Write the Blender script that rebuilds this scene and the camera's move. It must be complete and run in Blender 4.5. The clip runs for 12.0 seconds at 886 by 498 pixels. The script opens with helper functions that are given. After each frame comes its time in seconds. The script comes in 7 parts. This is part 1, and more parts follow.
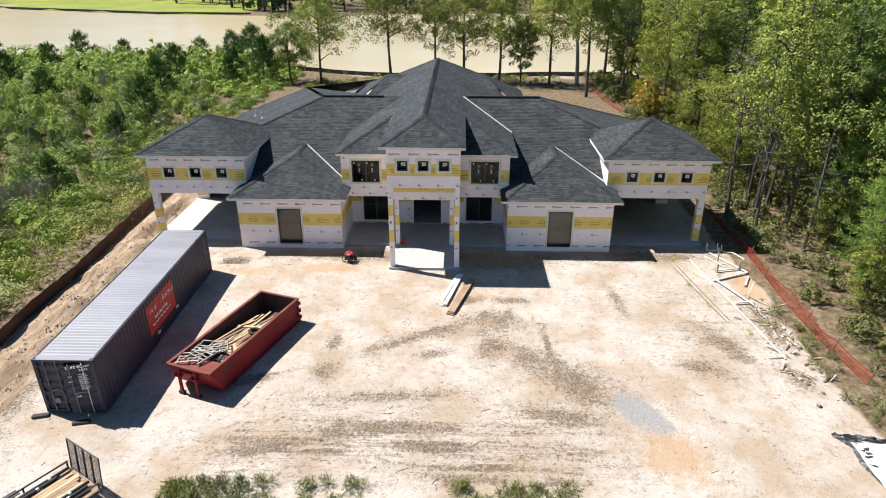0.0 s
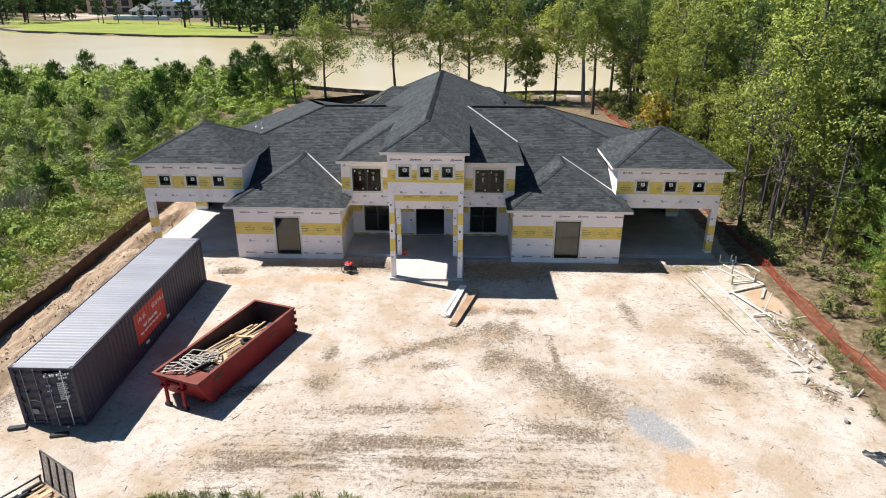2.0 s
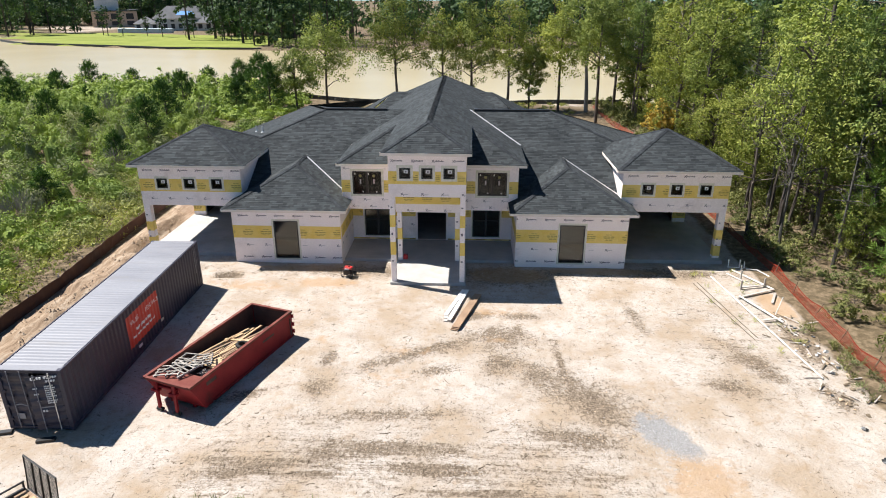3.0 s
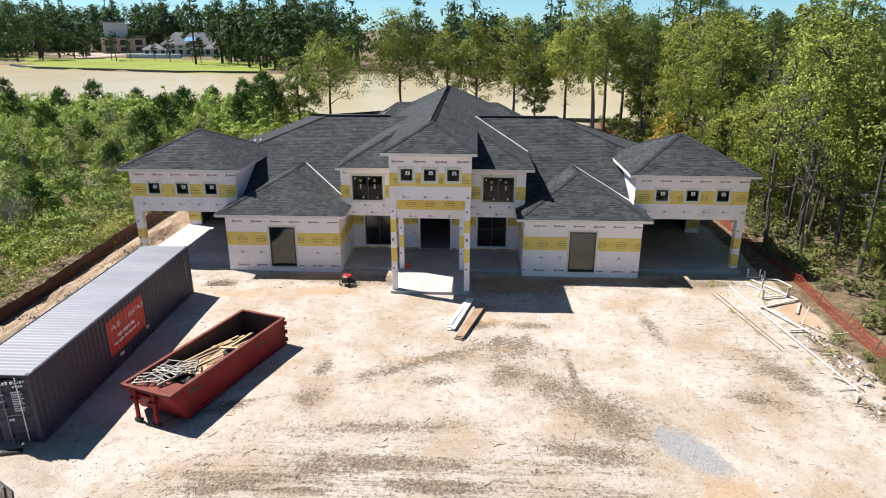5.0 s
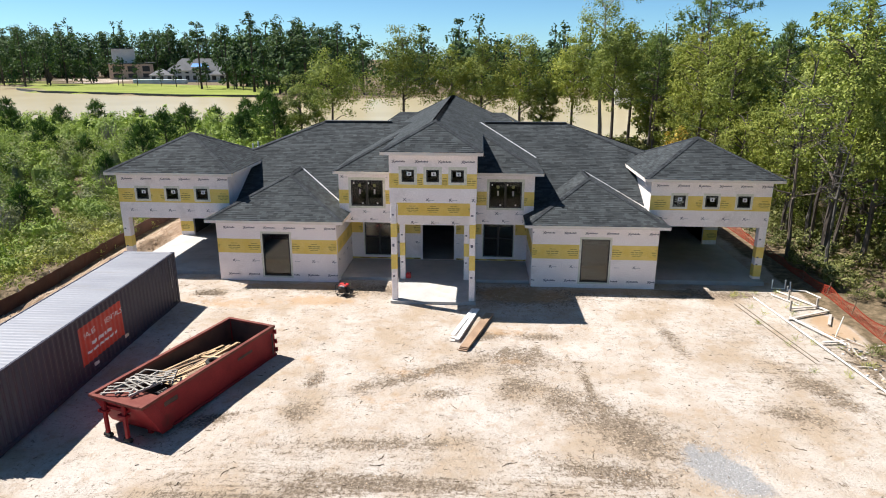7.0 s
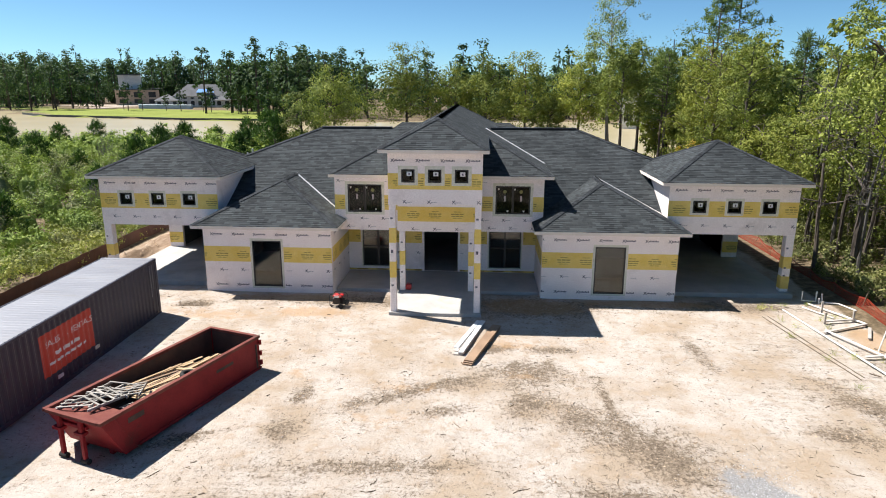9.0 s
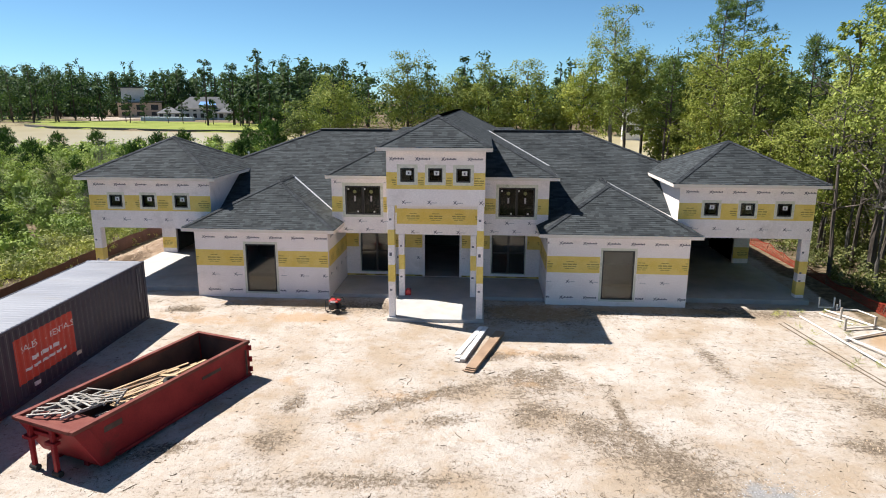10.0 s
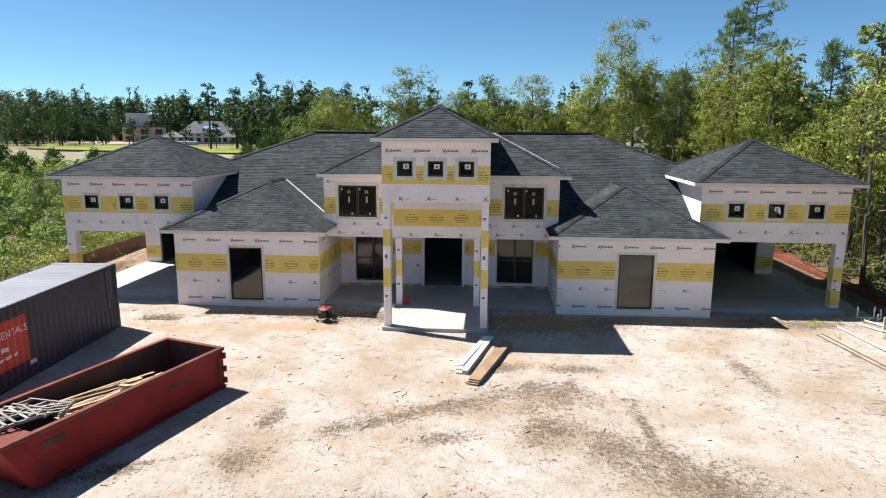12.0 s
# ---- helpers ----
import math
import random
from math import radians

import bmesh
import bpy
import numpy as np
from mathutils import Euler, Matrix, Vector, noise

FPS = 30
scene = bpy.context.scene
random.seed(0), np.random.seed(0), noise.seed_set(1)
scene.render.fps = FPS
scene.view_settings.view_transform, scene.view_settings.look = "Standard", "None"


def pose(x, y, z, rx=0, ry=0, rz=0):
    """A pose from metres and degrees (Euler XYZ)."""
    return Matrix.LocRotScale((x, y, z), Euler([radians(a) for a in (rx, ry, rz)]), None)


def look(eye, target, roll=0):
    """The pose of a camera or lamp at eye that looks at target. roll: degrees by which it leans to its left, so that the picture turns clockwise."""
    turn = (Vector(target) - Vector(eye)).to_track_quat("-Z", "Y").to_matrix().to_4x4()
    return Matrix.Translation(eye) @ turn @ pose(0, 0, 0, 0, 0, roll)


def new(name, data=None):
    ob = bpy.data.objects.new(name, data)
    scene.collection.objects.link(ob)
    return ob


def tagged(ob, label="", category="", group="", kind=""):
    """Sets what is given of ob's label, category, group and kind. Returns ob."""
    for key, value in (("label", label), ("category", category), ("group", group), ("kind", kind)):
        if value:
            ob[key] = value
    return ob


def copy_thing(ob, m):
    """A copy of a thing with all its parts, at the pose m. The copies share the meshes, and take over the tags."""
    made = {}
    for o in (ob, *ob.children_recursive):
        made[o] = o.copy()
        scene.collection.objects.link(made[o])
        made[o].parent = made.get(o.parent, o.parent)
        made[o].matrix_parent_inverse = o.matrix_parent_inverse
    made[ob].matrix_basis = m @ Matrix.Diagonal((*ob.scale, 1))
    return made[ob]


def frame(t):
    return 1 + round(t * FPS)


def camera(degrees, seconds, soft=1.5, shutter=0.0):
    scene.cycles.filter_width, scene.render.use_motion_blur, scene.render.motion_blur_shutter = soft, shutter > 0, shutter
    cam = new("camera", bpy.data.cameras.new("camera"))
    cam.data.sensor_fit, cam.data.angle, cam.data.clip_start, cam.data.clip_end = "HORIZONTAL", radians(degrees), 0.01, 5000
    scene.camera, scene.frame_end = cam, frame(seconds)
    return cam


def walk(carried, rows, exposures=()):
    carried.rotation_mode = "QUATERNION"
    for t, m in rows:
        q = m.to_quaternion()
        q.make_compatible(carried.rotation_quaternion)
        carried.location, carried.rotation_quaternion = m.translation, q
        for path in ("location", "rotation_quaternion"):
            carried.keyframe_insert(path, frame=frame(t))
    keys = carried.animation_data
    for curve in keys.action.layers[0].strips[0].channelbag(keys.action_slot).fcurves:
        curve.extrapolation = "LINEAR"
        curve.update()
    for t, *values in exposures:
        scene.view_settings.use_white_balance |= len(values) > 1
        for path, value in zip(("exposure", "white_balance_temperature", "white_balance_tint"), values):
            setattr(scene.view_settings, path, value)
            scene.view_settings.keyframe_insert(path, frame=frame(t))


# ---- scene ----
cam = camera(68.7, 12.0, 1.0)
PATH = [
    (0, (1.955, -35.442, 16.296), (1.425, -17.266, 7.969), 0.08),
    (0.5, (1.989, -35.229, 16.009), (1.415, -16.977, 7.851), 0.08),
    (1, (2.016, -35.009, 15.696), (1.399, -16.682, 7.711), 0.08),
    (1.5, (2.039, -34.779, 15.359), (1.378, -16.377, 7.552), 0.08),
    (2, (2.055, -34.536, 15.005), (1.353, -16.061, 7.378), 0.08),
    (2.5, (2.068, -34.278, 14.635), (1.324, -15.730, 7.193), 0.09),
    (3, (2.075, -34.004, 14.255), (1.291, -15.382, 7.000), 0.09),
    (5, (2.069, -32.705, 12.678), (1.131, -13.808, 6.196), 0.12),
    (5.5, (2.060, -32.326, 12.282), (1.085, -13.364, 5.998), 0.13),
    (6, (2.048, -31.925, 11.888), (1.038, -12.900, 5.803), 0.14),
    (6.5, (2.035, -31.503, 11.499), (0.989, -12.417, 5.614), 0.15),
    (7, (2.021, -31.059, 11.113), (0.940, -11.914, 5.430), 0.16),
    (9, (1.955, -29.101, 9.625), (0.744, -9.742, 4.751), 0.21),
    (9.5, (1.939, -28.575, 9.264), (0.697, -9.168, 4.592), 0.23),
    (10, (1.923, -28.040, 8.905), (0.651, -8.587, 4.436), 0.24),
    (10.5, (1.908, -27.498, 8.548), (0.607, -8.002, 4.281), 0.26),
    (11, (1.895, -26.954, 8.191), (0.565, -7.417, 4.125), 0.28),
    (11.5, (1.884, -26.411, 7.831), (0.526, -6.835, 3.965), 0.30),
    (12, (1.875, -25.873, 7.466), (0.489, -6.260, 3.800), 0.31),
]
walk(cam, [(t, look(eye, target, roll)) for t, eye, target, roll in PATH])

# ---- sky, sun, exposure ----
SUN_TO = Vector((-0.645, 0.235, 1.0)).normalized()
world = bpy.data.worlds.new("sky")
scene.world = world
world.use_nodes = True
wn = world.node_tree.nodes
sky = wn.new("ShaderNodeTexSky")
sky.sky_type = "NISHITA"
sky.sun_disc = False
sky.sun_elevation = math.asin(SUN_TO.z)
sky.sun_rotation = math.atan2(SUN_TO.x, SUN_TO.y)
sky.air_density, sky.dust_density, sky.ozone_density = 0.55, 0.25, 5.0
wn["Background"].inputs["Strength"].default_value = 0.074
tint = wn.new("ShaderNodeMix")
tint.data_type, tint.blend_type = "RGBA", "MULTIPLY"
tint.inputs[0].default_value = 1.0
tint.inputs[7].default_value = (0.78, 1.0, 0.97, 1)
world.node_tree.links.new(sky.outputs[0], tint.inputs[6])
world.node_tree.links.new(tint.outputs[2], wn["Background"].inputs[0])
sun_data = bpy.data.lights.new("sun", "SUN")
sun_data.energy, sun_data.angle, sun_data.color = 5.0, radians(0.53), (1.0, 0.95, 0.88)
sun_ob = new("sun", sun_data)
sun_ob.matrix_world = look(SUN_TO * 200, (0, 0, 0))
scene.view_settings.exposure = 0.95

# ---- materials ----
def nodes_of(name):
    m = bpy.data.materials.new(name)
    m.use_nodes = True
    nt = m.node_tree
    return m, nt, nt.nodes["Principled BSDF"]


def noise_node(nt, scale, detail=4, rough=0.6, stretch=None, coord="pos", warp=0.0):
    if coord == "pos":
        src = nt.nodes.new("ShaderNodeNewGeometry").outputs["Position"]
    else:
        src = nt.nodes.new("ShaderNodeTexCoord").outputs["Object"]
    if stretch:
        mp = nt.nodes.new("ShaderNodeMapping")
        mp.inputs["Scale"].default_value = stretch
        nt.links.new(src, mp.inputs["Vector"])
        src = mp.outputs[0]
    n = nt.nodes.new("ShaderNodeTexNoise")
    n.inputs["Scale"].default_value = scale
    n.inputs["Detail"].default_value = detail
    n.inputs["Roughness"].default_value = rough
    n.inputs["Distortion"].default_value = warp
    nt.links.new(src, n.inputs["Vector"])
    return n.outputs[0]


def ramp(nt, fac, stops):
    r = nt.nodes.new("ShaderNodeValToRGB")
    e = r.color_ramp.elements
    while len(e) < len(stops):
        e.new(0.5)
    for el, (p, c) in zip(e, stops):
        el.position = p
        el.color = (*c, 1) if len(c) == 3 else c
    nt.links.new(fac, r.inputs[0])
    return r.outputs[0]


def mix(nt, fac, a, b, mode="MIX"):
    m = nt.nodes.new("ShaderNodeMix")
    m.data_type, m.blend_type = "RGBA", mode
    for sock, v in ((m.inputs[0], fac), (m.inputs[6], a), (m.inputs[7], b)):
        if isinstance(v, (int, float)):
            sock.default_value = v
        elif isinstance(v, tuple):
            sock.default_value = (*v, 1)
        else:
            nt.links.new(v, sock)
    return m.outputs[2]


def calc(nt, op, a, b=None, clamp=False):
    m = nt.nodes.new("ShaderNodeMath")
    m.operation, m.use_clamp = op, clamp
    for sock, v in zip(m.inputs, (a, b)):
        if v is None:
            continue
        if isinstance(v, (int, float)):
            sock.default_value = v
        else:
            nt.links.new(v, sock)
    return m.outputs[0]


def bump(nt, bsdf, height, strength, dist):
    b = nt.nodes.new("ShaderNodeBump")
    b.inputs["Strength"].default_value = strength
    b.inputs["Distance"].default_value = dist
    nt.links.new(height, b.inputs["Height"])
    nt.links.new(b.outputs[0], bsdf.inputs["Normal"])


def surface(name, c1, c2, scale=3.0, fine=40.0, rough=0.7, metal=0.0, relief=0.0, island=0.0, obj=0.0, stretch=None, stain=None, spec=0.5, coord="pos"):
    """Two-scale variation between c1 and c2, fine grain, optional stains and per-piece variation."""
    m, nt, bs = nodes_of(name)
    big = noise_node(nt, scale, 5, 0.6, stretch, coord)
    col = ramp(nt, big, [(0.3, c1), (0.7, c2)])
    fn = noise_node(nt, fine, 3, 0.7, stretch, coord)
    col = mix(nt, 1.0, col, ramp(nt, fn, [(0.25, (0.82, 0.82, 0.82)), (0.75, (1.12, 1.12, 1.12))]), "MULTIPLY")
    if stain:
        sn = noise_node(nt, scale * 0.6, 6, 0.7, stretch, coord)
        col = mix(nt, ramp(nt, sn, [(0.56, (0, 0, 0)), (0.7, (1, 1, 1))]), col, stain)
    if island:
        ri = nt.nodes.new("ShaderNodeNewGeometry").outputs["Random Per Island"]
        col = mix(nt, 1.0, col, ramp(nt, ri, [(0.0, (1 - island,) * 3), (1.0, (1 + island,) * 3)]), "MULTIPLY")
    if obj:
        ro = nt.nodes.new("ShaderNodeObjectInfo").outputs["Random"]
        col = mix(nt, 1.0, col, ramp(nt, ro, [(0.0, (1 - obj,) * 3), (1.0, (1 + obj,) * 3)]), "MULTIPLY")
    nt.links.new(col, bs.inputs["Base Color"])
    bs.inputs["Roughness"].default_value = rough
    bs.inputs["Metallic"].default_value = metal
    bs.inputs["Specular IOR Level"].default_value = spec
    if relief:
        bump(nt, bs, fn, 0.6, relief)
    return m


def foliage(name, stops, through_light=0.2, obj=0.25, rough=0.65):
    m, nt, bs = nodes_of(name)
    ri = nt.nodes.new("ShaderNodeNewGeometry").outputs["Random Per Island"]
    col = ramp(nt, ri, stops)
    ro = nt.nodes.new("ShaderNodeObjectInfo").outputs["Random"]
    col = mix(nt, 1.0, col, ramp(nt, ro, [(0.0, (1 - obj, 1 - obj, 1 - obj)), (1.0, (1 + obj, 1 + obj * 0.8, 1 + obj * 0.3))]), "MULTIPLY")
    patch = noise_node(nt, 0.22, 3, 0.6)
    col = mix(nt, 1.0, col, ramp(nt, patch, [(0.3, (0.72, 0.78, 0.8)), (0.7, (1.25, 1.2, 1.05))]), "MULTIPLY")
    clump = noise_node(nt, 0.75, 3, 0.6)
    col = mix(nt, 1.0, col, ramp(nt, clump, [(0.32, (0.68, 0.73, 0.75)), (0.68, (1.2, 1.18, 1.08))]), "MULTIPLY")
    sprig = noise_node(nt, 7.0, 2, 0.7)
    col = mix(nt, 1.0, col, ramp(nt, sprig, [(0.36, (0.78, 0.8, 0.8)), (0.64, (1.14, 1.13, 1.08))]), "MULTIPLY")
    nt.links.new(col, bs.inputs["Base Color"])
    bs.inputs["Roughness"].default_value = rough
    bs.inputs["Specular IOR Level"].default_value = 0.12
    tr = nt.nodes.new("ShaderNodeBsdfTranslucent")
    nt.links.new(mix(nt, 1.0, col, (1.0, 1.14, 0.55), "MULTIPLY"), tr.inputs[0])
    ms = nt.nodes.new("ShaderNodeMixShader")
    ms.inputs[0].default_value = through_light
    nt.links.new(bs.outputs[0], ms.inputs[1])
    nt.links.new(tr.outputs[0], ms.inputs[2])
    nt.links.new(ms.outputs[0], nt.nodes["Material Output"].inputs[0])
    return m


WRAP = surface("house_wrap", (0.90, 0.80, 0.785), (0.95, 0.865, 0.85), 1.2, 18, 0.55, relief=0.004, stain=(0.74, 0.655, 0.63))
YELLOW = surface("yellow_print", (0.80, 0.56, 0.10), (0.87, 0.66, 0.20), 2.0, 30, 0.55)
PRINT = surface("dark_print", (0.112, 0.096, 0.128), (0.192, 0.176, 0.208), 4, 30, 0.6)
PALE_PRINT = surface("grey_print", (0.38, 0.35, 0.38), (0.48, 0.45, 0.48), 4, 30, 0.6)
BROWN_PRINT = surface("brown_print", (0.36, 0.25, 0.06), (0.44, 0.32, 0.08), 4, 30, 0.6)
TAPE = surface("flashing_tape", (0.62, 0.60, 0.49), (0.78, 0.75, 0.66), 7, 40, 0.5, stain=(0.48, 0.47, 0.34))
FASCIA = surface("raw_fascia", (0.78, 0.68, 0.60), (0.86, 0.79, 0.73), 1.5, 30, 0.65, stretch=(1, 1, 4))
VALLEY = surface("valley_metal", (0.72, 0.72, 0.72), (0.85, 0.85, 0.84), 3, 40, 0.35, 0.6)
SHINGLE = surface("asphalt_shingle", (0.031, 0.036, 0.040), (0.057, 0.064, 0.069), 0.7, 90, 0.95, relief=0.006, island=0.32, spec=0.15)
CAP = surface("ridge_cap_shingle", (0.030, 0.034, 0.040), (0.052, 0.058, 0.065), 2, 90, 0.95, relief=0.005, island=0.25, spec=0.15)
BLACKTRIM = surface("black_aluminium", (0.012, 0.012, 0.013), (0.022, 0.022, 0.024), 4, 60, 0.4)
CONCRETE = surface("concrete", (0.36, 0.35, 0.34), (0.50, 0.48, 0.46), 0.8, 30, 0.85, relief=0.003, stain=(0.40, 0.34, 0.28))
# ceiling tone darkened to deepen the shade in the carports
CEILING = surface("shade_dark_ceiling_board", (0.14, 0.11, 0.08), (0.2, 0.16, 0.12), 2, 30, 0.8)
# very dark tone carries the shade inside rooms and container
SHADED_INTERIOR = surface("shaded_bare_interior", (0.066, 0.068, 0.060), (0.105, 0.108, 0.096), 1, 20, 0.9)
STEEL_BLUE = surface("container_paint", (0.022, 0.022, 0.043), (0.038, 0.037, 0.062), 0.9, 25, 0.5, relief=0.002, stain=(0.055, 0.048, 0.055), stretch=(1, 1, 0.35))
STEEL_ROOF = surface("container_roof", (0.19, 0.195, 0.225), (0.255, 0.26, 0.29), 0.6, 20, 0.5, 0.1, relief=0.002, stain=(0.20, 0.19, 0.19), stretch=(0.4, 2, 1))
SIGN_RED = surface("red_sign", (0.52, 0.040, 0.022), (0.62, 0.06, 0.034), 2, 30, 0.45, stain=(0.5, 0.1, 0.06))
OLIVE_LABEL = surface("olive_label", (0.16, 0.17, 0.06), (0.22, 0.23, 0.09), 6, 40, 0.5)
WHITE_PAINT = surface("white_paint", (0.72, 0.72, 0.72), (0.82, 0.82, 0.82), 4, 40, 0.5)
DUMP_RED = surface("dumpster_paint", (0.21, 0.010, 0.014), (0.30, 0.021, 0.024), 1.4, 22, 0.6, relief=0.003, spec=0.25, stain=(0.13, 0.02, 0.018))
# rust brown darkened to carry the shade inside the dumpster
DUMP_IN = surface("shaded_rusty_steel", (0.045, 0.026, 0.022), (0.10, 0.052, 0.040), 1.6, 20, 0.75, relief=0.004, stain=(0.05, 0.035, 0.03))
DUMP_WORN = surface("worn_rusty_paint", (0.14, 0.034, 0.028), (0.21, 0.072, 0.056), 2.2, 24, 0.75, relief=0.003, spec=0.2, stain=(0.09, 0.045, 0.035))
BIN_WOOD = surface("grey_pallet_wood", (0.22, 0.20, 0.18), (0.40, 0.37, 0.34), 2, 30, 0.85, relief=0.003, obj=0.25)
RUBBER = surface("black_rubber", (0.012, 0.012, 0.012), (0.025, 0.024, 0.023), 5, 60, 0.85)
GREY_WOOD = surface("weathered_wood", (0.36, 0.32, 0.29), (0.55, 0.50, 0.46), 2, 30, 0.8, relief=0.003, obj=0.15, island=0.12)
NEW_WOOD = surface("fresh_lumber", (0.36, 0.24, 0.13), (0.52, 0.375, 0.23), 1.5, 26, 0.75, relief=0.003, obj=0.2, stretch=(1, 0.3, 1))
BROWN_WOOD = surface("brown_board", (0.21, 0.135, 0.085), (0.33, 0.22, 0.145), 1.5, 26, 0.75, relief=0.003, obj=0.12)
BLACK_PIPE = surface("black_pipe", (0.014, 0.014, 0.016), (0.03, 0.03, 0.032), 3, 40, 0.45)
PVC = surface("white_pvc", (0.70, 0.68, 0.64), (0.84, 0.83, 0.80), 2, 30, 0.4, stain=(0.6, 0.52, 0.44))
ORANGE = surface("orange_netting", (0.216, 0.023, 0.011), (0.304, 0.045, 0.018), 1.0, 20, 0.6)
SILT = surface("silt_fabric", (0.05, 0.022, 0.014), (0.10, 0.045, 0.028), 0.8, 20, 0.85, stain=(0.06, 0.035, 0.025))
BARK = surface("bark", (0.056, 0.044, 0.036), (0.128, 0.104, 0.088), 1.5, 14, 0.9, relief=0.02, obj=0.3, stretch=(1, 1, 0.25))
GREY_BARK = surface("grey_bark", (0.075, 0.068, 0.061), (0.143, 0.133, 0.119), 1.5, 14, 0.9, relief=0.015, obj=0.2, stretch=(1, 1, 0.25))
PALE_BARK = surface("pale_bark", (0.20, 0.18, 0.16), (0.34, 0.31, 0.28), 1.5, 14, 0.9, relief=0.015, obj=0.2, stretch=(1, 1, 0.25))
CLOD = surface("soil_clods", (0.32, 0.22, 0.14), (0.48, 0.38, 0.28), 3, 40, 0.95, island=0.3)
GRAVEL = surface("grey_gravel", (0.30, 0.30, 0.31), (0.52, 0.52, 0.53), 8, 60, 0.9, island=0.3)
TWIG = surface("dry_twigs", (0.10, 0.075, 0.05), (0.22, 0.17, 0.12), 4, 30, 0.9, island=0.3)
PLASTIC_WHITE = surface("white_sheeting", (0.70, 0.72, 0.74), (0.84, 0.85, 0.86), 1.0, 12, 0.4, relief=0.02)
PLASTIC_DARK = surface("dark_sheeting", (0.02, 0.022, 0.024), (0.07, 0.075, 0.08), 2.5, 15, 0.45, relief=0.02, stain=(0.42, 0.44, 0.45))
RED_PLASTIC = surface("red_plastic", (0.55, 0.02, 0.02), (0.65, 0.05, 0.05), 4, 40, 0.4)
FAR_WHITE = surface("far_stucco", (0.62, 0.60, 0.57), (0.72, 0.70, 0.67), 0.3, 3, 0.8)
FAR_ROOF = surface("far_roof", (0.085, 0.09, 0.10), (0.14, 0.145, 0.16), 0.3, 3, 0.8)
FAR_BLUE = surface("blue_membrane", (0.06, 0.20, 0.50), (0.10, 0.28, 0.62), 0.5, 4, 0.6)
FAR_EARTH = surface("far_dirt", (0.45, 0.33, 0.24), (0.58, 0.45, 0.35), 0.1, 2, 0.9)
POOL_BLUE = surface("bright_tarpaulin", (0.36, 0.48, 0.54), (0.5, 0.6, 0.65), 0.3, 3, 0.5)

LEAF = foliage("oak_leaves", [(0.0, (0.165, 0.204, 0.059)), (0.5, (0.214, 0.255, 0.075)), (1.0, (0.288, 0.324, 0.108))])
LEAF_LIGHT = foliage("young_leaves", [(0.0, (0.174, 0.212, 0.050)), (0.5, (0.226, 0.257, 0.063)), (1.0, (0.288, 0.297, 0.089))])
NEEDLE = foliage("pine_needles", [(0.0, (0.030, 0.064, 0.024)), (0.6, (0.064, 0.123, 0.041)), (1.0, (0.128, 0.204, 0.068))], 0.2)
PINE = foliage("tall_pine_needles", [(0.0, (0.078, 0.119, 0.047)), (0.6, (0.153, 0.214, 0.082)), (1.0, (0.267, 0.331, 0.136))], 0.3)
PINE_BRIGHT = foliage("bright_pine_needles", [(0.0, (0.160, 0.246, 0.072)), (0.6, (0.246, 0.362, 0.109)), (1.0, (0.362, 0.493, 0.160))], 0.3)
SHRUB = foliage("shrub_leaves", [(0.0, (0.181, 0.242, 0.070)), (0.5, (0.221, 0.295, 0.085)), (1.0, (0.280, 0.351, 0.114))], 0.16)
UNDERWOOD = foliage("undergrowth_leaves", [(0.0, (0.081, 0.093, 0.036)), (0.5, (0.153, 0.167, 0.068)), (1.0, (0.274, 0.268, 0.137))], 0.2)
SAGE = foliage("sage_leaves", [(0.0, (0.213, 0.237, 0.115)), (0.5, (0.278, 0.300, 0.152)), (1.0, (0.339, 0.355, 0.199))], 0.15)
DRY = foliage("dry_weeds", [(0.0, (0.266, 0.287, 0.100)), (0.6, (0.362, 0.385, 0.147)), (1.0, (0.473, 0.453, 0.221))], 0.22)
RUSTY = foliage("rusty_leaves", [(0.0, (0.256, 0.160, 0.048)), (0.6, (0.480, 0.320, 0.080)), (1.0, (0.576, 0.480, 0.160))], 0.35)
# bluish tint puts distance haze into the far foliage colour
FAR_LEAF = foliage("hazy_far_leaves", [(0.0, (0.029, 0.057, 0.038)), (0.6, (0.060, 0.104, 0.052)), (1.0, (0.111, 0.166, 0.080))], 0.2)


def glass_material(name, ior, rough):
    m, nt, bs = nodes_of(name)
    bs.inputs["Base Color"].default_value = (0.44, 0.49, 0.45, 1)
    bs.inputs["Roughness"].default_value = rough
    bs.inputs["Transmission Weight"].default_value = 1.0
    bs.inputs["IOR"].default_value = ior
    return m


GLASS = glass_material("window_glass", 1.33, 0.02)
DUSTY_GLASS = glass_material("dusty_window_glass", 1.58, 0.06)


def water_material():
    m, nt, bs = nodes_of("muddy_water")
    col = ramp(nt, noise_node(nt, 0.02, 3, 0.5), [(0.35, (0.41, 0.35, 0.22)), (0.65, (0.48, 0.415, 0.275))])
    nt.links.new(col, bs.inputs["Base Color"])
    bs.inputs["Roughness"].default_value = 0.22
    bs.inputs["Specular IOR Level"].default_value = 0.3
    bs.inputs["IOR"].default_value = 1.33
    bump(nt, bs, noise_node(nt, 1.6, 4, 0.6, (0.4, 1, 1)), 0.12, 0.1)
    return m


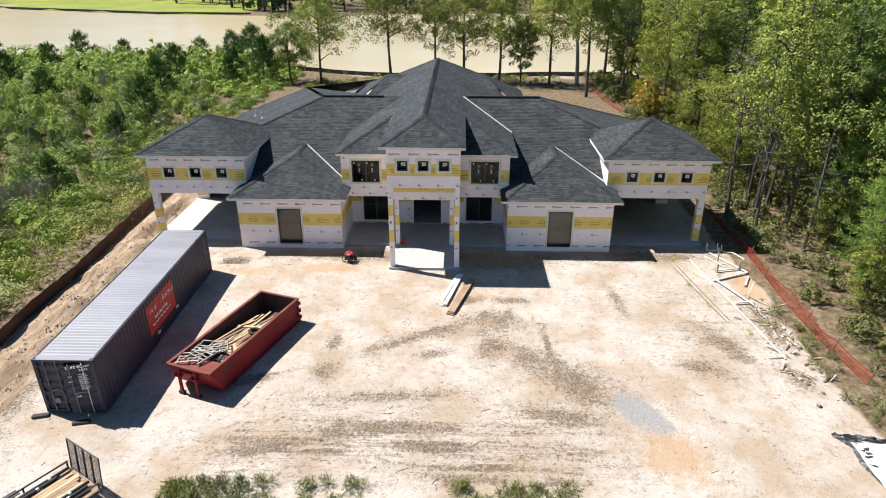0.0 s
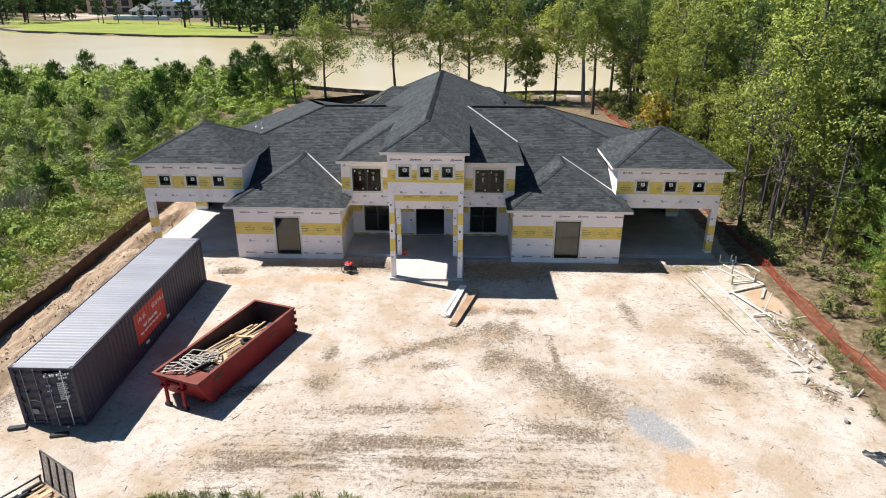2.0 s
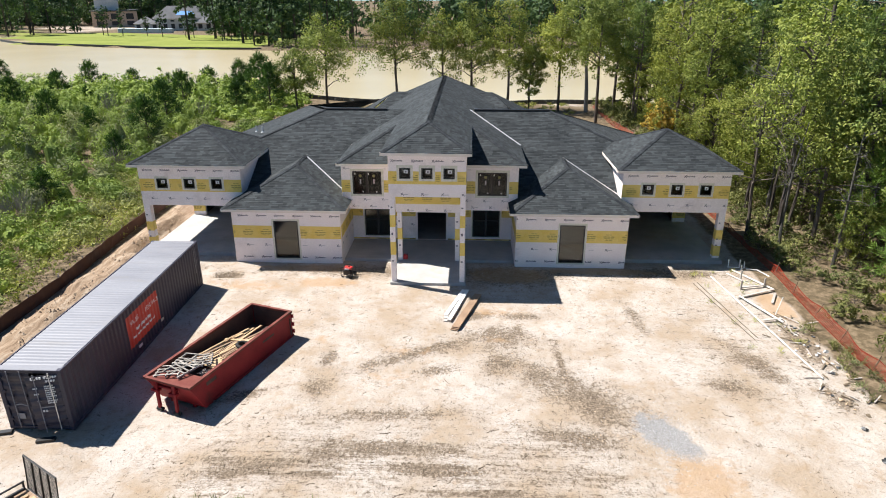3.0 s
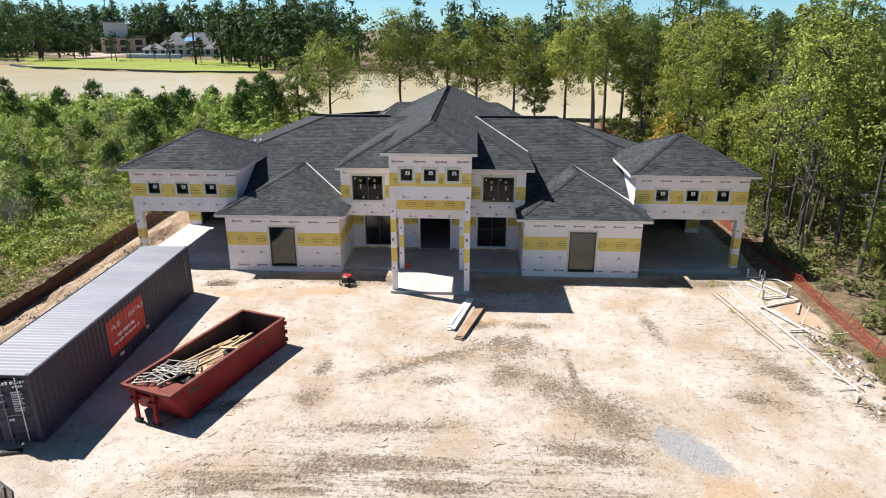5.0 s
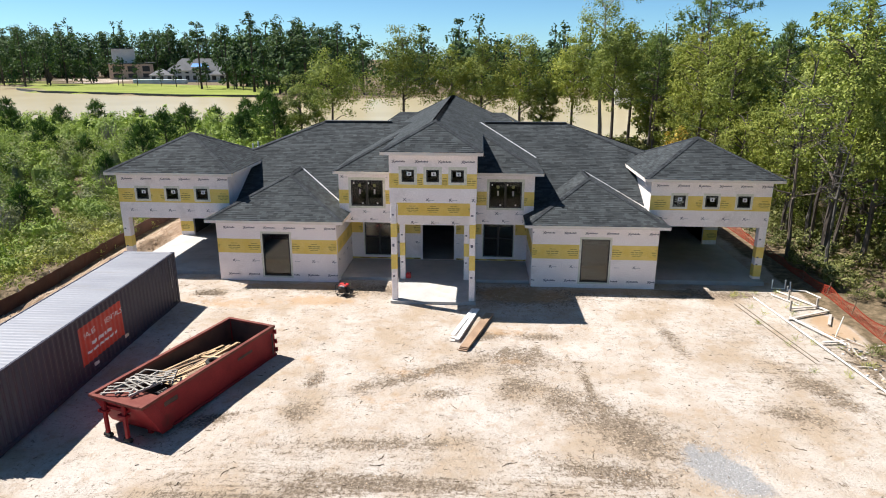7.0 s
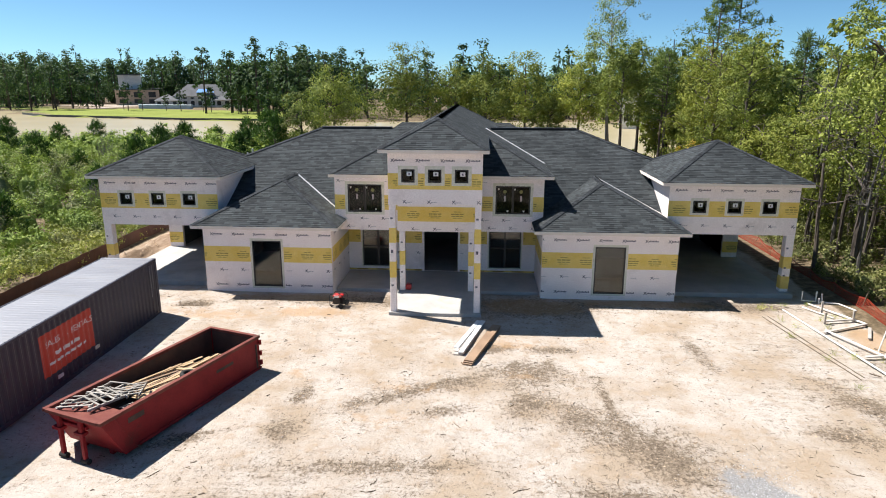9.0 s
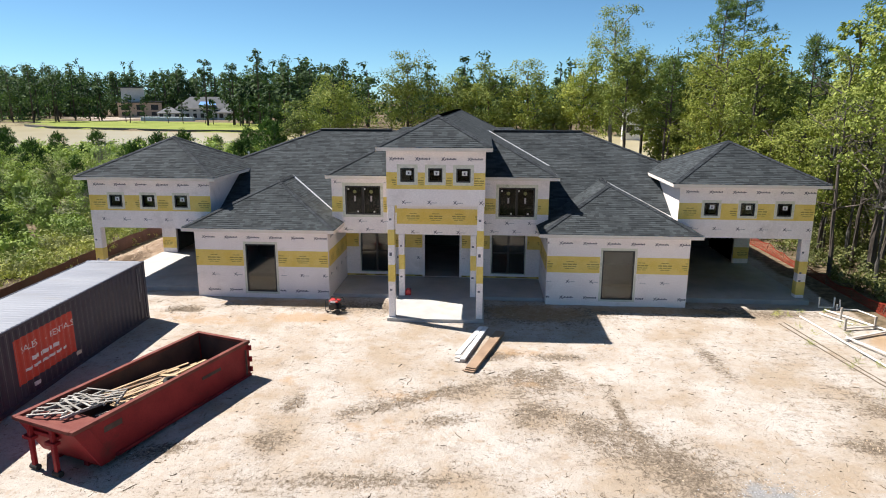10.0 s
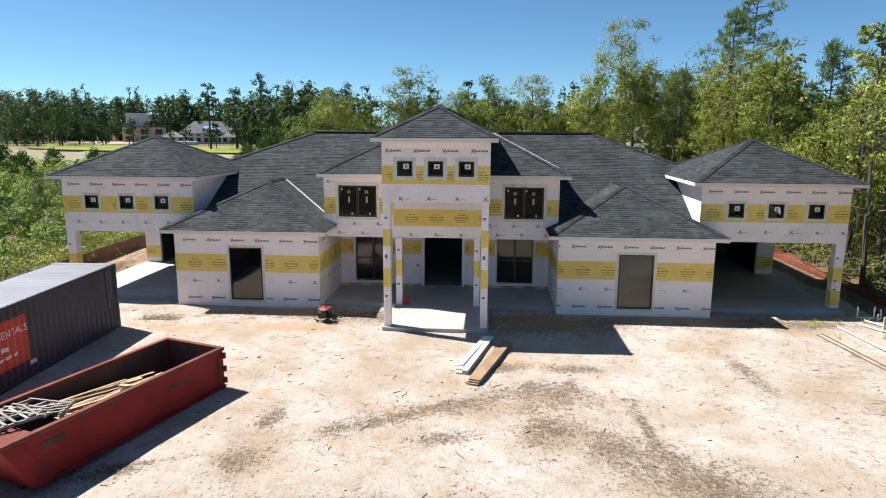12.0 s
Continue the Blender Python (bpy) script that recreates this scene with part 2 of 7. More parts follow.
def ground_material():
    m, nt, bs = nodes_of("ground")

    def layer(name):
        a = nt.nodes.new("ShaderNodeAttribute")
        a.attribute_name = name
        return a.outputs["Fac"]

    def edge(name, amount=0.5):
        """A layer with a ragged edge."""
        n = noise_node(nt, 2.2, 6, 0.7)
        v = calc(nt, "ADD", layer(name), calc(nt, "MULTIPLY", calc(nt, "SUBTRACT", n, 0.5), amount))
        return ramp(nt, v, [(0.38, (0, 0, 0)), (0.62, (1, 1, 1))])

    n1 = noise_node(nt, 0.35, 6, 0.62)
    n2 = noise_node(nt, 2.6, 6, 0.7)
    n3 = noise_node(nt, 16, 4, 0.7)
    sand = ramp(nt, n1, [(0.38, (0.385, 0.308, 0.235)), (0.49, (0.445, 0.386, 0.334)), (0.62, (0.51, 0.466, 0.428))])
    sand = mix(nt, ramp(nt, n2, [(0.52, (0, 0, 0)), (0.68, (0.6, 0.6, 0.6))]), sand, (0.345, 0.25, 0.165))
    sand = mix(nt, ramp(nt, noise_node(nt, 1.5, 9, 0.74, warp=0.8), [(0.55, (0, 0, 0)), (0.70, (0.62, 0.62, 0.62))]), sand, (0.27, 0.225, 0.185))
    # fibrous crumbs of dark soil, thin everywhere and thick in the trodden places
    crumbs = noise_node(nt, 5.2, 10, 0.76, (0.85, 1.1, 1), warp=0.9)
    fibres = noise_node(nt, 9.0, 9, 0.74, (1.25, 0.6, 1), warp=0.5)
    patchy = noise_node(nt, 0.9, 5, 0.7)
    dk = calc(nt, "ADD", layer("dark"), calc(nt, "MULTIPLY", calc(nt, "SUBTRACT", patchy, 0.5), 1.5), True)
    lanes = noise_node(nt, 1.6, 8, 0.72, (0.16, 2.1, 1), warp=0.25)
    dk = calc(nt, "ADD", dk, calc(nt, "MULTIPLY", layer("lane"), calc(nt, "MULTIPLY", calc(nt, "SUBTRACT", lanes, 0.43), 3.4)), True)
    spot = calc(nt, "MAXIMUM", crumbs, calc(nt, "SUBTRACT", fibres, 0.01))
    spot = calc(nt, "ADD", spot, calc(nt, "MULTIPLY", dk, 0.17))
    soil_mask = ramp(nt, spot, [(0.592, (0, 0, 0)), (0.625, (0.5, 0.5, 0.5)), (0.68, (0.97, 0.97, 0.97))])
    soil_tone = ramp(nt, noise_node(nt, 11, 6, 0.75, warp=0.6), [(0.36, (0.075, 0.056, 0.04)), (0.52, (0.17, 0.13, 0.095)), (0.66, (0.36, 0.30, 0.24))])
    # hair-fine marks all over the sand
    hair = calc(nt, "MAXIMUM", noise_node(nt, 7.5, 8, 0.72, (0.55, 1.7, 1), warp=1.2), calc(nt, "SUBTRACT", noise_node(nt, 13, 7, 0.75, warp=1.4), 0.015))
    hair = calc(nt, "ADD", hair, calc(nt, "MULTIPLY", layer("lane"), 0.045))
    hair = calc(nt, "ADD", hair, calc(nt, "MULTIPLY", calc(nt, "SUBTRACT", noise_node(nt, 0.7, 4, 0.65), 0.5), 0.22))
    sand = mix(nt, ramp(nt, hair, [(0.605, (0, 0, 0)), (0.64, (0.45, 0.45, 0.45)), (0.69, (0.9, 0.9, 0.9))]), sand, (0.14, 0.105, 0.078))
    veil = calc(nt, "MULTIPLY", dk, 0.42)
    col = mix(nt, veil, sand, (0.27, 0.205, 0.14))
    col = mix(nt, soil_mask, col, soil_tone)
    clod = crumbs
    col = mix(nt, 1.0, col, ramp(nt, n3, [(0.25, (0.86, 0.86, 0.86)), (0.75, (1.06, 1.06, 1.06))]), "MULTIPLY")
    col = mix(nt, calc(nt, "MULTIPLY", edge("tan", 1.1), 0.6), col, ramp(nt, n2, [(0.3, (0.36, 0.205, 0.09)), (0.7, (0.42, 0.285, 0.165))]))
    col = mix(nt, calc(nt, "MULTIPLY", edge("stone", 1.3), 0.85), col, ramp(nt, noise_node(nt, 26, 3, 0.8), [(0.3, (0.16, 0.163, 0.17)), (0.7, (0.35, 0.352, 0.36))]))
    bank = ramp(nt, noise_node(nt, 1.6, 6, 0.7, (2.2, 0.35, 1)), [(0.3, (0.15, 0.10, 0.066)), (0.5, (0.29, 0.21, 0.145)), (0.7, (0.43, 0.355, 0.28))])
    col = mix(nt, edge("bank", 0.5), col, bank)
    soil = ramp(nt, n2, [(0.3, (0.06, 0.05, 0.03)), (0.5, (0.14, 0.105, 0.065)), (0.72, (0.29, 0.22, 0.15))])
    col = mix(nt, edge("wild", 0.5), col, soil)
    lawn = ramp(nt, noise_node(nt, 0.08, 5, 0.6), [(0.3, (0.15, 0.19, 0.03)), (0.7, (0.24, 0.27, 0.06))])
    col = mix(nt, edge("lawn", 0.2), col, lawn)
    nt.links.new(col, bs.inputs["Base Color"])
    bs.inputs["Roughness"].default_value = 0.95
    bs.inputs["Specular IOR Level"].default_value = 0.2
    h = calc(nt, "ADD", calc(nt, "MULTIPLY", n2, 1.0), calc(nt, "MULTIPLY", n3, 0.35))
    h = calc(nt, "ADD", h, calc(nt, "MULTIPLY", clod, -1.0))
    bump(nt, bs, h, 0.55, 0.12)
    return m


# ---- mesh helpers ----
def mesh_from(name, verts, faces, material, smooth=False):
    me = bpy.data.meshes.new(name)
    me.from_pydata([tuple(v) for v in verts], [], [tuple(f) for f in faces])
    me.materials.append(material)
    if smooth:
        me.polygons.foreach_set("use_smooth", [True] * len(me.polygons))
    me.update()
    return me


def soup(name, quads, material):
    """A mesh of loose quads from an (n, 4, 3) array."""
    q = np.asarray(quads, dtype=np.float32)
    n = len(q)
    me = bpy.data.meshes.new(name)
    me.vertices.add(n * 4)
    me.vertices.foreach_set("co", q.reshape(-1))
    me.loops.add(n * 4)
    me.loops.foreach_set("vertex_index", np.arange(n * 4, dtype=np.int32))
    me.polygons.add(n)
    me.polygons.foreach_set("loop_start", np.arange(0, n * 4, 4, dtype=np.int32))
    me.update(calc_edges=True)
    me.materials.append(material)
    return me


def thing(name, label, category, at=(0, 0, 0), turn=0.0, group="", kind=""):
    ob = new(name)
    ob.matrix_basis = pose(*at, 0, 0, turn)
    return tagged(ob, label, category, group, kind)


def under(ob, parent, label="", kind=""):
    ob.parent = parent
    return tagged(ob, label, kind=kind)


def part(name, bm, material, parent, label="", smooth=False, kind=""):
    me = bpy.data.meshes.new(name)
    bmesh.ops.recalc_face_normals(bm, faces=bm.faces[:])
    bm.to_mesh(me)
    bm.free()
    me.materials.append(material)
    if smooth:
        me.polygons.foreach_set("use_smooth", [True] * len(me.polygons))
    ob = new(name, me)
    return under(ob, parent, label, kind) if parent else ob


def box(bm, lo, hi, m=None, bevel=0.0):
    x0, y0, z0 = lo
    x1, y1, z1 = hi
    vs = [bm.verts.new(c) for c in ((x0, y0, z0), (x1, y0, z0), (x1, y1, z0), (x0, y1, z0), (x0, y0, z1), (x1, y0, z1), (x1, y1, z1), (x0, y1, z1))]
    fs = [bm.faces.new([vs[i] for i in f]) for f in ((0, 3, 2, 1), (4, 5, 6, 7), (0, 1, 5, 4), (1, 2, 6, 5), (2, 3, 7, 6), (3, 0, 4, 7))]
    if bevel:
        es = list({e for f in fs for e in f.edges})
        r = bmesh.ops.bevel(bm, geom=es, offset=bevel, segments=1, affect="EDGES")
        vs = list({v for f in r["faces"] for v in f.verts} | {v for v in vs if v.is_valid})
    if m is not None:
        for v in vs:
            v.co = m @ v.co
    return vs


def beam(bm, a, b, w, h, bevel=0.0):
    """A box of section w x h from a to b."""
    a, b = Vector(a), Vector(b)
    d = b - a
    m = Matrix.Translation(a) @ d.to_track_quat("Y", "Z").to_matrix().to_4x4()
    return box(bm, (-w / 2, 0, -h / 2), (w / 2, d.length, h / 2), m, bevel)


def tube(bm, points, radii, n=8, cap=True):
    pts = [Vector(p) for p in points]
    rings = []
    for i, p in enumerate(pts):
        d = (pts[min(i + 1, len(pts) - 1)] - pts[max(i - 1, 0)]).normalized()
        q = d.to_track_quat("Z", "X")
        r = radii[i] if isinstance(radii, (list, tuple)) else radii
        rings.append([bm.verts.new(p + q @ Vector((r * math.cos(2 * math.pi * k / n), r * math.sin(2 * math.pi * k / n), 0))) for k in range(n)])
    for r0, r1 in zip(rings, rings[1:]):
        for k in range(n):
            bm.faces.new((r0[k], r0[(k + 1) % n], r1[(k + 1) % n], r1[k]))
    if cap:
        bm.faces.new(rings[0][::-1])
        bm.faces.new(rings[-1])


def plate(bm, pts, thick):
    """A convex plate: pts above, thick metres straight down."""
    top = [bm.verts.new(p) for p in pts]
    low = [bm.verts.new((p[0], p[1], p[2] - thick)) for p in pts]
    bm.faces.new(top)
    bm.faces.new(low[::-1])
    n = len(pts)
    for i in range(n):
        bm.faces.new((top[i], low[i], low[(i + 1) % n], top[(i + 1) % n]))

# ---- ground and water ----
TABLES = {k: np.random.RandomState(k).rand(64, 64) * 2 - 1 for k in range(3, 10)}


def fbm(x, y, s, seed):
    """Cheap smooth value noise on arrays, about -1 to 1."""
    t = TABLES[seed]
    out = np.zeros(np.shape(x))
    for k, a in ((1, 0.6), (2.1, 0.3), (4.3, 0.15)):
        u, v = x / s * k + 17.3, y / s * k + 9.1
        i, j = np.floor(u).astype(int), np.floor(v).astype(int)
        f, g = u - i, v - j
        f, g = f * f * (3 - 2 * f), g * g * (3 - 2 * g)
        q = lambda p, w: t[p % 64, w % 64]
        out += a * ((q(i, j) * (1 - f) + q(i + 1, j) * f) * (1 - g) + (q(i, j + 1) * (1 - f) + q(i + 1, j + 1) * f) * g)
    return out


def step(v, a, b):
    w = np.clip((v - a) / (b - a), 0, 1)
    return w * w * (3 - 2 * w)


def near_shore(x):
    return 66 + 8 * step(-x, 0, 30) + 8 * step(-x, 40, 90) + 1.5 * np.sin(x * 0.09)


def far_shore(x):
    return 168 + 0.36 * np.clip(-x - 92, 0, 58) + 0.85 * np.clip(-x - 150, 0, 90) + 8 * step(x, -40, -15) + 1.5 * np.sin(x * 0.05)


def height(x, y):
    z = -0.013 * np.clip(-y - 0.5, 0, 17) + 0.02 * fbm(x, y, 1.1, 3) + 0.05 * fbm(x, y, 5.0, 4)
    z = z - 0.2 * step(-x, 4.5, 8.5) * step(-y, 8.5, 13.5) * (1 - 0.5 * step(-x, 10.5, 12))
    wild = np.maximum(step(np.abs(x), 19.5, 23), step(y, 26, 34))
    z = z + wild * (0.25 * fbm(x, y, 9.0, 5))
    berm = step(x, -19.4, -18.2) * (1 - step(x, -17.6, -16.2)) * step(y, -19, -14) * (1 - step(y, 20, 26))
    z = z + berm * (0.28 + 0.3 * fbm(x, y, 1.2, 6))
    under_house = (1 - step(np.abs(x + 0.2), 17.2, 18)) * step(y, 0.3, 0.9) * (1 - step(y, 24, 26))
    z = z * (1 - under_house) - 0.12 * under_house
    pit = np.exp(-(((x + 11.0) / 0.6) ** 4 + ((y + 1.9) / 0.36) ** 4))
    z = z - 0.3 * pit * (0.7 + 0.6 * fbm(x, y, 0.6, 8)) + 0.10 * np.exp(-(((x + 10.9) / 1.2) ** 2 + ((y + 2.6) / 0.35) ** 2))
    lake = step(y, near_shore(x) - 3, near_shore(x) + 4) * (1 - step(y, far_shore(x) - 6, far_shore(x) + 2))
    z = z - 3.0 * lake - 0.5 * step(y, 40, 60) * (1 - lake)
    return z


# trodden dark soil, and the pit's shade: centre, half sizes, turn
SOIL_PATCHES = ((-0.3, -9.7, 2.5, 0.45, 31), (1.2, -9.0, 1.2, 0.5, 20), (3.5, -8.1, 1.6, 0.95, 0), (6.8, -12.6, 2.2, 1.25, -42), (5.0, -10.9, 1.4, 0.8, -30), (5.8, -14.9, 1.8, 0.55, -12), (3.6, -10.4, 0.9, 0.9, 0),
                (-3.8, -10.2, 0.35, 0.7, 0), (-1.9, -10.6, 0.5, 0.32, 0), (-3.8, -12.4, 0.6, 0.8, 10), (0.9, -10.9, 0.9, 0.35, 15), (-0.6, -15.9, 2.6, 0.3, 1), (-5.0, -17.0, 2.0, 0.45, 6), (1.5, -16.9, 1.8, 0.25, -3), (2.0, -18.4, 1.2, 0.3, 0),
                (10.1, -6.0, 0.30, 1.5, 7), (14.2, -9.8, 0.5, 1.6, 18), (-11, -1.95, 0.7, 0.35, 0), (17.0, -8.2, 0.6, 1.9, 8), (16.9, -7.4, 0.45, 1.0, 8), (16.5, -12.3, 0.6, 0.8, 0), (2.5, -6.0, 1.0, 0.4, 20), (4.6, -6.0, 1.1, 0.35, 0),
                (0.5, -1.0, 9, 0.8, 0), (4.2, -1.4, 2.6, 1.3, 0), (-17, -18.5, 1.6, 3.5, 0), (-16.2, -14.5, 0.8, 2.5, 0), (13, -0.6, 4, 0.7, 0), (-6.5, -12.8, 1.2, 0.35, 20), (-1, -14.0, 2.6, 0.35, 5), (12.6, -11.6, 1.2, 0.5, -20))


def ground():
    half = [24, 25.5, 27.5, 30, 34, 39, 45, 52, 60, 70, 82, 96, 112, 130, 150, 175, 205, 240, 290, 360, 460, 600, 850, 1300, 2200]
    xs = np.concatenate([-np.array(half[::-1]), np.arange(-23, 23.01, 0.22), np.array(half)])
    ys = np.concatenate([[-1500, -700, -350, -180, -110, -75, -55, -44, -36, -31, -28, -26], np.arange(-24, 6, 0.22), np.arange(6, 30, 0.7), np.arange(30, 92, 1.5),
                         np.arange(92, 160, 7), np.arange(162, 260, 3), [265, 275, 290, 310, 340, 380, 440, 520, 640, 820, 1100, 1600, 2600]])
    gx, gy = np.meshgrid(xs, ys)
    x, y = gx.ravel(), gy.ravel()
    z = height(x, y)
    nx, ny = len(xs), len(ys)
    i = np.arange(nx * ny).reshape(ny, nx)
    faces = np.stack([i[:-1, :-1], i[:-1, 1:], i[1:, 1:], i[1:, :-1]], -1).reshape(-1, 4)
    me = mesh_from("ground", np.stack([x, y, z], 1).tolist(), faces.tolist(), ground_material(), True)
    wob = 0.9 * fbm(x, y, 3.5, 7)
    cleared = step(x, -17.4, -16.6) * (1 - step(x + wob, 17.2, 18.6)) * (1 - step(y + 2 * wob - 5 * step(-x, -4, 4), 21, 26))
    verge = (1 - step(y + wob, -20.6, -19.2)) * step(x, -8.5, -7) * (1 - step(x, 6, 8)) * (0.45 + 0.6 * fbm(x, y, 1.6, 6))
    front = 1 - step(y, -34, -28)
    sand = np.clip(cleared * (1 - verge) * (1 - front), 0, 1)
    beach = step(y, near_shore(x) - 12, near_shore(x) - 5) * (1 - step(y, near_shore(x), near_shore(x) + 2)) * step(x, -25, -12) * 0.75
    clearing = 0.9 * np.exp(-(((x + 9) / 7) ** 2 + ((y - 48) / 5) ** 2))
    sand = np.maximum(sand, np.maximum(beach * (0.5 + 0.5 * fbm(x, y, 6, 9)), clearing))
    bank = step(x, -19.4, -19.0) * (1 - step(x + 0.4 * wob, -16.4, -15.6)) * step(y + x, -36, -33) * (1 - step(y, 22, 28))
    # the pit is coloured dark, its brown soil and shade together
    dark = 2.0 * np.exp(-(((x + 11.0) / 0.7) ** 4 + ((y + 1.9) / 0.42) ** 4))
    for cx, cy, a, b, turn in SOIL_PATCHES:
        c, s = math.cos(radians(turn)), math.sin(radians(turn))
        u, v = ((x - cx) * c + (y - cy) * s) / a, (-(x - cx) * s + (y - cy) * c) / b
        dark = np.maximum(dark, 0.95 * np.exp(-(u * u + v * v) * 0.9))
    # wheel ruts
    ruts = [([(-0.6, -9.9), (0.8, -8.9), (2.4, -8.3)], 0.16), ([(3.2, -7.3), (3.25, -9.2), (3.2, -11.0)], 0.14), ([(5.9, -8.3), (6.0, -10.0), (6.3, -12.2)], 0.15), ([(4.4, -7.0), (4.4, -8.6)], 0.2)]
    ruts += [([(x0, yy - 0.1), (x0 + 2.5, yy + 0.1), (x0 + 5, yy)], 0.07) for x0, yy in ((-3, -16.2), (0.5, -16.7), (-6, -17.3), (-1, -17.9), (1.5, -18.5))]
    for pts, w in ruts:
        for (x0, y0), (x1, y1) in zip(pts, pts[1:]):
            t = np.clip(((x - x0) * (x1 - x0) + (y - y0) * (y1 - y0)) / ((x1 - x0) ** 2 + (y1 - y0) ** 2), 0, 1)
            d = np.hypot(x - x0 - t * (x1 - x0), y - y0 - t * (y1 - y0))
            dark = np.maximum(dark, 1.5 * np.exp(-(d / w) ** 2) * (0.6 + 0.5 * fbm(x, y, 0.8, 8)))
    lane = step(y, -19.5, -18) * (1 - step(y, -16.5, -13)) * step(x, -10, -6) * (1 - step(x, 6, 10)) + 0.55 * step(x, 10, 13) * (1 - step(y, -5, -2)) * (1 - step(x, 16, 17.5)) * step(y, -13, -10)
    tan = np.zeros_like(x)
    for cx, cy, a, b, w in ((9.8, -17.1, 1.6, 1.8, 0.8), (-9.5, -3.2, 3.6, 1.0, 0.62), (4.3, -1.2, 2.6, 1.3, 0.95), (-7, -0.7, 3.2, 0.6, 0.9), (9.5, -0.5, 4.0, 0.55, 0.9), (0, -0.9, 3, 0.6, 0.8), (-5.5, -2.6, 2.5, 0.9, 0.75), (-2, -7, 1.0, 0.6, 0.5), (17.4, -4.2, 0.9, 1.8, 1.0), (3, -5.5, 2.5, 0.8, 0.55), (-1, -11.5, 2.2, 1.2, 0.45), (-4.6, -8.6, 1.2, 0.5, 0.55), (-0.5, -9.4, 2.2, 0.7, 0.5), (6.5, -5, 1.4, 0.5, 0.5), (3.5, -8.2, 1.0, 0.6, 0.55)):
        tan = np.maximum(tan, w * np.exp(-(((x - cx) / a) ** 2 + ((y - cy) / b) ** 2)))
    stone = 0.95 * np.exp(-(((x - 9.2 + 0.45 * (y + 14.7)) / 1.0) ** 2 + ((y + 14.7) / 1.5) ** 2))
    lawn = step(y, far_shore(x) + 0.5, far_shore(x) + 2) * (1 - step(y, far_shore(x) + 62, far_shore(x) + 70)) * step(x + 0.12 * (y - 190), -168, -152) * (1 - step(x, -70, -63))
    dirt_far = step(y, far_shore(x) + 40, far_shore(x) + 48) * (1 - step(y, 305, 325)) * step(x, -225, -210) * (1 - step(x, -172, -160)) * 0.6
    lawn = np.maximum(lawn, 0.7 * step(y, far_shore(x) + 1, far_shore(x) + 4) * (1 - step(y, far_shore(x) + 30, far_shore(x) + 50)) * (1 - step(x, -150, -140)))
    lawn = np.maximum(lawn, 0.62 * np.exp(-(((x + 62) / 12) ** 2 + ((y - 24) / 10) ** 2)))
    wild = np.clip(1 - np.maximum(sand, bank) - dirt_far, 0, 1)
    # ragged dark soil colour in the pit adds to its painted shade
    wild = np.maximum(wild, np.exp(-(((x + 11.0) / 0.7) ** 2 + ((y + 1.9) / 0.4) ** 2)) * (0.62 + 0.5 * fbm(x, y, 0.5, 8)))
    for name, v in (("dark", dark), ("lane", lane), ("tan", tan), ("stone", stone), ("bank", bank), ("wild", wild), ("lawn", lawn)):
        at = me.attributes.new(name, "FLOAT", "POINT")
        at.data.foreach_set("value", v.astype(np.float32))
    return tagged(new("ground", me), "pale sandy building plot with tyre marks and weedy edges", "ground", kind="structure")


ground()


def lake():
    bm = bmesh.new()
    for a in (((-900, 58, -1.0), (900, 58, -1.0), (900, 262, -1.0), (-900, 262, -1.0)),):
        bm.faces.new([bm.verts.new(p) for p in a])
    bmesh.ops.subdivide_edges(bm, edges=bm.edges[:], cuts=6, use_grid_fill=True)
    ob = part("water", bm, water_material(), None)
    return tagged(ob, "muddy tan lake with faint ripples behind the house", "lake", kind="structure")


lake()

# ---- the house ----
HX = -0.2
house = thing("house", "unfinished one-and-a-half-storey house in printed wrap with dark shingle roof", "house", (HX, 0, 0))
PITCH = 0.5


def on_wall(face, pos, u, z, d):
    """The point at u along, z up and d metres out of a wall."""
    return {"-y": (u, pos - d, z), "+y": (u, pos + d, z), "-x": (pos - d, u, z), "+x": (pos + d, u, z)}[face]


def wall_box(bm, face, pos, u0, u1, z0, z1, d0, d1, bevel=0.0):
    a, b = on_wall(face, pos, u0, z0, d0), on_wall(face, pos, u1, z1, d1)
    return box(bm, [min(p, q) for p, q in zip(a, b)], [max(p, q) for p, q in zip(a, b)], None, bevel)


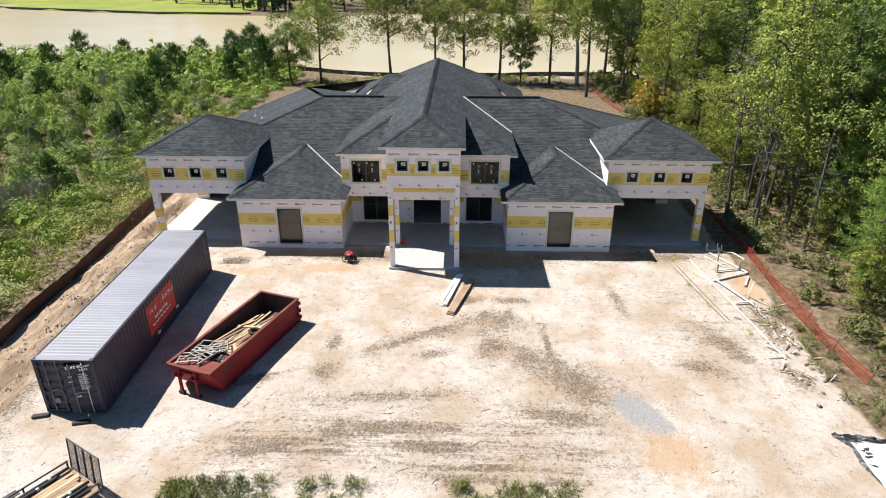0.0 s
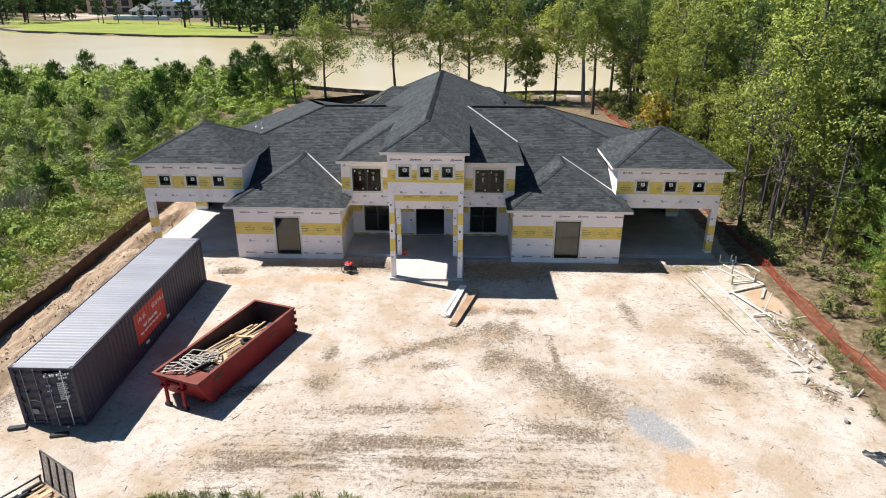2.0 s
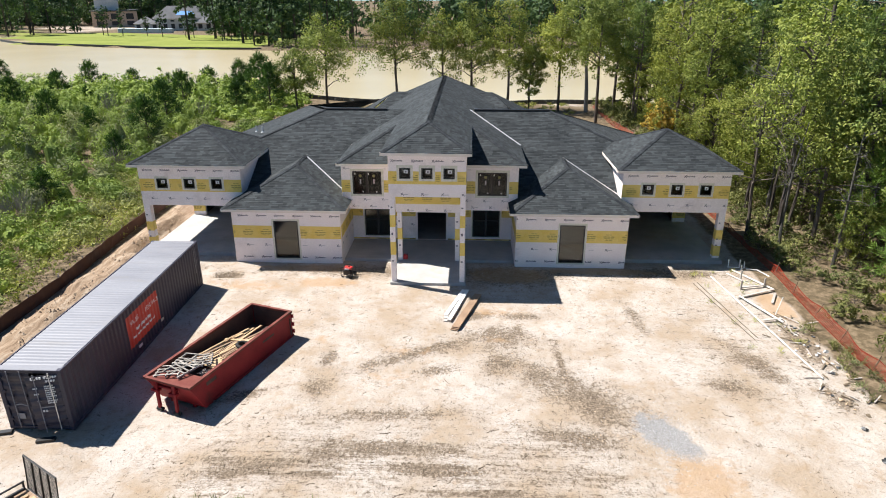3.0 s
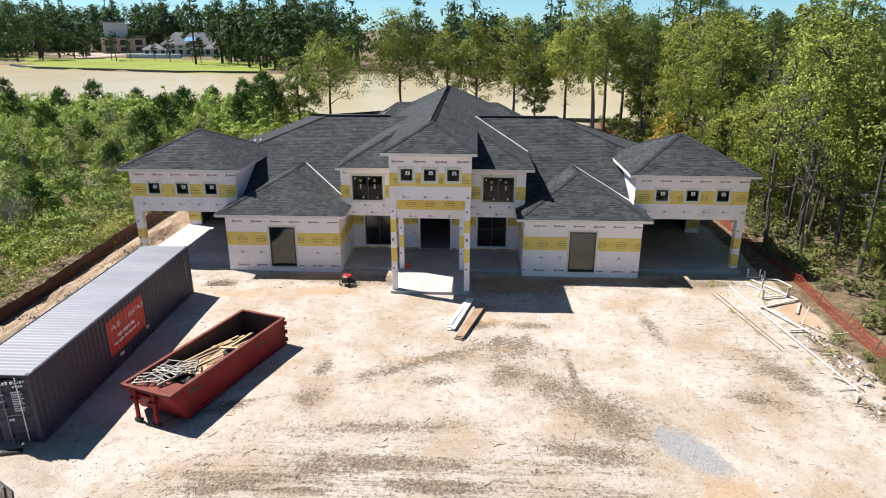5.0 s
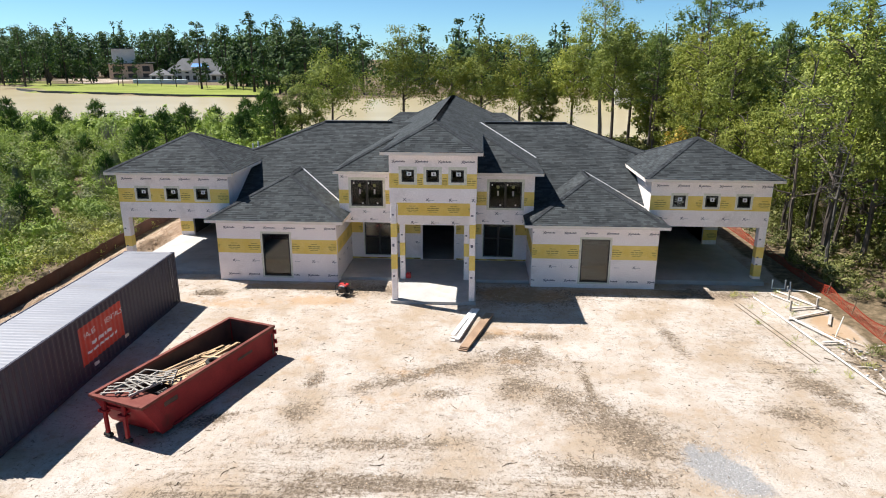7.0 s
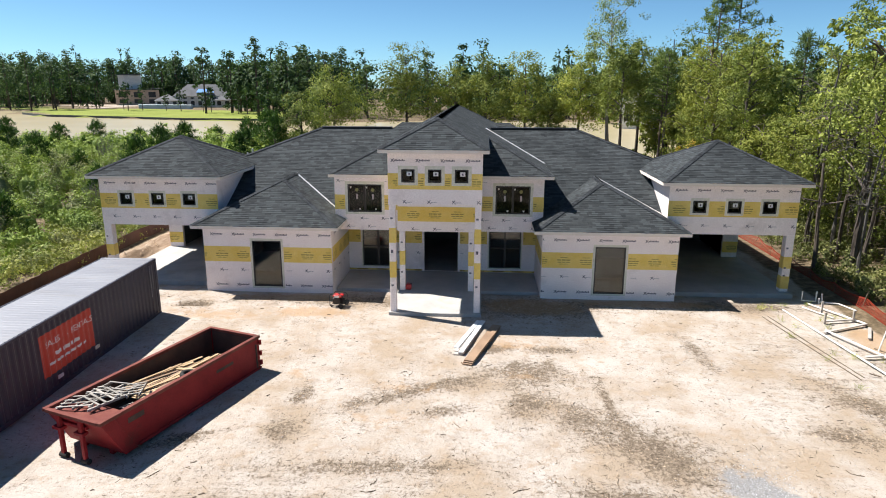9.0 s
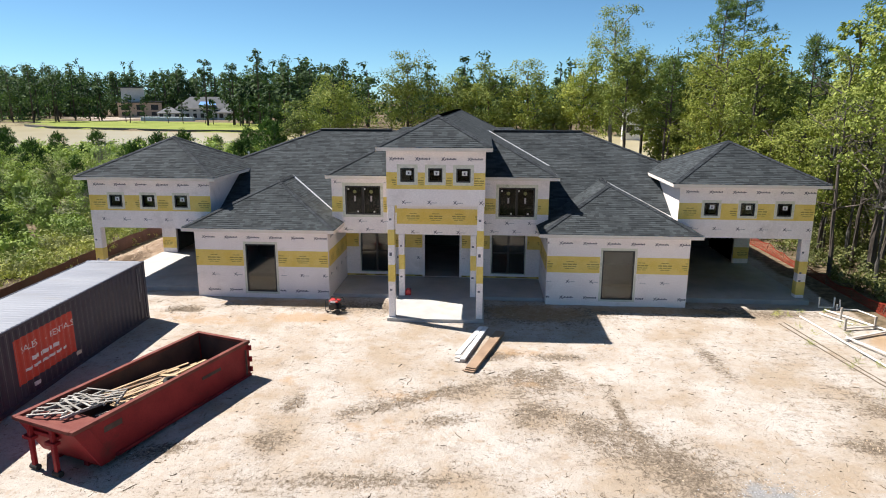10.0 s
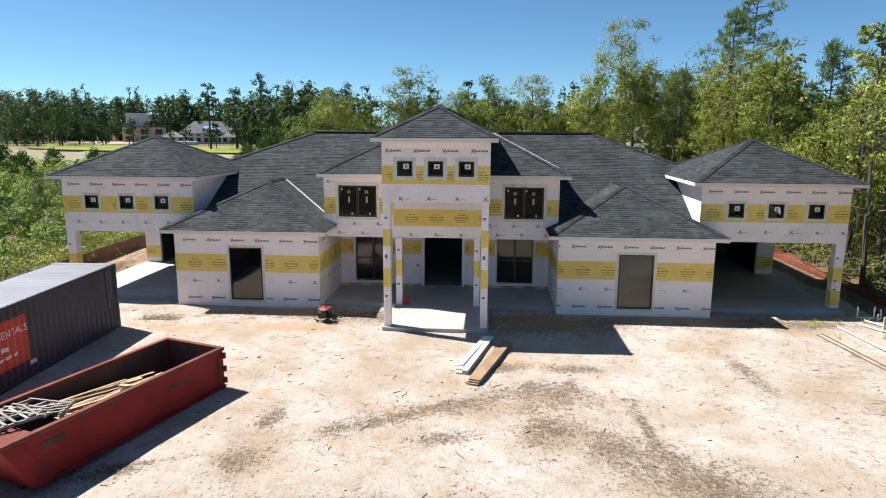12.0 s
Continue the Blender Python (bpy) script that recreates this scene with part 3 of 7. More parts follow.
def holed(face, pos, u0, u1, z0, z1, holes, d0, d1):
    """One connected panel from d0 to d1 metres out, with openings (u0, u1, z0, z1) cut through."""
    us = sorted({u0, u1, *[h[0] for h in holes], *[h[1] for h in holes]})
    zs = sorted({z0, z1, *[h[2] for h in holes], *[h[3] for h in holes]})
    us, zs = [u for u in us if u0 <= u <= u1], [z for z in zs if z0 <= z <= z1]

    def solid(i, j):
        if not (0 <= i < len(us) - 1 and 0 <= j < len(zs) - 1):
            return False
        u, z = (us[i] + us[i + 1]) / 2, (zs[j] + zs[j + 1]) / 2
        return not any(h[0] < u < h[1] and h[2] < z < h[3] for h in holes)

    bm = bmesh.new()
    cache = {}

    def v(u, z, d):
        k = (round(u, 4), round(z, 4), d)
        if k not in cache:
            cache[k] = bm.verts.new(on_wall(face, pos, u, z, d))
        return cache[k]

    for i in range(len(us) - 1):
        for j in range(len(zs) - 1):
            if not solid(i, j):
                continue
            a, b, c, e = us[i], us[i + 1], zs[j], zs[j + 1]
            for d in (d0, d1):
                bm.faces.new((v(a, c, d), v(b, c, d), v(b, e, d), v(a, e, d)))
            for ok, p, q in ((solid(i - 1, j), (a, c), (a, e)), (solid(i + 1, j), (b, c), (b, e)), (solid(i, j - 1), (a, c), (b, c)), (solid(i, j + 1), (a, e), (b, e))):
                if not ok:
                    bm.faces.new((v(*p, d0), v(*q, d0), v(*q, d1), v(*p, d1)))
    return bm


def wall(face, pos, u0, u1, z0, z1, holes=(), thick=0.15, material=None):
    """A thick wall with its outer face at pos."""
    return part("wall", holed(face, pos, u0, u1, z0, z1, holes, 0.0, -thick), material or WRAP, house)


def spans(u0, u1, z0, z1, holes, margin):
    """What is left of u0..u1 at that height beside the openings."""
    out = [(u0, u1)]
    for h in holes:
        if h[2] - margin < z1 and h[3] + margin > z0:
            cut = []
            for a, b in out:
                if h[1] + margin <= a or h[0] - margin >= b:
                    cut.append((a, b))
                    continue
                if h[0] - margin > a:
                    cut.append((a, h[0] - margin))
                if h[1] + margin < b:
                    cut.append((h[1] + margin, b))
            out = cut
    return [(a, b) for a, b in out if b - a > 0.02]


def flat(bm, face, pos, u0, u1, z0, z1, d):
    bm.faces.new([bm.verts.new(on_wall(face, pos, u, z, d)) for u, z in ((u0, z0), (u1, z0), (u1, z1), (u0, z1))])


def prints(wall_ob, face, pos, u0, u1, yellow=(), rows=(), holes=(), phase=0.0, pitch=1.03, margin=0.11):
    """The wrap's print: yellow bands with lines of small type, and rows of marks. All lie a few millimetres proud."""
    dark, pale, brown = bmesh.new(), bmesh.new(), bmesh.new()
    for z0, z1 in yellow:
        pieces = [(a, b, z0, z1) for a, b in spans(u0, u1, z0, z1, holes, margin)]
        for q in holes:
            a, b = max(u0, q[0] - margin), min(u1, q[1] + margin)
            if a < b and q[2] - margin < z1 and q[3] + margin > z0:
                if q[2] - margin * 0.9 - z0 > 0.02:
                    pieces.append((a, b, z0, q[2] - margin * 0.9))
                if z1 - q[3] - margin * 1.1 > 0.02:
                    pieces.append((a, b, q[3] + margin * 1.1, z1))
        for a, b, c, e in pieces:
            band = bmesh.new()
            flat(band, face, pos, a, b, c, e, 0.004)
            part("yellow_band", band, YELLOW, wall_ob, "yellow printed band")
        for a, b in spans(u0, u1, z0, z1, holes, margin):
            k = math.floor((a - phase) / pitch)
            while phase + k * pitch < b:
                c = phase + (k + 0.5) * pitch
                h = z1 - z0
                for w, dz, t in ((0.34, 0.68, 0.035), (0.62, 0.52, 0.055), (0.58, 0.38, 0.04), (0.44, 0.26, 0.03)):
                    p, q = max(a + 0.02, c - w / 2), min(b - 0.02, c + w / 2)
                    if q - p > 0.06:
                        n = max(1, int((q - p) / 0.16))
                        for s in range(n):
                            e = (q - p) / n
                            flat(brown, face, pos, p + s * e, p + (s + 0.86) * e, z0 + dz * h - t / 2, z0 + dz * h + t / 2, 0.007)
                k += 1
    for z, kind, off in rows:
        for a, b in spans(u0, u1, z - 0.08, z + 0.08, holes, margin + 0.02):
            k = math.floor((a - phase - off) / pitch)
            while phase + off + k * pitch < b:
                c = phase + off + k * pitch
                if c - 0.02 > a and c + 0.16 < b:
                    for p, q in (((c, z - 0.065), (c + 0.11, z + 0.075)), ((c, z + 0.06), (c + 0.14, z - 0.075))):
                        w = 0.026
                        dark.faces.new([dark.verts.new(on_wall(face, pos, u, zz, 0.006 if p[1] < z else 0.008)) for u, zz in ((p[0], p[1]), (p[0] + w * 1.6, p[1]), (q[0] + w * 1.6, q[1]), (q[0], q[1]))])
                long = 0.46 if kind == "long" else 0.26
                p, q = max(a + 0.01, c + 0.15), min(b - 0.01, c + 0.15 + long)
                if q - p > 0.05:
                    bm = dark if kind == "long" else pale
                    n = max(1, int((q - p) / 0.065))
                    e = (q - p) / n
                    for s in range(n):
                        t = (0.055, 0.072, 0.05, 0.078)[(s * 3 + k) % 4] if kind == "long" else 0.03
                        flat(bm, face, pos, p + s * e, p + (s + 0.8) * e, z - 0.03, z - 0.03 + t, 0.006)
                k += 1
    for name, bm, m, label in (("printed_mark", dark, PRINT, "dark printed marks"), ("pale_print", pale, PALE_PRINT, "pale grey print"), ("small_print", brown, BROWN_PRINT, "brown lines of print")):
        if bm.faces:
            part(name, bm, m, wall_ob, label, kind="stuff")
        else:
            bm.free()


def window(face, pos, u0, u1, z0, z1, mullions=(), rails=(), sticker="", tape=0.10):
    """A black-framed window set in its opening, with flashing tape round it."""
    f = 0.055
    us, zs = [u0 + f, *[m for q in mullions for m in (q - 0.05, q + 0.05)], u1 - f], [z0 + f, *[m for q in rails for m in (q - 0.03, q + 0.03)], z1 - f]
    lights = [(us[i], us[i + 1], zs[j], zs[j + 1]) for i in range(0, len(us), 2) for j in range(0, len(zs), 2)]
    bm = holed(face, pos, u0, u1, z0, z1, lights, -0.09, 0.012)
    win = part("window", bm, BLACKTRIM, house, "black aluminium window with stickers" if sticker else "black aluminium window")
    cuts = [u0 + f, *mullions, u1 - f]
    for a, b in zip(cuts, cuts[1:]):
        bm = bmesh.new()
        wall_box(bm, face, pos, a, b, z0 + f, z1 - f, -0.055, -0.047)
        pane = part("pane", bm, GLASS if sticker else DUSTY_GLASS, win)
        pane.visible_shadow = False
        w, h, c = b - a, z1 - z0 - 2 * f, (a + b) / 2
        if sticker == "square":
            bm = bmesh.new()
            wall_box(bm, face, pos, c - 0.06, c + 0.15, z0 + f + h * 0.48, z0 + f + h * 0.88, -0.046, -0.044)
            part("sticker", bm, WHITE_PAINT, win, "white square label")
            bm = bmesh.new()
            wall_box(bm, face, pos, c + 0.01, c + 0.08, z0 + f + h * 0.56, z0 + f + h * 0.76, -0.0437, -0.043)
            part("sticker_print", bm, PRINT, win)
        elif sticker == "tall":
            bm = bmesh.new()
            wall_box(bm, face, pos, c - 0.035, c + 0.045, z0 + f + h * 0.45, z0 + f + h * 0.66, -0.046, -0.044)
            part("sticker", bm, PALE_PRINT, win, "pale upright label")
            bm = bmesh.new()
            pts = [on_wall(face, pos, c + 0.085 * math.cos(k * math.pi / 7), z0 + f + h * 0.82 + 0.085 * math.sin(k * math.pi / 7), -0.045) for k in range(14)]
            bm.faces.new([bm.verts.new(p) for p in pts])
            part("round_sticker", bm, OLIVE_LABEL, win, "round olive sticker")
            bm = bmesh.new()
            wall_box(bm, face, pos, a + 0.06, a + 0.12, z1 - 0.2, z1 - 0.12, -0.046, -0.044)
            wall_box(bm, face, pos, c + 0.1, c + 0.18, z0 + 0.1, z0 + 0.17, -0.046, -0.044)
            part("corner_label", bm, WHITE_PAINT, win, kind="stuff")
    if tape:
        o = tape
        bm = holed(face, pos, u0 - o, u1 + o, z0 - o * 0.9, z1 + o * 1.1, [(u0, u1, z0, z1)], 0.002, 0.010)
        part("flashing_tape", bm, TAPE, win, "cream flashing tape")
    return win


# lower side wings with one tall window each
WIN_L = (7.32, 8.70, 0.30, 2.53)
for s in (-1, 1):
    a, b = sorted((s * 4.9, s * 11.04))
    hole = (*sorted((s * WIN_L[0], s * WIN_L[1])), WIN_L[2], WIN_L[3])
    w = wall("-y", 0.0, a, b, -0.15, 3.2, [hole])
    prints(w, "-y", 0.0, a, b, [(1.50, 2.24)], [(2.83, "long", 0.0), (1.10, "short", 0.35), (0.36, "long", 0.1)], [hole], a + (0.35 if s < 0 else 0.5))
    window("-y", 0.0, *hole)
    w = wall("+x" if s > 0 else "-x", s * 11.04, 0.15, 9.0, -0.15, 3.2)
    prints(w, "+x" if s > 0 else "-x", s * 11.04, 0.15, 3.0, [(1.50, 2.24)], [(2.83, "long", 0.2)], phase=0.15)
    w = wall("-x" if s > 0 else "+x", s * 4.9, 0.15, 3.9, -0.15, 3.2)
    prints(w, "-x" if s > 0 else "+x", s * 4.9, 0.15, 3.9, [(1.50, 2.24)], [(2.83, "long", 0.2), (1.1, "short", 0.1)], phase=0.3)

# porch back wall with its doorway and two windows
PB = 3.9
back_holes = [(-4.15, -2.5, 0.35, 2.66), (-0.9, 0.87, 0.1, 2.72), (2.5, 4.15, 0.35, 2.66)]
w = wall("-y", PB, -4.9, 4.9, -0.15, 3.3, back_holes)
prints(w, "-y", PB, -4.9, 4.9, [(1.62, 2.3), (0.11, 0.2)], [(1.1, "short", 0.3)], back_holes, -4.7)
for h in (back_holes[0], back_holes[2]):
    window("-y", PB, *h, mullions=((h[0] + h[1]) / 2,), rails=(1.42,), tape=0.06)

# upper front wall over the porch, with paired windows
UP = 1.6
up_holes = [(-4.39, -2.74, 3.68, 5.03), (2.74, 4.39, 3.68, 5.03)]
for h, (a, b) in zip(up_holes, ((-5.03, -1.83), (1.83, 5.03))):
    w = wall("-y", UP, a, b, 2.8, 5.42, [h])
    prints(w, "-y", UP, a, b, [(3.80, 4.52)], [(3.38, "short", 0.2), (2.98, "short", 0.55), (5.2, "short", 0.1)], [h], a, margin=0.13)
    window("-y", UP, *h, mullions=((h[0] + h[1]) / 2,), sticker="tall", tape=0.13)
for s in (-1, 1):
    f = "+x" if s > 0 else "-x"
    w = wall(f, s * 5.03, UP + 0.15, 9.5, 2.8, 5.42)
    prints(w, f, s * 5.03, UP + 0.15, 6.4, [(3.80, 4.52)], [(5.1, "short", 0.2)])

# header behind the entry tower, on the rear pair of posts
w = wall("-y", 0.5, -1.83, 2.05, 3.0, 5.4)
prints(w, "-y", 0.5, -1.83, 2.05, [(3.48, 4.18)], [(3.12, "short", 0.4)], phase=-1.6)

# entry tower
TF = -2.55
TX, TW = 0.15, 1.96
tower_holes = [(c - 0.28, c + 0.28, 5.75, 6.30) for c in (-0.97, 0.14, 1.25)]
w = wall("-y", TF, TX - TW, TX + TW, 4.80, 7.02, tower_holes)
prints(w, "-y", TF, TX - TW, TX + TW, [(5.47, 6.13)], [(6.66, "long", 0.12), (4.94, "short", 0.6)], tower_holes, TX - TW, margin=0.13)
for h in tower_holes:
    window("-y", TF, *h, sticker="square", tape=0.13)
for s in (-1, 1):
    f = "+x" if s > 0 else "-x"
    w = wall(f, TX + s * TW, TF + 0.15, 4.2, 4.80, 7.02)
    prints(w, f, TX + s * TW, TF + 0.15, 1.5, [(5.47, 6.13)], [(6.66, "long", 0.4)])


def post(x0, x1, y0, y1, z0, z1, bands):
    bm = bmesh.new()
    box(bm, (x0, y0, z0), (x1, y1, z1), None, 0.012)
    ob = part("post", bm, WRAP, house, "wrapped porch post with yellow bands")
    for a, b in bands:
        bm = bmesh.new()
        box(bm, (x0 - 0.003, y0 - 0.003, a), (x1 + 0.003, y1 + 0.003, b))
        part("yellow_band", bm, YELLOW, ob, "yellow printed band")
    bm = bmesh.new()
    for a, b in bands:
        for z in (a - 0.35, b + 0.42):
            if z0 < z < z1:
                flat(bm, "-y", y0, x0 + 0.06, x0 + 0.16, z - 0.04, z + 0.04, 0.004)
    part("printed_mark", bm, PRINT, ob, kind="stuff")


for s in (-1, 1):
    a, b = sorted((TX + s * 1.67, TX + s * 1.94))
    post(a, b, TF + 0.01, TF + 0.31, 0.11, 4.798, [(1.63, 2.34), (3.17, 3.81)])
    a, b = sorted((s * 1.5, s * 1.76))
    post(a, b, 0.48, 0.74, 0.11, 2.998, [(1.37, 2.05)])

# carports
for s in (-1, 1):
    f_out, f_in = ("+x", "-x") if s > 0 else ("-x", "+x")
    a, b = sorted((s * 10.86, s * 16.82))
    holes = [(s * c - 0.31, s * c + 0.31, 3.88, 4.46) for c in (12.3, 13.9, 15.5)]
    w = wall("-y", 1.6, a, b, 2.86, 5.25, holes)
    prints(w, "-y", 1.6, a, b, [(3.70, 4.44)], [(4.95, "long", 0.25), (3.28, "short", 0.55)], holes, a, margin=0.12)
    for h in holes:
        window("-y", 1.6, *h, sticker="square", tape=0.11)
    w = wall(f_out, s * 16.82, 1.75, 7.9, 2.86, 5.25)
    prints(w, f_out, s * 16.82, 1.75, 7.9, [(3.70, 4.44)], [(4.95, "long", 0.3)])
    w = wall(f_in, s * 10.86, 1.75, 7.9, 3.1, 5.25)
    a, b = sorted((s * 16.44, s * 16.818))
    post(a, b, 1.602, 1.98, 0.10, 2.858, [(0.25, 0.86), (1.25, 1.82)])
    # rear wall with its opening to the garage, and the corner pier
    a, b = sorted((s * 11.04, s * 16.82))
    opening = (*sorted((s * 11.2, s * 15.98)), 0.05, 2.62)
    w = wall("-y", 8.2, a, b, -0.15, 5.25, [opening], thick=0.2)
    # added carport ceiling that holds the bay dark
    bm = bmesh.new()
    plate(bm, [(p[0], p[1], 2.9) for p in ((s * 11.04, 1.75), (s * 16.67, 1.75), (s * 16.67, 8.2), (s * 11.04, 8.2))], 0.03)
    part("porch_ceiling", bm, CEILING, house)
    prints(w, "-y", 8.2, *sorted((s * 15.98, s * 16.82)), [(0.35, 1.0), (2.3, 2.62)], phase=s * 16)

# plain unseen walls added to close the rooms behind and keep daylight out
for f, p, u0, u1, z0, z1 in (("+y", 24.6, -5.0, 5.0, -0.15, 5.4), ("+y", 18.4, -16.6, -4.9, -0.15, 3.6), ("+y", 17.0, 4.9, 16.2, -0.15, 3.6), ("-x", -16.62, 8.4, 18.4, -0.15, 3.5), ("+x", 16.25, 8.4, 17.0, -0.15, 3.6),
                             ("-x", -5.0, 18.4, 24.6, -0.15, 5.4), ("+x", 5.0, 17.0, 24.6, -0.15, 5.4)):
    wall(f, p, u0, u1, z0, z1)
# added inner walls and garage lids, coloured dark for the rooms' shade
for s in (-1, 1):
    wall("-x" if s > 0 else "+x", s * 6.0, 4.05, 16.0, 0.1, 3.2, material=SHADED_INTERIOR)
    wall("-y", 7.4, *sorted((s * 6.2, s * 10.8)), 0.1, 3.2, material=SHADED_INTERIOR)
    wall("-y", 12.5, *sorted((s * 11.1, s * 16.1)), 0.1, 3.2, material=SHADED_INTERIOR)
    wall("-x" if s > 0 else "+x", s * 16.1, 8.45, 12.5, 0.1, 3.2, material=SHADED_INTERIOR)
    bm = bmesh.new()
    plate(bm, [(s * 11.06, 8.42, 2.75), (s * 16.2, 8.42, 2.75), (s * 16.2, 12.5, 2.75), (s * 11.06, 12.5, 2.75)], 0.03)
    part("garage_shade_lid", bm, SHADED_INTERIOR, house)
wall("-y", 11.5, -5.8, 5.8, 0.1, 5.3, material=SHADED_INTERIOR)
bm = bmesh.new()
plate(bm, [(-4.9, 1.75, 2.84), (4.9, 1.75, 2.84), (4.9, 3.9, 2.84), (-4.9, 3.9, 2.84)], 0.03)
part("porch_ceiling", bm, CEILING, house)
bm = bmesh.new()
plate(bm, [(TX - 1.8, TF + 0.16, 4.85), (TX + 1.8, TF + 0.16, 4.85), (TX + 1.8, 0.5, 4.85), (TX - 1.8, 0.5, 4.85)], 0.03)
part("porch_ceiling", bm, CEILING, house)

# slabs
for x0, x1, y0, y1, z in ((-4.88, 4.88, 0.62, 3.9, 0.098), (TX - 2.0, TX + 2.0, TF - 0.12, 0.62, 0.102), (-16.9, -11.06, 1.2, 8.2, 0.09), (11.06, 16.9, 1.2, 8.2, 0.09), (-11.0, 11.0, 4.06, 18.0, 0.09), (-16.2, -11.0, 8.2, 12.6, 0.086), (11.0, 16.2, 8.2, 12.6, 0.086)):
    bm = bmesh.new()
    box(bm, (x0, y0, -0.4), (x1, y1, z), None, 0.01)
    part("slab", bm, CONCRETE, house, "grey concrete slab")


# ---- roofs ----
def clip(poly, p, n):
    """The part of a flat polygon on the side of p to which n points."""
    out = []
    for i, a in enumerate(poly):
        b = poly[(i + 1) % len(poly)]
        da, db = (a[0] - p[0]) * n[0] + (a[1] - p[1]) * n[1], (b[0] - p[0]) * n[0] + (b[1] - p[1]) * n[1]
        if da >= 0:
            out.append(a)
        if (da > 0) != (db > 0) and da != db:
            t = da / (da - db)
            out.append((a[0] + t * (b[0] - a[0]), a[1] + t * (b[1] - a[1])))
    return out


def shingled(polys, rng):
    """Every tab of the courses on the given convex roof faces, cut to their edges."""
    verts, faces = [], []
    for poly in polys:
        ps = [Vector(p) for p in poly]
        n = (ps[1] - ps[0]).cross(ps[2] - ps[0]).normalized()
        if n.z < 0:
            n = -n
        u = Vector((0, 0, 1)).cross(n).normalized()
        v = n.cross(u)
        o = ps[0]
        flat_ps = [((p - o).dot(u), (p - o).dot(v)) for p in ps]
        area = sum(a[0] * b[1] - a[1] * b[0] for a, b in zip(flat_ps, flat_ps[1:] + flat_ps[:1]))
        if area < 0:
            flat_ps.reverse()
        v0, v1 = min(p[1] for p in flat_ps), max(p[1] for p in flat_ps)
        row, k = v0, 0
        while row < v1:
            strip = clip(clip(flat_ps, (0, row), (0, 1)), (0, row + 0.145), (0, -1))
            if len(strip) >= 3:
                a, b = min(p[0] for p in strip), max(p[0] for p in strip)
                c = a - rng.random() * 0.3
                while c < b:
                    w = rng.choice((0.16, 0.22, 0.3, 0.36, 0.44))
                    tab = clip(clip(strip, (c, 0), (1, 0)), (c + w, 0), (-1, 0))
                    if len(tab) >= 3:
                        lift = rng.choice((0.006, 0.009, 0.014))
                        base = len(verts)
                        for p in tab:
                            verts.append(o + u * p[0] + v * p[1] + n * (0.004 + lift * (1 - (p[1] - row) / 0.145)))
                        faces.append(tuple(range(base, base + len(tab))))
                        low = [i for i, p in enumerate(tab) if p[1] < row + 0.001]
                        if len(low) == 2:
                            i, j = base + low[0], base + low[1]
                            e = len(verts)
                            verts.append(verts[i] - n * lift)
                            verts.append(verts[j] - n * lift)
                            faces.append((i, e, e + 1, j) if low[1] - low[0] != 1 else (j, e + 1, e, i))
                    c += w
            row += 0.145
            k += 1
    return verts, faces


def caps(lines, rng):
    """Overlapping folded caps along hips and ridges; each line has the slopes' outward sides."""
    verts, faces = [], []
    for a, b, drop in lines:
        a, b = Vector(a), Vector(b)
        d = (b - a)
        n = max(1, int(d.length / 0.2))
        side = Vector((d.y, -d.x, 0)).normalized()
        for i in range(n):
            p, q = a + d * (i / n), a + d * ((i + 1.15) / n)
            h0, h1 = 0.045 + rng.random() * 0.01, 0.03
            base = len(verts)
            for c, h in ((p, h0), (q, h1)):
                for w in (-0.15, 0, 0.15):
                    verts.append(c + side * w + Vector((0, 0, h - abs(w) * drop)))
            faces += [(base, base + 1, base + 4, base + 3), (base + 1, base + 2, base + 5, base + 4)]
    return verts, faces


def roof(name_label, polys, cap_lines=(), eaves=(), soffits=()):
    """One roof: deck, shingles, caps, fascia boards and soffits."""
    rng = random.Random(len(polys) * 7 + int(abs(polys[0][0][0]) * 100))
    bm = bmesh.new()
    for p in polys:
        plate(bm, p, 0.05)
    deck = part("roof", bm, CAP, house, name_label)
    v, f = shingled(polys, rng)
    under(new("shingles", mesh_from("shingles", v, f, SHINGLE)), deck, "dark slate-grey laminated shingles", "stuff")
    if cap_lines:
        v, f = caps(cap_lines, rng)
        under(new("capping", mesh_from("capping", v, f, CAP)), deck, "dark folded ridge caps", "stuff")
    for a, b in eaves:
        bm = bmesh.new()
        a, b = Vector(a), Vector(b)
        beam(bm, a - Vector((0, 0, 0.085)), b - Vector((0, 0, 0.085)), 0.035, 0.14)
        part("fascia", bm, FASCIA, deck, "raw cream fascia board")
    for p in soffits:
        bm = bmesh.new()
        plate(bm, p, 0.02)
        part("soffit", bm, FASCIA, deck)
    return deck


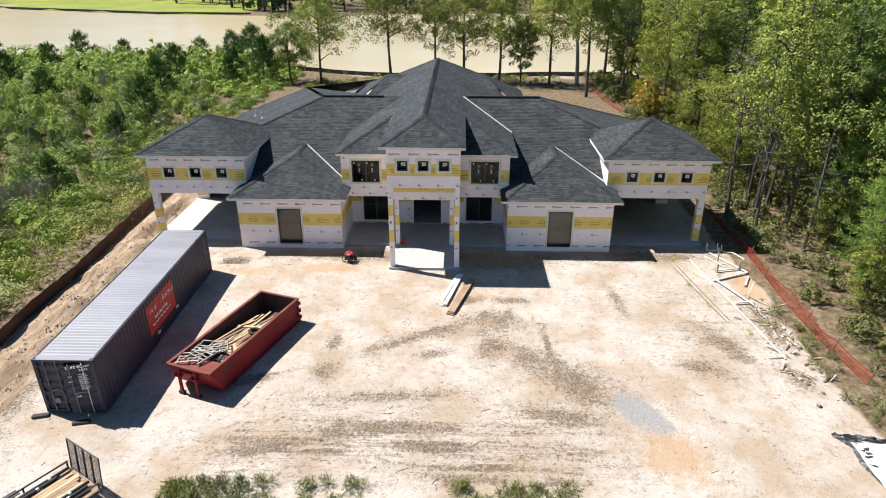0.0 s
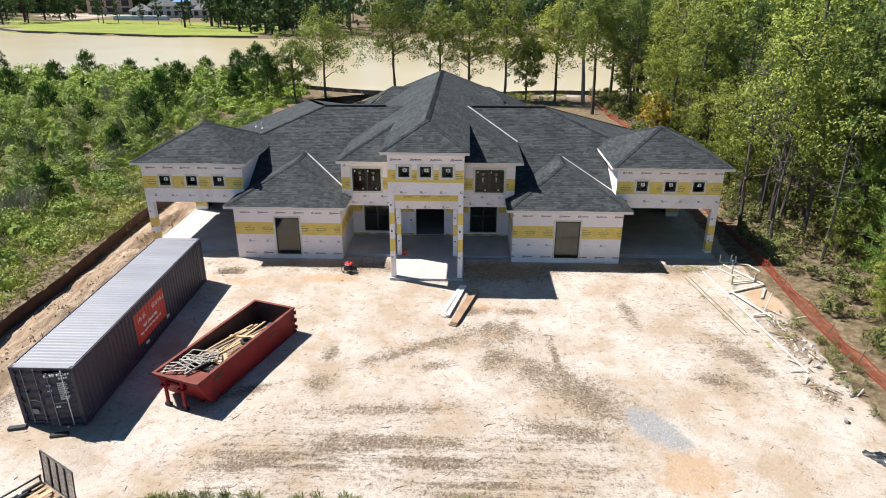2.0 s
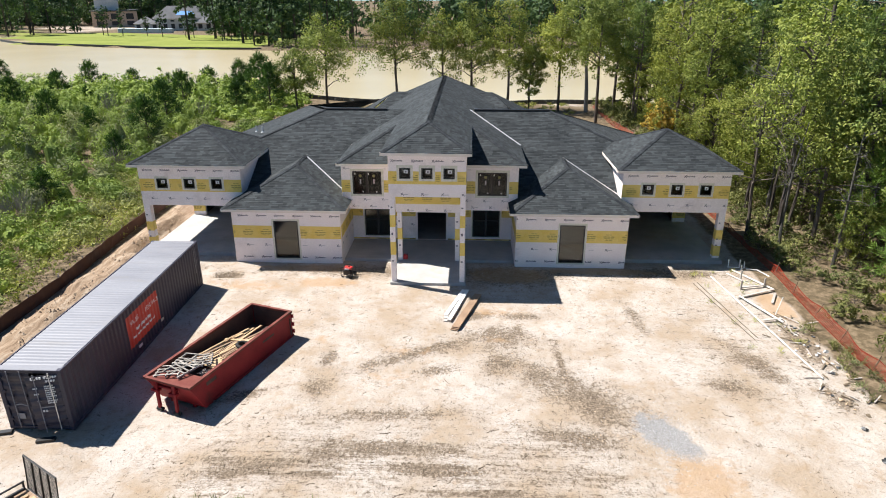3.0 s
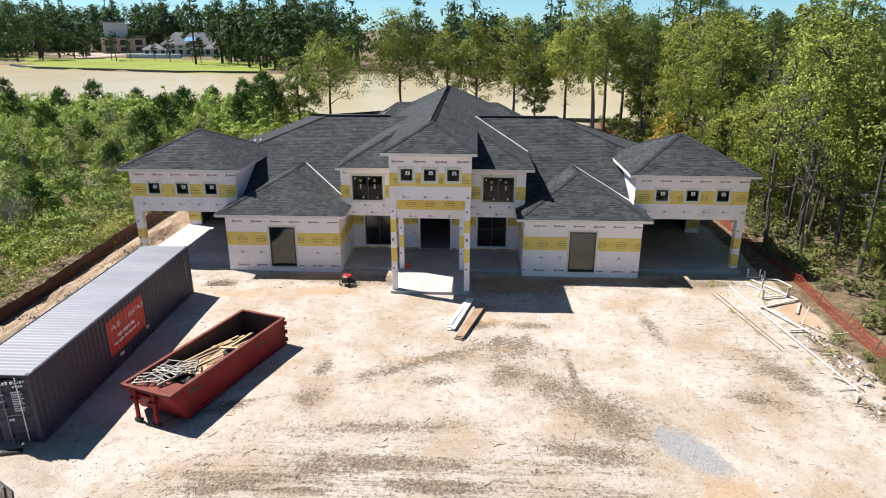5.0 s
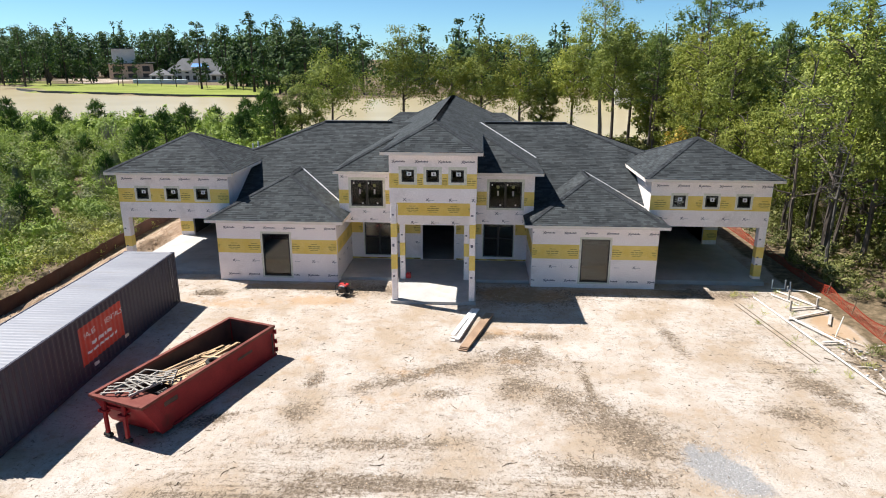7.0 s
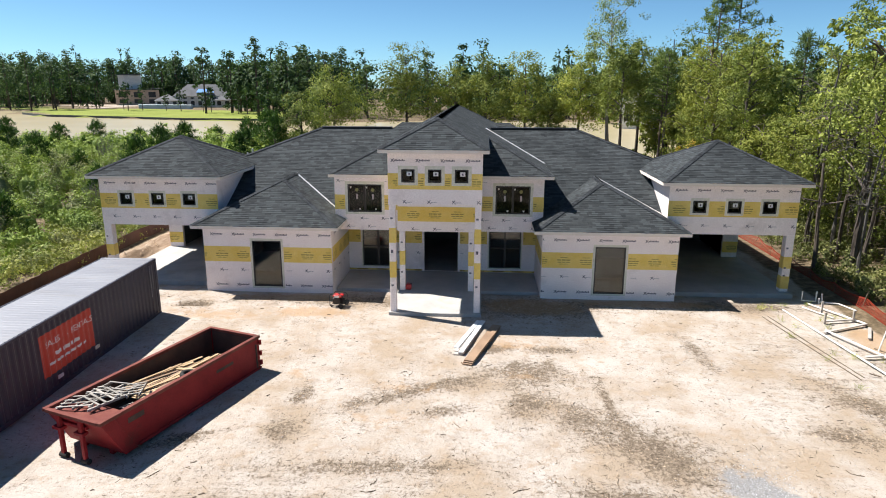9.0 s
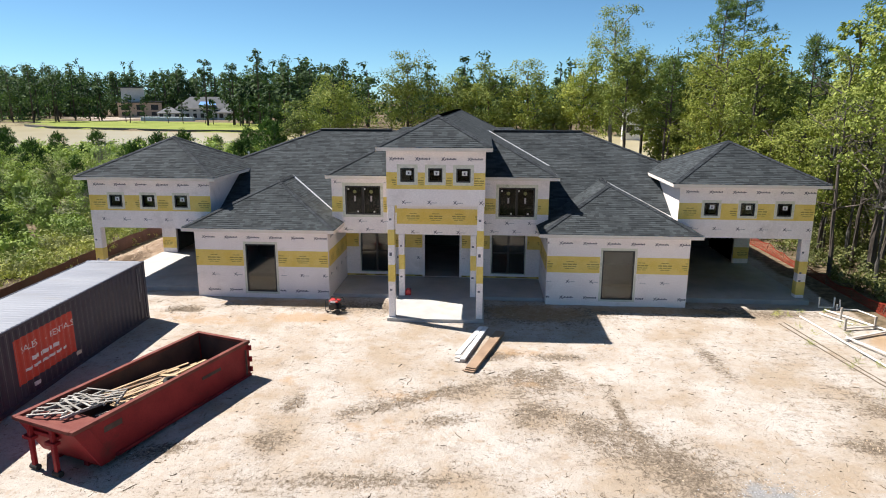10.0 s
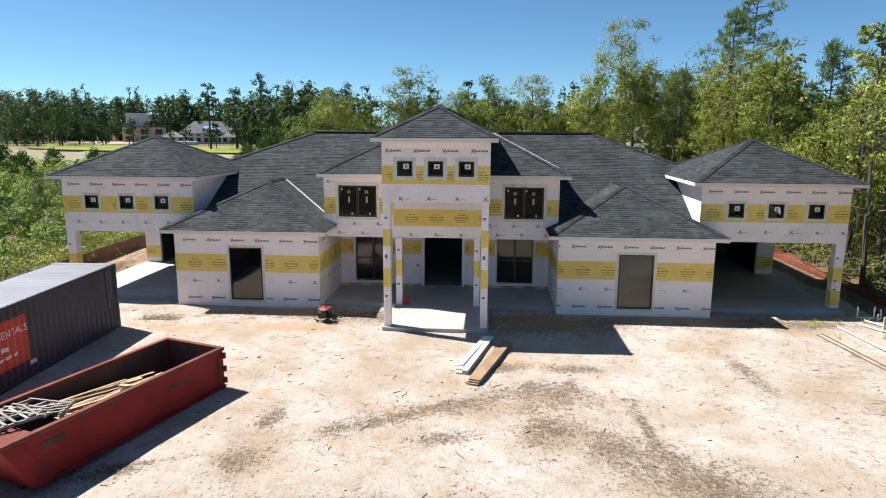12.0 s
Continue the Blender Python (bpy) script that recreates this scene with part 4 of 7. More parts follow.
# centre: tower and upper block share one ridge
S = 0.516
CE, CR = 5.55, 8.3
mirror = lambda pts, s: [(s * x, y, z) for x, y, z in pts]
cz = lambda x: CR - S * abs(x)
polys, lines, eaves = [], [], []
T, RX = 2.25, 0.11
for s in (-1, 1):
    polys += [mirror(p, s) for p in (
        [(T, -2.9, cz(T)), (T, 4.25, cz(T)), (0, 4.25, CR), (0, -0.65, CR)],
        [(5.33, 1.25, CE), (T, 4.25, cz(T)), (T, 22.33, cz(T)), (5.33, 25.33, CE)],
        [(T, 4.25, cz(T)), (0, 4.25, CR), (0, 20.0, CR), (T, 22.33, cz(T))],
        [(5.33, 1.25, CE), (1.99, 1.25, CE), (1.99, 4.25, cz(T)), (T, 4.25, cz(T))])]
    lines += [((s * T, -2.9, cz(T)), (0, -0.65, CR), 0.35), ((s * 5.33, 1.25, CE), (s * T, 4.25, cz(T)), 0.35), ((s * 5.33, 25.33, CE), (0, 20, CR), 0.35)]
    eaves += [((s * T, -2.9, cz(T)), (s * T, 4.0, cz(T))), ((s * 5.33, 1.25, CE), (s * 2.0, 1.25, CE)), ((s * 5.33, 1.25, CE), (s * 5.33, 25.3, CE))]
polys += [[(-T, -2.9, cz(T)), (T, -2.9, cz(T)), (0, -0.65, CR)], [(-5.33, 25.33, CE), (5.33, 25.33, CE), (0, 20, CR)]]
eaves.append(((-T, -2.9, cz(T)), (T, -2.9, cz(T))))
lines.append(((0, -0.65, CR), (0, 20, CR), 0.5))
sof = [[(-T, -2.9, cz(T) - 0.14), (T, -2.9, cz(T) - 0.14), (T, -2.4, cz(T) - 0.14), (-T, -2.4, cz(T) - 0.14)]]
for s in (-1, 1):
    sof += [mirror([(1.85, -2.4, cz(T) - 0.14), (T, -2.4, cz(T) - 0.14), (T, 3.6, cz(T) - 0.14), (1.85, 3.6, cz(T) - 0.14)], s),
            mirror([(2.0, 1.25, CE - 0.14), (5.33, 1.25, CE - 0.14), (5.33, 1.75, CE - 0.14), (2.0, 1.75, CE - 0.14)], s),
            mirror([(4.9, 1.75, CE - 0.14), (5.33, 1.75, CE - 0.14), (5.33, 8, CE - 0.14), (4.9, 8, CE - 0.14)], s)]
over = lambda p: (p[0] + RX, p[1], p[2])
roof("long central hip roof over the entry tower", [[over(p) for p in q] for q in polys], [(over(a), over(b), d) for a, b, d in lines], [(over(a), over(b)) for a, b in eaves], [[over(p) for p in q] for q in sof])

# main roof
mz = lambda y: 2.35 + 0.5 * y
MR = mz(9.7)
sz = lambda x: MR - 0.38 * (abs(x) - 7.5)
polys = [[(-12.6, 1.9, mz(1.9)), (12.6, 1.9, mz(1.9)), (12.6, 5.9, mz(5.9)), (7.5, 9.7, MR), (-7.5, 9.7, MR), (-12.6, 5.9, mz(5.9))],
         [(-7.5, 9.7, MR), (-12.6, 5.9, sz(12.6)), (-16.7, 6.2, sz(16.7)), (-16.7, 19.0, sz(16.7)), (-10.9, 19.6, sz(10.9))],
         [(7.5, 9.7, MR), (12.6, 5.9, sz(12.6)), (16.3, 6.2, sz(16.3)), (16.3, 17.5, sz(16.3))],
         [(-7.5, 9.7, MR), (-10.9, 19.6, sz(10.9)), (-4.5, 20.5, 5.0)],
         [(-7.5, 9.7, MR), (-4.5, 20.5, 5.0), (-4.5, 9.7, MR)],
         [(-10.9, 19.6, sz(10.9)), (-16.7, 19.0, sz(16.7)), (-12, 24, 3.4), (-4.5, 24, 3.4)],
         [(7.5, 9.7, MR), (16.3, 17.5, sz(16.3)), (4.5, 19.0, 3.6), (4.5, 9.7, MR)]]
roof("broad main hip roof behind the wings", polys[:3] + polys[6:7],
     [((7.5, 9.7, MR), (12.6, 5.9, mz(5.9)), 0.3), ((-7.5, 9.7, MR), (-12.6, 5.9, mz(5.9)), 0.3), ((7.5, 9.7, MR), (16.3, 17.5, sz(16.3)), 0.3)],
     [((-11.0, 1.9, mz(1.9)), (11.0, 1.9, mz(1.9))), ((-16.7, 6.2, sz(16.7)), (-16.7, 19.0, sz(16.7))), ((16.3, 6.2, sz(16.3)), (16.3, 17.5, sz(16.3)))])
roof("low rear hip roof", polys[3:6], [((-7.5, 9.7, MR), (-10.9, 19.6, sz(10.9)), 0.2), ((-10.9, 19.6, sz(10.9)), (-16.7, 19.0, sz(16.7)), 0.2)])
# rear cross roof low behind the ridge
roof("rear cross hip roof", [[(-7.0, 14.0, 4.6), (7.0, 14.0, 4.6), (4.0, 20.0, 7.0), (-4.0, 20.0, 7.0)], [(-7.6, 14.0, 4.6), (-4.0, 20.0, 7.0), (-7.6, 26.0, 4.6)], [(7.6, 14.0, 4.6), (4.0, 20.0, 7.0), (7.6, 26.0, 4.6)]])
for a, b in ((-7.5, -3.3), (2.5, 7.5)):
    bm = bmesh.new()
    box(bm, (a, 9.58, MR - 0.02), (b, 9.82, MR + 0.09), None, 0.02)
    part("ridge_vent", bm, BLACKTRIM, house, "black ridge vent")

for x, y in ((-12.2, 10.6), (-13.6, 13.5)):
    bm = bmesh.new()
    z = sz(x)
    tube(bm, [(x, y, z - 0.05), (x, y, z + 0.42)], 0.055, 10)
    tube(bm, [(x, y, z - 0.02), (x, y, z + 0.08)], [0.14, 0.06], 10)
    part("vent_pipe", bm, VALLEY, house, "short pale plumbing vent")

# side wing roofs
for s in (-1, 1):
    c, h, e = 7.97, 3.47, 3.3
    top = e + PITCH * h
    yb = (top - 2.35) / 0.5
    polys = [mirror(p, s) for p in ([(c - h, -0.4, e), (c + h, -0.4, e), (c, h - 0.4, top)], [(c + h, -0.4, e), (c + h, 2.0, e), (c, yb + 0.1, top), (c, h - 0.4, top)], [(c - h, -0.4, e), (c - h, 2.0, e), (c, yb + 0.1, top), (c, h - 0.4, top)])]
    lines = [((s * (c - h), -0.4, e), (s * c, h - 0.4, top), 0.35), ((s * (c + h), -0.4, e), (s * c, h - 0.4, top), 0.35), ((s * c, h - 0.4, top), (s * c, yb, top), 0.5)]
    eaves = [((s * (c - h), -0.4, e), (s * (c + h), -0.4, e)), ((s * (c - h), -0.4, e), (s * (c - h), 2.0, e)), ((s * (c + h), -0.4, e), (s * (c + h), 2.0, e))]
    sof = [mirror([(c - h, -0.4, e - 0.14), (c + h, -0.4, e - 0.14), (c + h, 0.1, e - 0.14), (c - h, 0.1, e - 0.14)], s), mirror([(c - h, 0.1, e - 0.14), (c - h + 0.5, 0.1, e - 0.14), (c - h + 0.5, 2, e - 0.14), (c - h, 2, e - 0.14)], s),
           mirror([(c + h - 0.5, 0.1, e - 0.14), (c + h, 0.1, e - 0.14), (c + h, 2, e - 0.14), (c + h - 0.5, 2, e - 0.14)], s)]
    roof("small hip roof over a side wing", polys, lines, eaves, sof)
    for end in ((c - h, 1.9, e), (c + h, 1.9, e)):
        if (s < 0) == (end[0] > c):
            continue
        bm = bmesh.new()
        a, b = Vector((s * c, yb, top + 0.01)), Vector((s * end[0], end[1], end[2] + 0.01))
        beam(bm, a, b, 0.15, 0.03)
        part("valley_flashing", bm, VALLEY, house, "bright metal valley flashing")
bm = bmesh.new()
ya = (CE - 2.35) / 0.5
xt = (CR - MR) / S
beam(bm, (xt + RX, 9.7, MR + 0.02), (5.33 + RX, ya, CE + 0.02), 0.15, 0.03)
part("valley_flashing", bm, VALLEY, house, "bright metal valley flashing")

# carport roofs
for s in (-1, 1):
    c, h, e = 13.84, 3.39, 5.35
    top = e + PITCH * h
    y0, y1 = 1.2, 1.2 + 2 * h
    ym = (y0 + y1) / 2
    corners = [(c - h, y0, e), (c + h, y0, e), (c + h, y1, e), (c - h, y1, e)]
    polys = [mirror([corners[i], corners[(i + 1) % 4], (c, ym, top)], s) for i in range(4)]
    lines = [((s * p[0], p[1], p[2]), (s * c, ym, top), 0.35) for p in corners]
    eaves = [((s * corners[i][0], corners[i][1], e), (s * corners[(i + 1) % 4][0], corners[(i + 1) % 4][1], e)) for i in range(4)]
    sof = [mirror([(x0, yy0, e - 0.14), (x1, yy0, e - 0.14), (x1, yy1, e - 0.14), (x0, yy1, e - 0.14)], s) for x0, x1, yy0, yy1 in
           ((c - h, c + h, y0, y0 + 0.45), (c - h, c - h + 0.45, y0 + 0.45, y1), (c + h - 0.45, c + h, y0 + 0.45, y1), (c - h + 0.45, c + h - 0.45, y1 - 0.45, y1))]
    roof("pyramid hip roof over a carport", polys, lines, eaves, sof)

# ---- things on the plot ----
def on_ground(x, y):
    return float(height(np.array([x]), np.array([y]))[0])


def letters(words, size):
    """A flat mesh of words in the built-in font, in the xy plane, centred."""
    cu = bpy.data.curves.new("words", "FONT")
    cu.body, cu.size, cu.align_x, cu.align_y = words, size, "CENTER", "CENTER"
    ob = bpy.data.objects.new("words", cu)
    scene.collection.objects.link(ob)
    me = bpy.data.meshes.new_from_object(ob.evaluated_get(bpy.context.evaluated_depsgraph_get()))
    bpy.data.objects.remove(ob)
    bm = bmesh.new()
    bm.from_mesh(me)
    bpy.data.meshes.remove(me)
    return bm


def folds(u0, u1, pitch, depth):
    """The trapezoid profile of a corrugated sheet: (place, depth) along it."""
    out, k = [], math.floor(u0 / pitch) - 1
    while k * pitch < u1 + pitch:
        for f, d in ((0.0, 0.0), (0.26, 0.0), (0.5, -depth), (0.76, -depth)):
            out.append(((k + f) * pitch, d))
        k += 1
    inside = [p for p in out if u0 < p[0] < u1]
    at = lambda u: float(np.interp(u, [p[0] for p in out], [p[1] for p in out]))
    return [(u0, at(u0)), *inside, (u1, at(u1))], at


def shipping_container():
    L, W, H = 12.19, 2.36, 2.49
    ob = thing("shipping_container", "dark blue-grey corrugated steel shipping container with red sign", "container")
    ob.matrix_basis = pose(-14.26, -15.3, -0.25, 0.95, 0, 0.4)

    def sheet(name, place, u0, u1, v0, v1, pitch, depth, material, parent, label="", thick=0.0):
        prof, _ = folds(u0, u1, pitch, depth)
        bm = bmesh.new()
        rows = [[bm.verts.new(place(u, v, d)) for u, d in prof] for v in (v0, v1)]
        for i in range(len(prof) - 1):
            bm.faces.new((rows[0][i], rows[0][i + 1], rows[1][i + 1], rows[1][i]))
        if thick:
            r = bmesh.ops.extrude_face_region(bm, geom=bm.faces[:])
            n = Vector(place(0, 0, -thick)) - Vector(place(0, 0, 0))
            bmesh.ops.translate(bm, vec=n, verts=[g for g in r["geom"] if isinstance(g, bmesh.types.BMVert)])
        return part(name, bm, material, parent, label)

    right = lambda u, v, d: (W - 0.012 + d, u, v)
    left = lambda u, v, d: (0.012 - d, u, v)
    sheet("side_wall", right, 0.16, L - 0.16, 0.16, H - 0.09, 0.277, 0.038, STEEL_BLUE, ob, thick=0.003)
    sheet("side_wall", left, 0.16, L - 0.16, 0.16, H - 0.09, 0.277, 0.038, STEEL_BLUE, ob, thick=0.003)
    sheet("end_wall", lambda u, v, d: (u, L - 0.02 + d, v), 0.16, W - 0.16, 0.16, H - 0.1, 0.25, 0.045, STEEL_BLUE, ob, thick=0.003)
    # roof sheet in a paler grey than the sides
    sheet("container_roof", lambda u, v, d: (v, u, H - 0.012 + d), 0.3, L - 0.3, 0.09, W - 0.09, 0.209, 0.007, STEEL_ROOF, ob, "pale grey ribbed roof", thick=0.003)
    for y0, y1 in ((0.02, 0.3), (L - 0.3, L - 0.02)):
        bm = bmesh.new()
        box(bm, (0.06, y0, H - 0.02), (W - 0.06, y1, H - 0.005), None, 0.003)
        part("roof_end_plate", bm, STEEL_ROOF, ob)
    for x in (0, W):
        s = 1 if x == 0 else -1
        for z0, z1 in ((0.02, 0.17), (H - 0.1, H - 0.008)):
            bm = bmesh.new()
            box(bm, (min(x, x + s * 0.06), 0.16, z0), (max(x, x + s * 0.06), L - 0.16, z1), None, 0.008)
            part("rail", bm, STEEL_BLUE, ob)
        for y in (0, L):
            t = 1 if y == 0 else -1
            bm = bmesh.new()
            box(bm, (min(x, x + s * 0.15), min(y, y + t * 0.16), 0.12), (max(x, x + s * 0.15), max(y, y + t * 0.16), H - 0.12), None, 0.01)
            part("corner_post", bm, STEEL_BLUE, ob)
            for z in (0, H - 0.118):
                bm = bmesh.new()
                box(bm, (min(x - s * 0.004, x + s * 0.162), min(y - t * 0.004, y + t * 0.178), z), (max(x - s * 0.004, x + s * 0.162), max(y - t * 0.004, y + t * 0.178), z + 0.118), None, 0.012)
                part("corner_casting", bm, STEEL_BLUE, ob)
    bm = bmesh.new()
    box(bm, (0.1, 0.05, 0.12), (W - 0.1, L - 0.05, 0.16))
    part("container_floor", bm, SHADED_INTERIOR, ob)
    # door end
    for z0, z1 in ((0.03, 0.15), (H - 0.13, H - 0.01)):
        bm = bmesh.new()
        box(bm, (0.16, 0.0, z0), (W - 0.16, 0.1, z1), None, 0.01)
        part("door_header", bm, STEEL_BLUE, ob)
    for k, (x0, x1) in enumerate(((0.16, W / 2 - 0.008), (W / 2 + 0.008, W - 0.16))):
        door = sheet("container_door", lambda u, v, d: (v, 0.035 - d, u), 0.16, H - 0.14, x0, x1, 0.42, 0.03, STEEL_BLUE, ob, "corrugated double door leaf", thick=0.003)
        for f in (0.27, 0.73):
            x = x0 + (x1 - x0) * f
            bm = bmesh.new()
            tube(bm, [(x, -0.012, 0.08), (x, -0.012, H - 0.06)], 0.018, 8)
            part("lock_rod", bm, VALLEY if k and f > 0.5 else STEEL_ROOF, door, "bare steel locking rod")
            bm = bmesh.new()
            beam(bm, (x, -0.03, 1.05 + 0.06 * k), (x + (0.3 if f < 0.5 else -0.3), -0.035, 1.12), 0.02, 0.035)
            part("handle", bm, STEEL_ROOF, door)
            for z in (0.3, 1.4, 2.3):
                bm = bmesh.new()
                box(bm, (x - 0.05, -0.02, z - 0.04), (x + 0.05, 0.03, z + 0.04), None, 0.006)
                part("bracket", bm, STEEL_BLUE, door)
        for z in (0.45, 1.0, 1.6, 2.2):
            x = x0 if k == 0 else x1
            bm = bmesh.new()
            box(bm, (x - 0.06, -0.012, z - 0.05), (x + 0.06, 0.03, z + 0.05), None, 0.008)
            part("hinge", bm, STEEL_BLUE, door)
    # one leaf stands ajar on its hinges
    door.matrix_basis = Matrix.Translation((W - 0.16, 0.03, 0)) @ pose(0, 0, 0, 0, 0, 17) @ Matrix.Translation((0.16 - W, -0.03, 0))
    rng = random.Random(4)
    bm = bmesh.new()
    for z, x, n, t in ((2.22, 1.36, 4, 0.085), (2.22, 1.76, 5, 0.085), (2.08, 1.80, 4, 0.075), *[(1.9 - 0.085 * i, 1.72, 6 + i % 2, 0.045) for i in range(9)], (1.85, 1.36, 3, 0.05), (1.62, 1.36, 3, 0.05), (1.35, 1.4, 3, 0.04), (0.9, 1.5, 2, 0.08)):
        for i in range(n):
            x0 = x + i * t * 1.05
            box(bm, (x0, 0.0, z), (x0 + t * 0.7, 0.028, z + t))
    part("door_lettering", bm, WHITE_PAINT, door, "white stencilled characters on the door", kind="stuff")
    bm = bmesh.new()
    box(bm, (0.42, 0.004, 0.45), (0.68, 0.03, 0.68), None, 0.004)
    part("plate", bm, STEEL_ROOF, ob, "pale data plate")
    # sign painted over the folds
    y0, y1, z0, z1 = 4.45, 7.28, 0.62, 2.06
    over = lambda u, v, d: (W - 0.007 + d, u, v)
    sign = sheet("sign_panel", over, y0, y1, z0, z1, 0.277, 0.038, SIGN_RED, ob, "red painted sign with white lettering")
    prof, at = folds(y0, y1, 0.277, 0.038)
    yc = (y0 + y1) / 2

    def paint(name, bm, zc):
        for u, _ in prof[1:-1]:
            bmesh.ops.bisect_plane(bm, geom=bm.verts[:] + bm.edges[:] + bm.faces[:], plane_co=(u - yc, 0, 0), plane_no=(1, 0, 0))
        for v in bm.verts:
            u, w = v.co.x + yc, v.co.y + zc
            v.co = (W - 0.003 + at(u), u, w)
        part(name, bm, WHITE_PAINT, sign, "white lettering")

    for words, off in (("SALES", -0.75), ("-", 0.02), ("RENTALS", 0.82)):
        bm = letters(words, 0.30)
        for v in bm.verts:
            v.co.x += off
        paint("sign_lettering", bm, 1.66)
    for zc, widths, t in ((1.24, (0.3, 0.06, 0.3, 0.06, 0.34), 0.13), (0.98, (0.32, 0.3, 0.28, 0.34, 0.26, 0.2), 0.09)):
        x = -sum(widths) / 2 - 0.03 * len(widths)
        for w in widths:
            bm = bmesh.new()
            bm.faces.new([bm.verts.new(p) for p in ((x, -t / 2, 0), (x + w, -t / 2, 0), (x + w, t / 2, 0), (x, t / 2, 0))])
            x += w + 0.06
            paint("sign_bar", bm, zc)
    for x, y, z in ((W + 0.004, 5.1, 0.35), (W + 0.004, 7.25, 0.45)):
        bm = bmesh.new()
        box(bm, (x - 0.04, y, z), (x + 0.004, y + 0.26, z + 0.12), None, 0.004)
        part("label", bm, WHITE_PAINT if y < 6 else TAPE, ob, "small pale label")
    bm = bmesh.new()
    for i in range(14):
        box(bm, (W - 0.01, 11.55, 2.25 - i * 0.1), (W + 0.004, 11.55 + 0.05, 2.25 - i * 0.1 + 0.07))
        if i < 12:
            box(bm, (W - 0.01, 11.75, 2.25 - i * 0.09), (W + 0.003, 11.79, 2.25 - i * 0.09 + 0.05))
    part("side_lettering", bm, STEEL_ROOF, ob, "faded upright characters", kind="stuff")


shipping_container()


def roll_off_dumpster():
    L, W, H = 6.45, 2.12, 1.39
    ob = thing("roll_off_dumpster", "faded red steel roll-off dumpster loaded with scrap wood", "dumpster")
    ob.matrix_basis = pose(-9.95, -13.63, -0.375, 1.0, 0, -19.4)
    t = 0.07

    def wall_part(name, lo, hi, m, label=""):
        bm = bmesh.new()
        box(bm, lo, hi, None, 0.008)
        return part(name, bm, m, ob, label)

    floor_z = 0.36
    for x0, x1, xi in ((0, t, t), (W - t, W, W - t)):
        w = wall_part("side_wall", (x0, 0, 0.15), (x1, L, H), DUMP_RED)
        d = 0.004 if x0 == 0 else -0.004
        # thin sheet that colours the inner face as if in shade
        bm = bmesh.new()
        box(bm, (min(xi, xi + d), 0.62, floor_z + 0.02), (max(xi, xi + d), L - 0.1, H - 0.06))
        part("shade_lining", bm, DUMP_IN, w, "rust-brown inner face with its shade in the colour")
    wall_part("dumpster_floor", (t, 0.6, floor_z), (W - t, L - t, floor_z + 0.05), DUMP_IN)
    wall_part("front_wall", (t, 0, 0.15), (W - t, t, H), DUMP_RED)
    rear = wall_part("rear_door", (t, L - t, 0.15), (W - t, L, H), DUMP_RED)
    # the rear's inner face gets the same shade-dark sheet
    bm = bmesh.new()
    box(bm, (t + 0.03, L - t - 0.004, floor_z + 0.05), (W - t - 0.03, L - t, H - 0.06))
    part("shade_lining", bm, DUMP_IN, rear, "rust-brown inner face with its shade in the colour")
    # top rails, sitting proud of the walls
    for lo, hi in (((-0.05, -0.03, H - 0.08), (0.09, L + 0.02, H + 0.02)), ((W - 0.09, -0.03, H - 0.08), (W + 0.05, L + 0.02, H + 0.02)), ((0.09, -0.05, H - 0.08), (W - 0.09, 0.08, H + 0.018)), ((0.09, L - 0.1, H - 0.08), (W - 0.09, L + 0.03, H + 0.018))):
        wall_part("top_rail", lo, hi, DUMP_WORN, "worn rusty top rail")
    # sloping front shelf
    bm = bmesh.new()
    plate(bm, [(0.09, 0.08, H - 0.04), (W - 0.09, 0.08, H - 0.04), (W - 0.09, 0.95, H - 0.16), (0.09, 0.95, H - 0.16)], 0.03)
    part("front_shelf", bm, DUMP_WORN, ob, "worn sloping front plate")
    wall_part("shelf_face", (0.09, 0.92, floor_z + 0.05), (W - 0.09, 0.96, H - 0.19), DUMP_IN)
    # bottom rails, side gusset and patches
    for x in (0.45, W - 0.6):
        wall_part("skid_rail", (x, 0.6, 0.02), (x + 0.15, L - 0.05, floor_z), DUMP_RED)
    for y in (1.4, 3.0, 4.6):
        wall_part("cross_member", (0.1, y, 0.06), (W - 0.1, y + 0.1, floor_z), DUMP_RED)
    wall_part("corner_box", (W, 0.0, 0.14), (W + 0.05, 0.42, H - 0.08), DUMP_RED)
    wall_part("lower_rail", (W, 1.1, 0.15), (W + 0.05, L, 0.25), DUMP_RED)
    wall_part("lower_rail", (-0.05, 1.1, 0.15), (0, L, 0.25), DUMP_RED)
    for y, z, w, h in ((0.85, 0.95, 0.55, 0.16), (4.3, 0.9, 0.8, 0.10)):
        wall_part("decal", (W, y, z), (W + 0.004, y + w, z + h), DUMP_IN, "dark worn decal")
    # hook frame and rollers at the front
    for x in (0.5, 1.33):
        bm = bmesh.new()
        beam(bm, (x, 0.03, 1.30), (x, 0.02, 0.06), 0.12, 0.1, 0.01)
        leg = part("front_leg", bm, DUMP_RED, ob, "red steel leg with roller")
        bm = bmesh.new()
        tube(bm, [(x - 0.13, 0.02, 0.08), (x + 0.13, 0.02, 0.08)], 0.08, 14)
        part("roller", bm, RUBBER, leg, "dark steel roller")
        bm = bmesh.new()
        box(bm, (x - 0.22, -0.06, 0.86), (x + 0.12, 0.14, 0.95), None, 0.01)
        part("lug", bm, DUMP_RED, leg)
    for ob_part in [c for c in ob.children if c.name.split(".")[0] in ("side_wall", "front_wall", "corner_box")]:
        for v in ob_part.data.vertices:
            if v.co.y < 0.6:
                v.co.y += 0.6 * min(1, max(0, (1.3 - v.co.z) / 1.15))
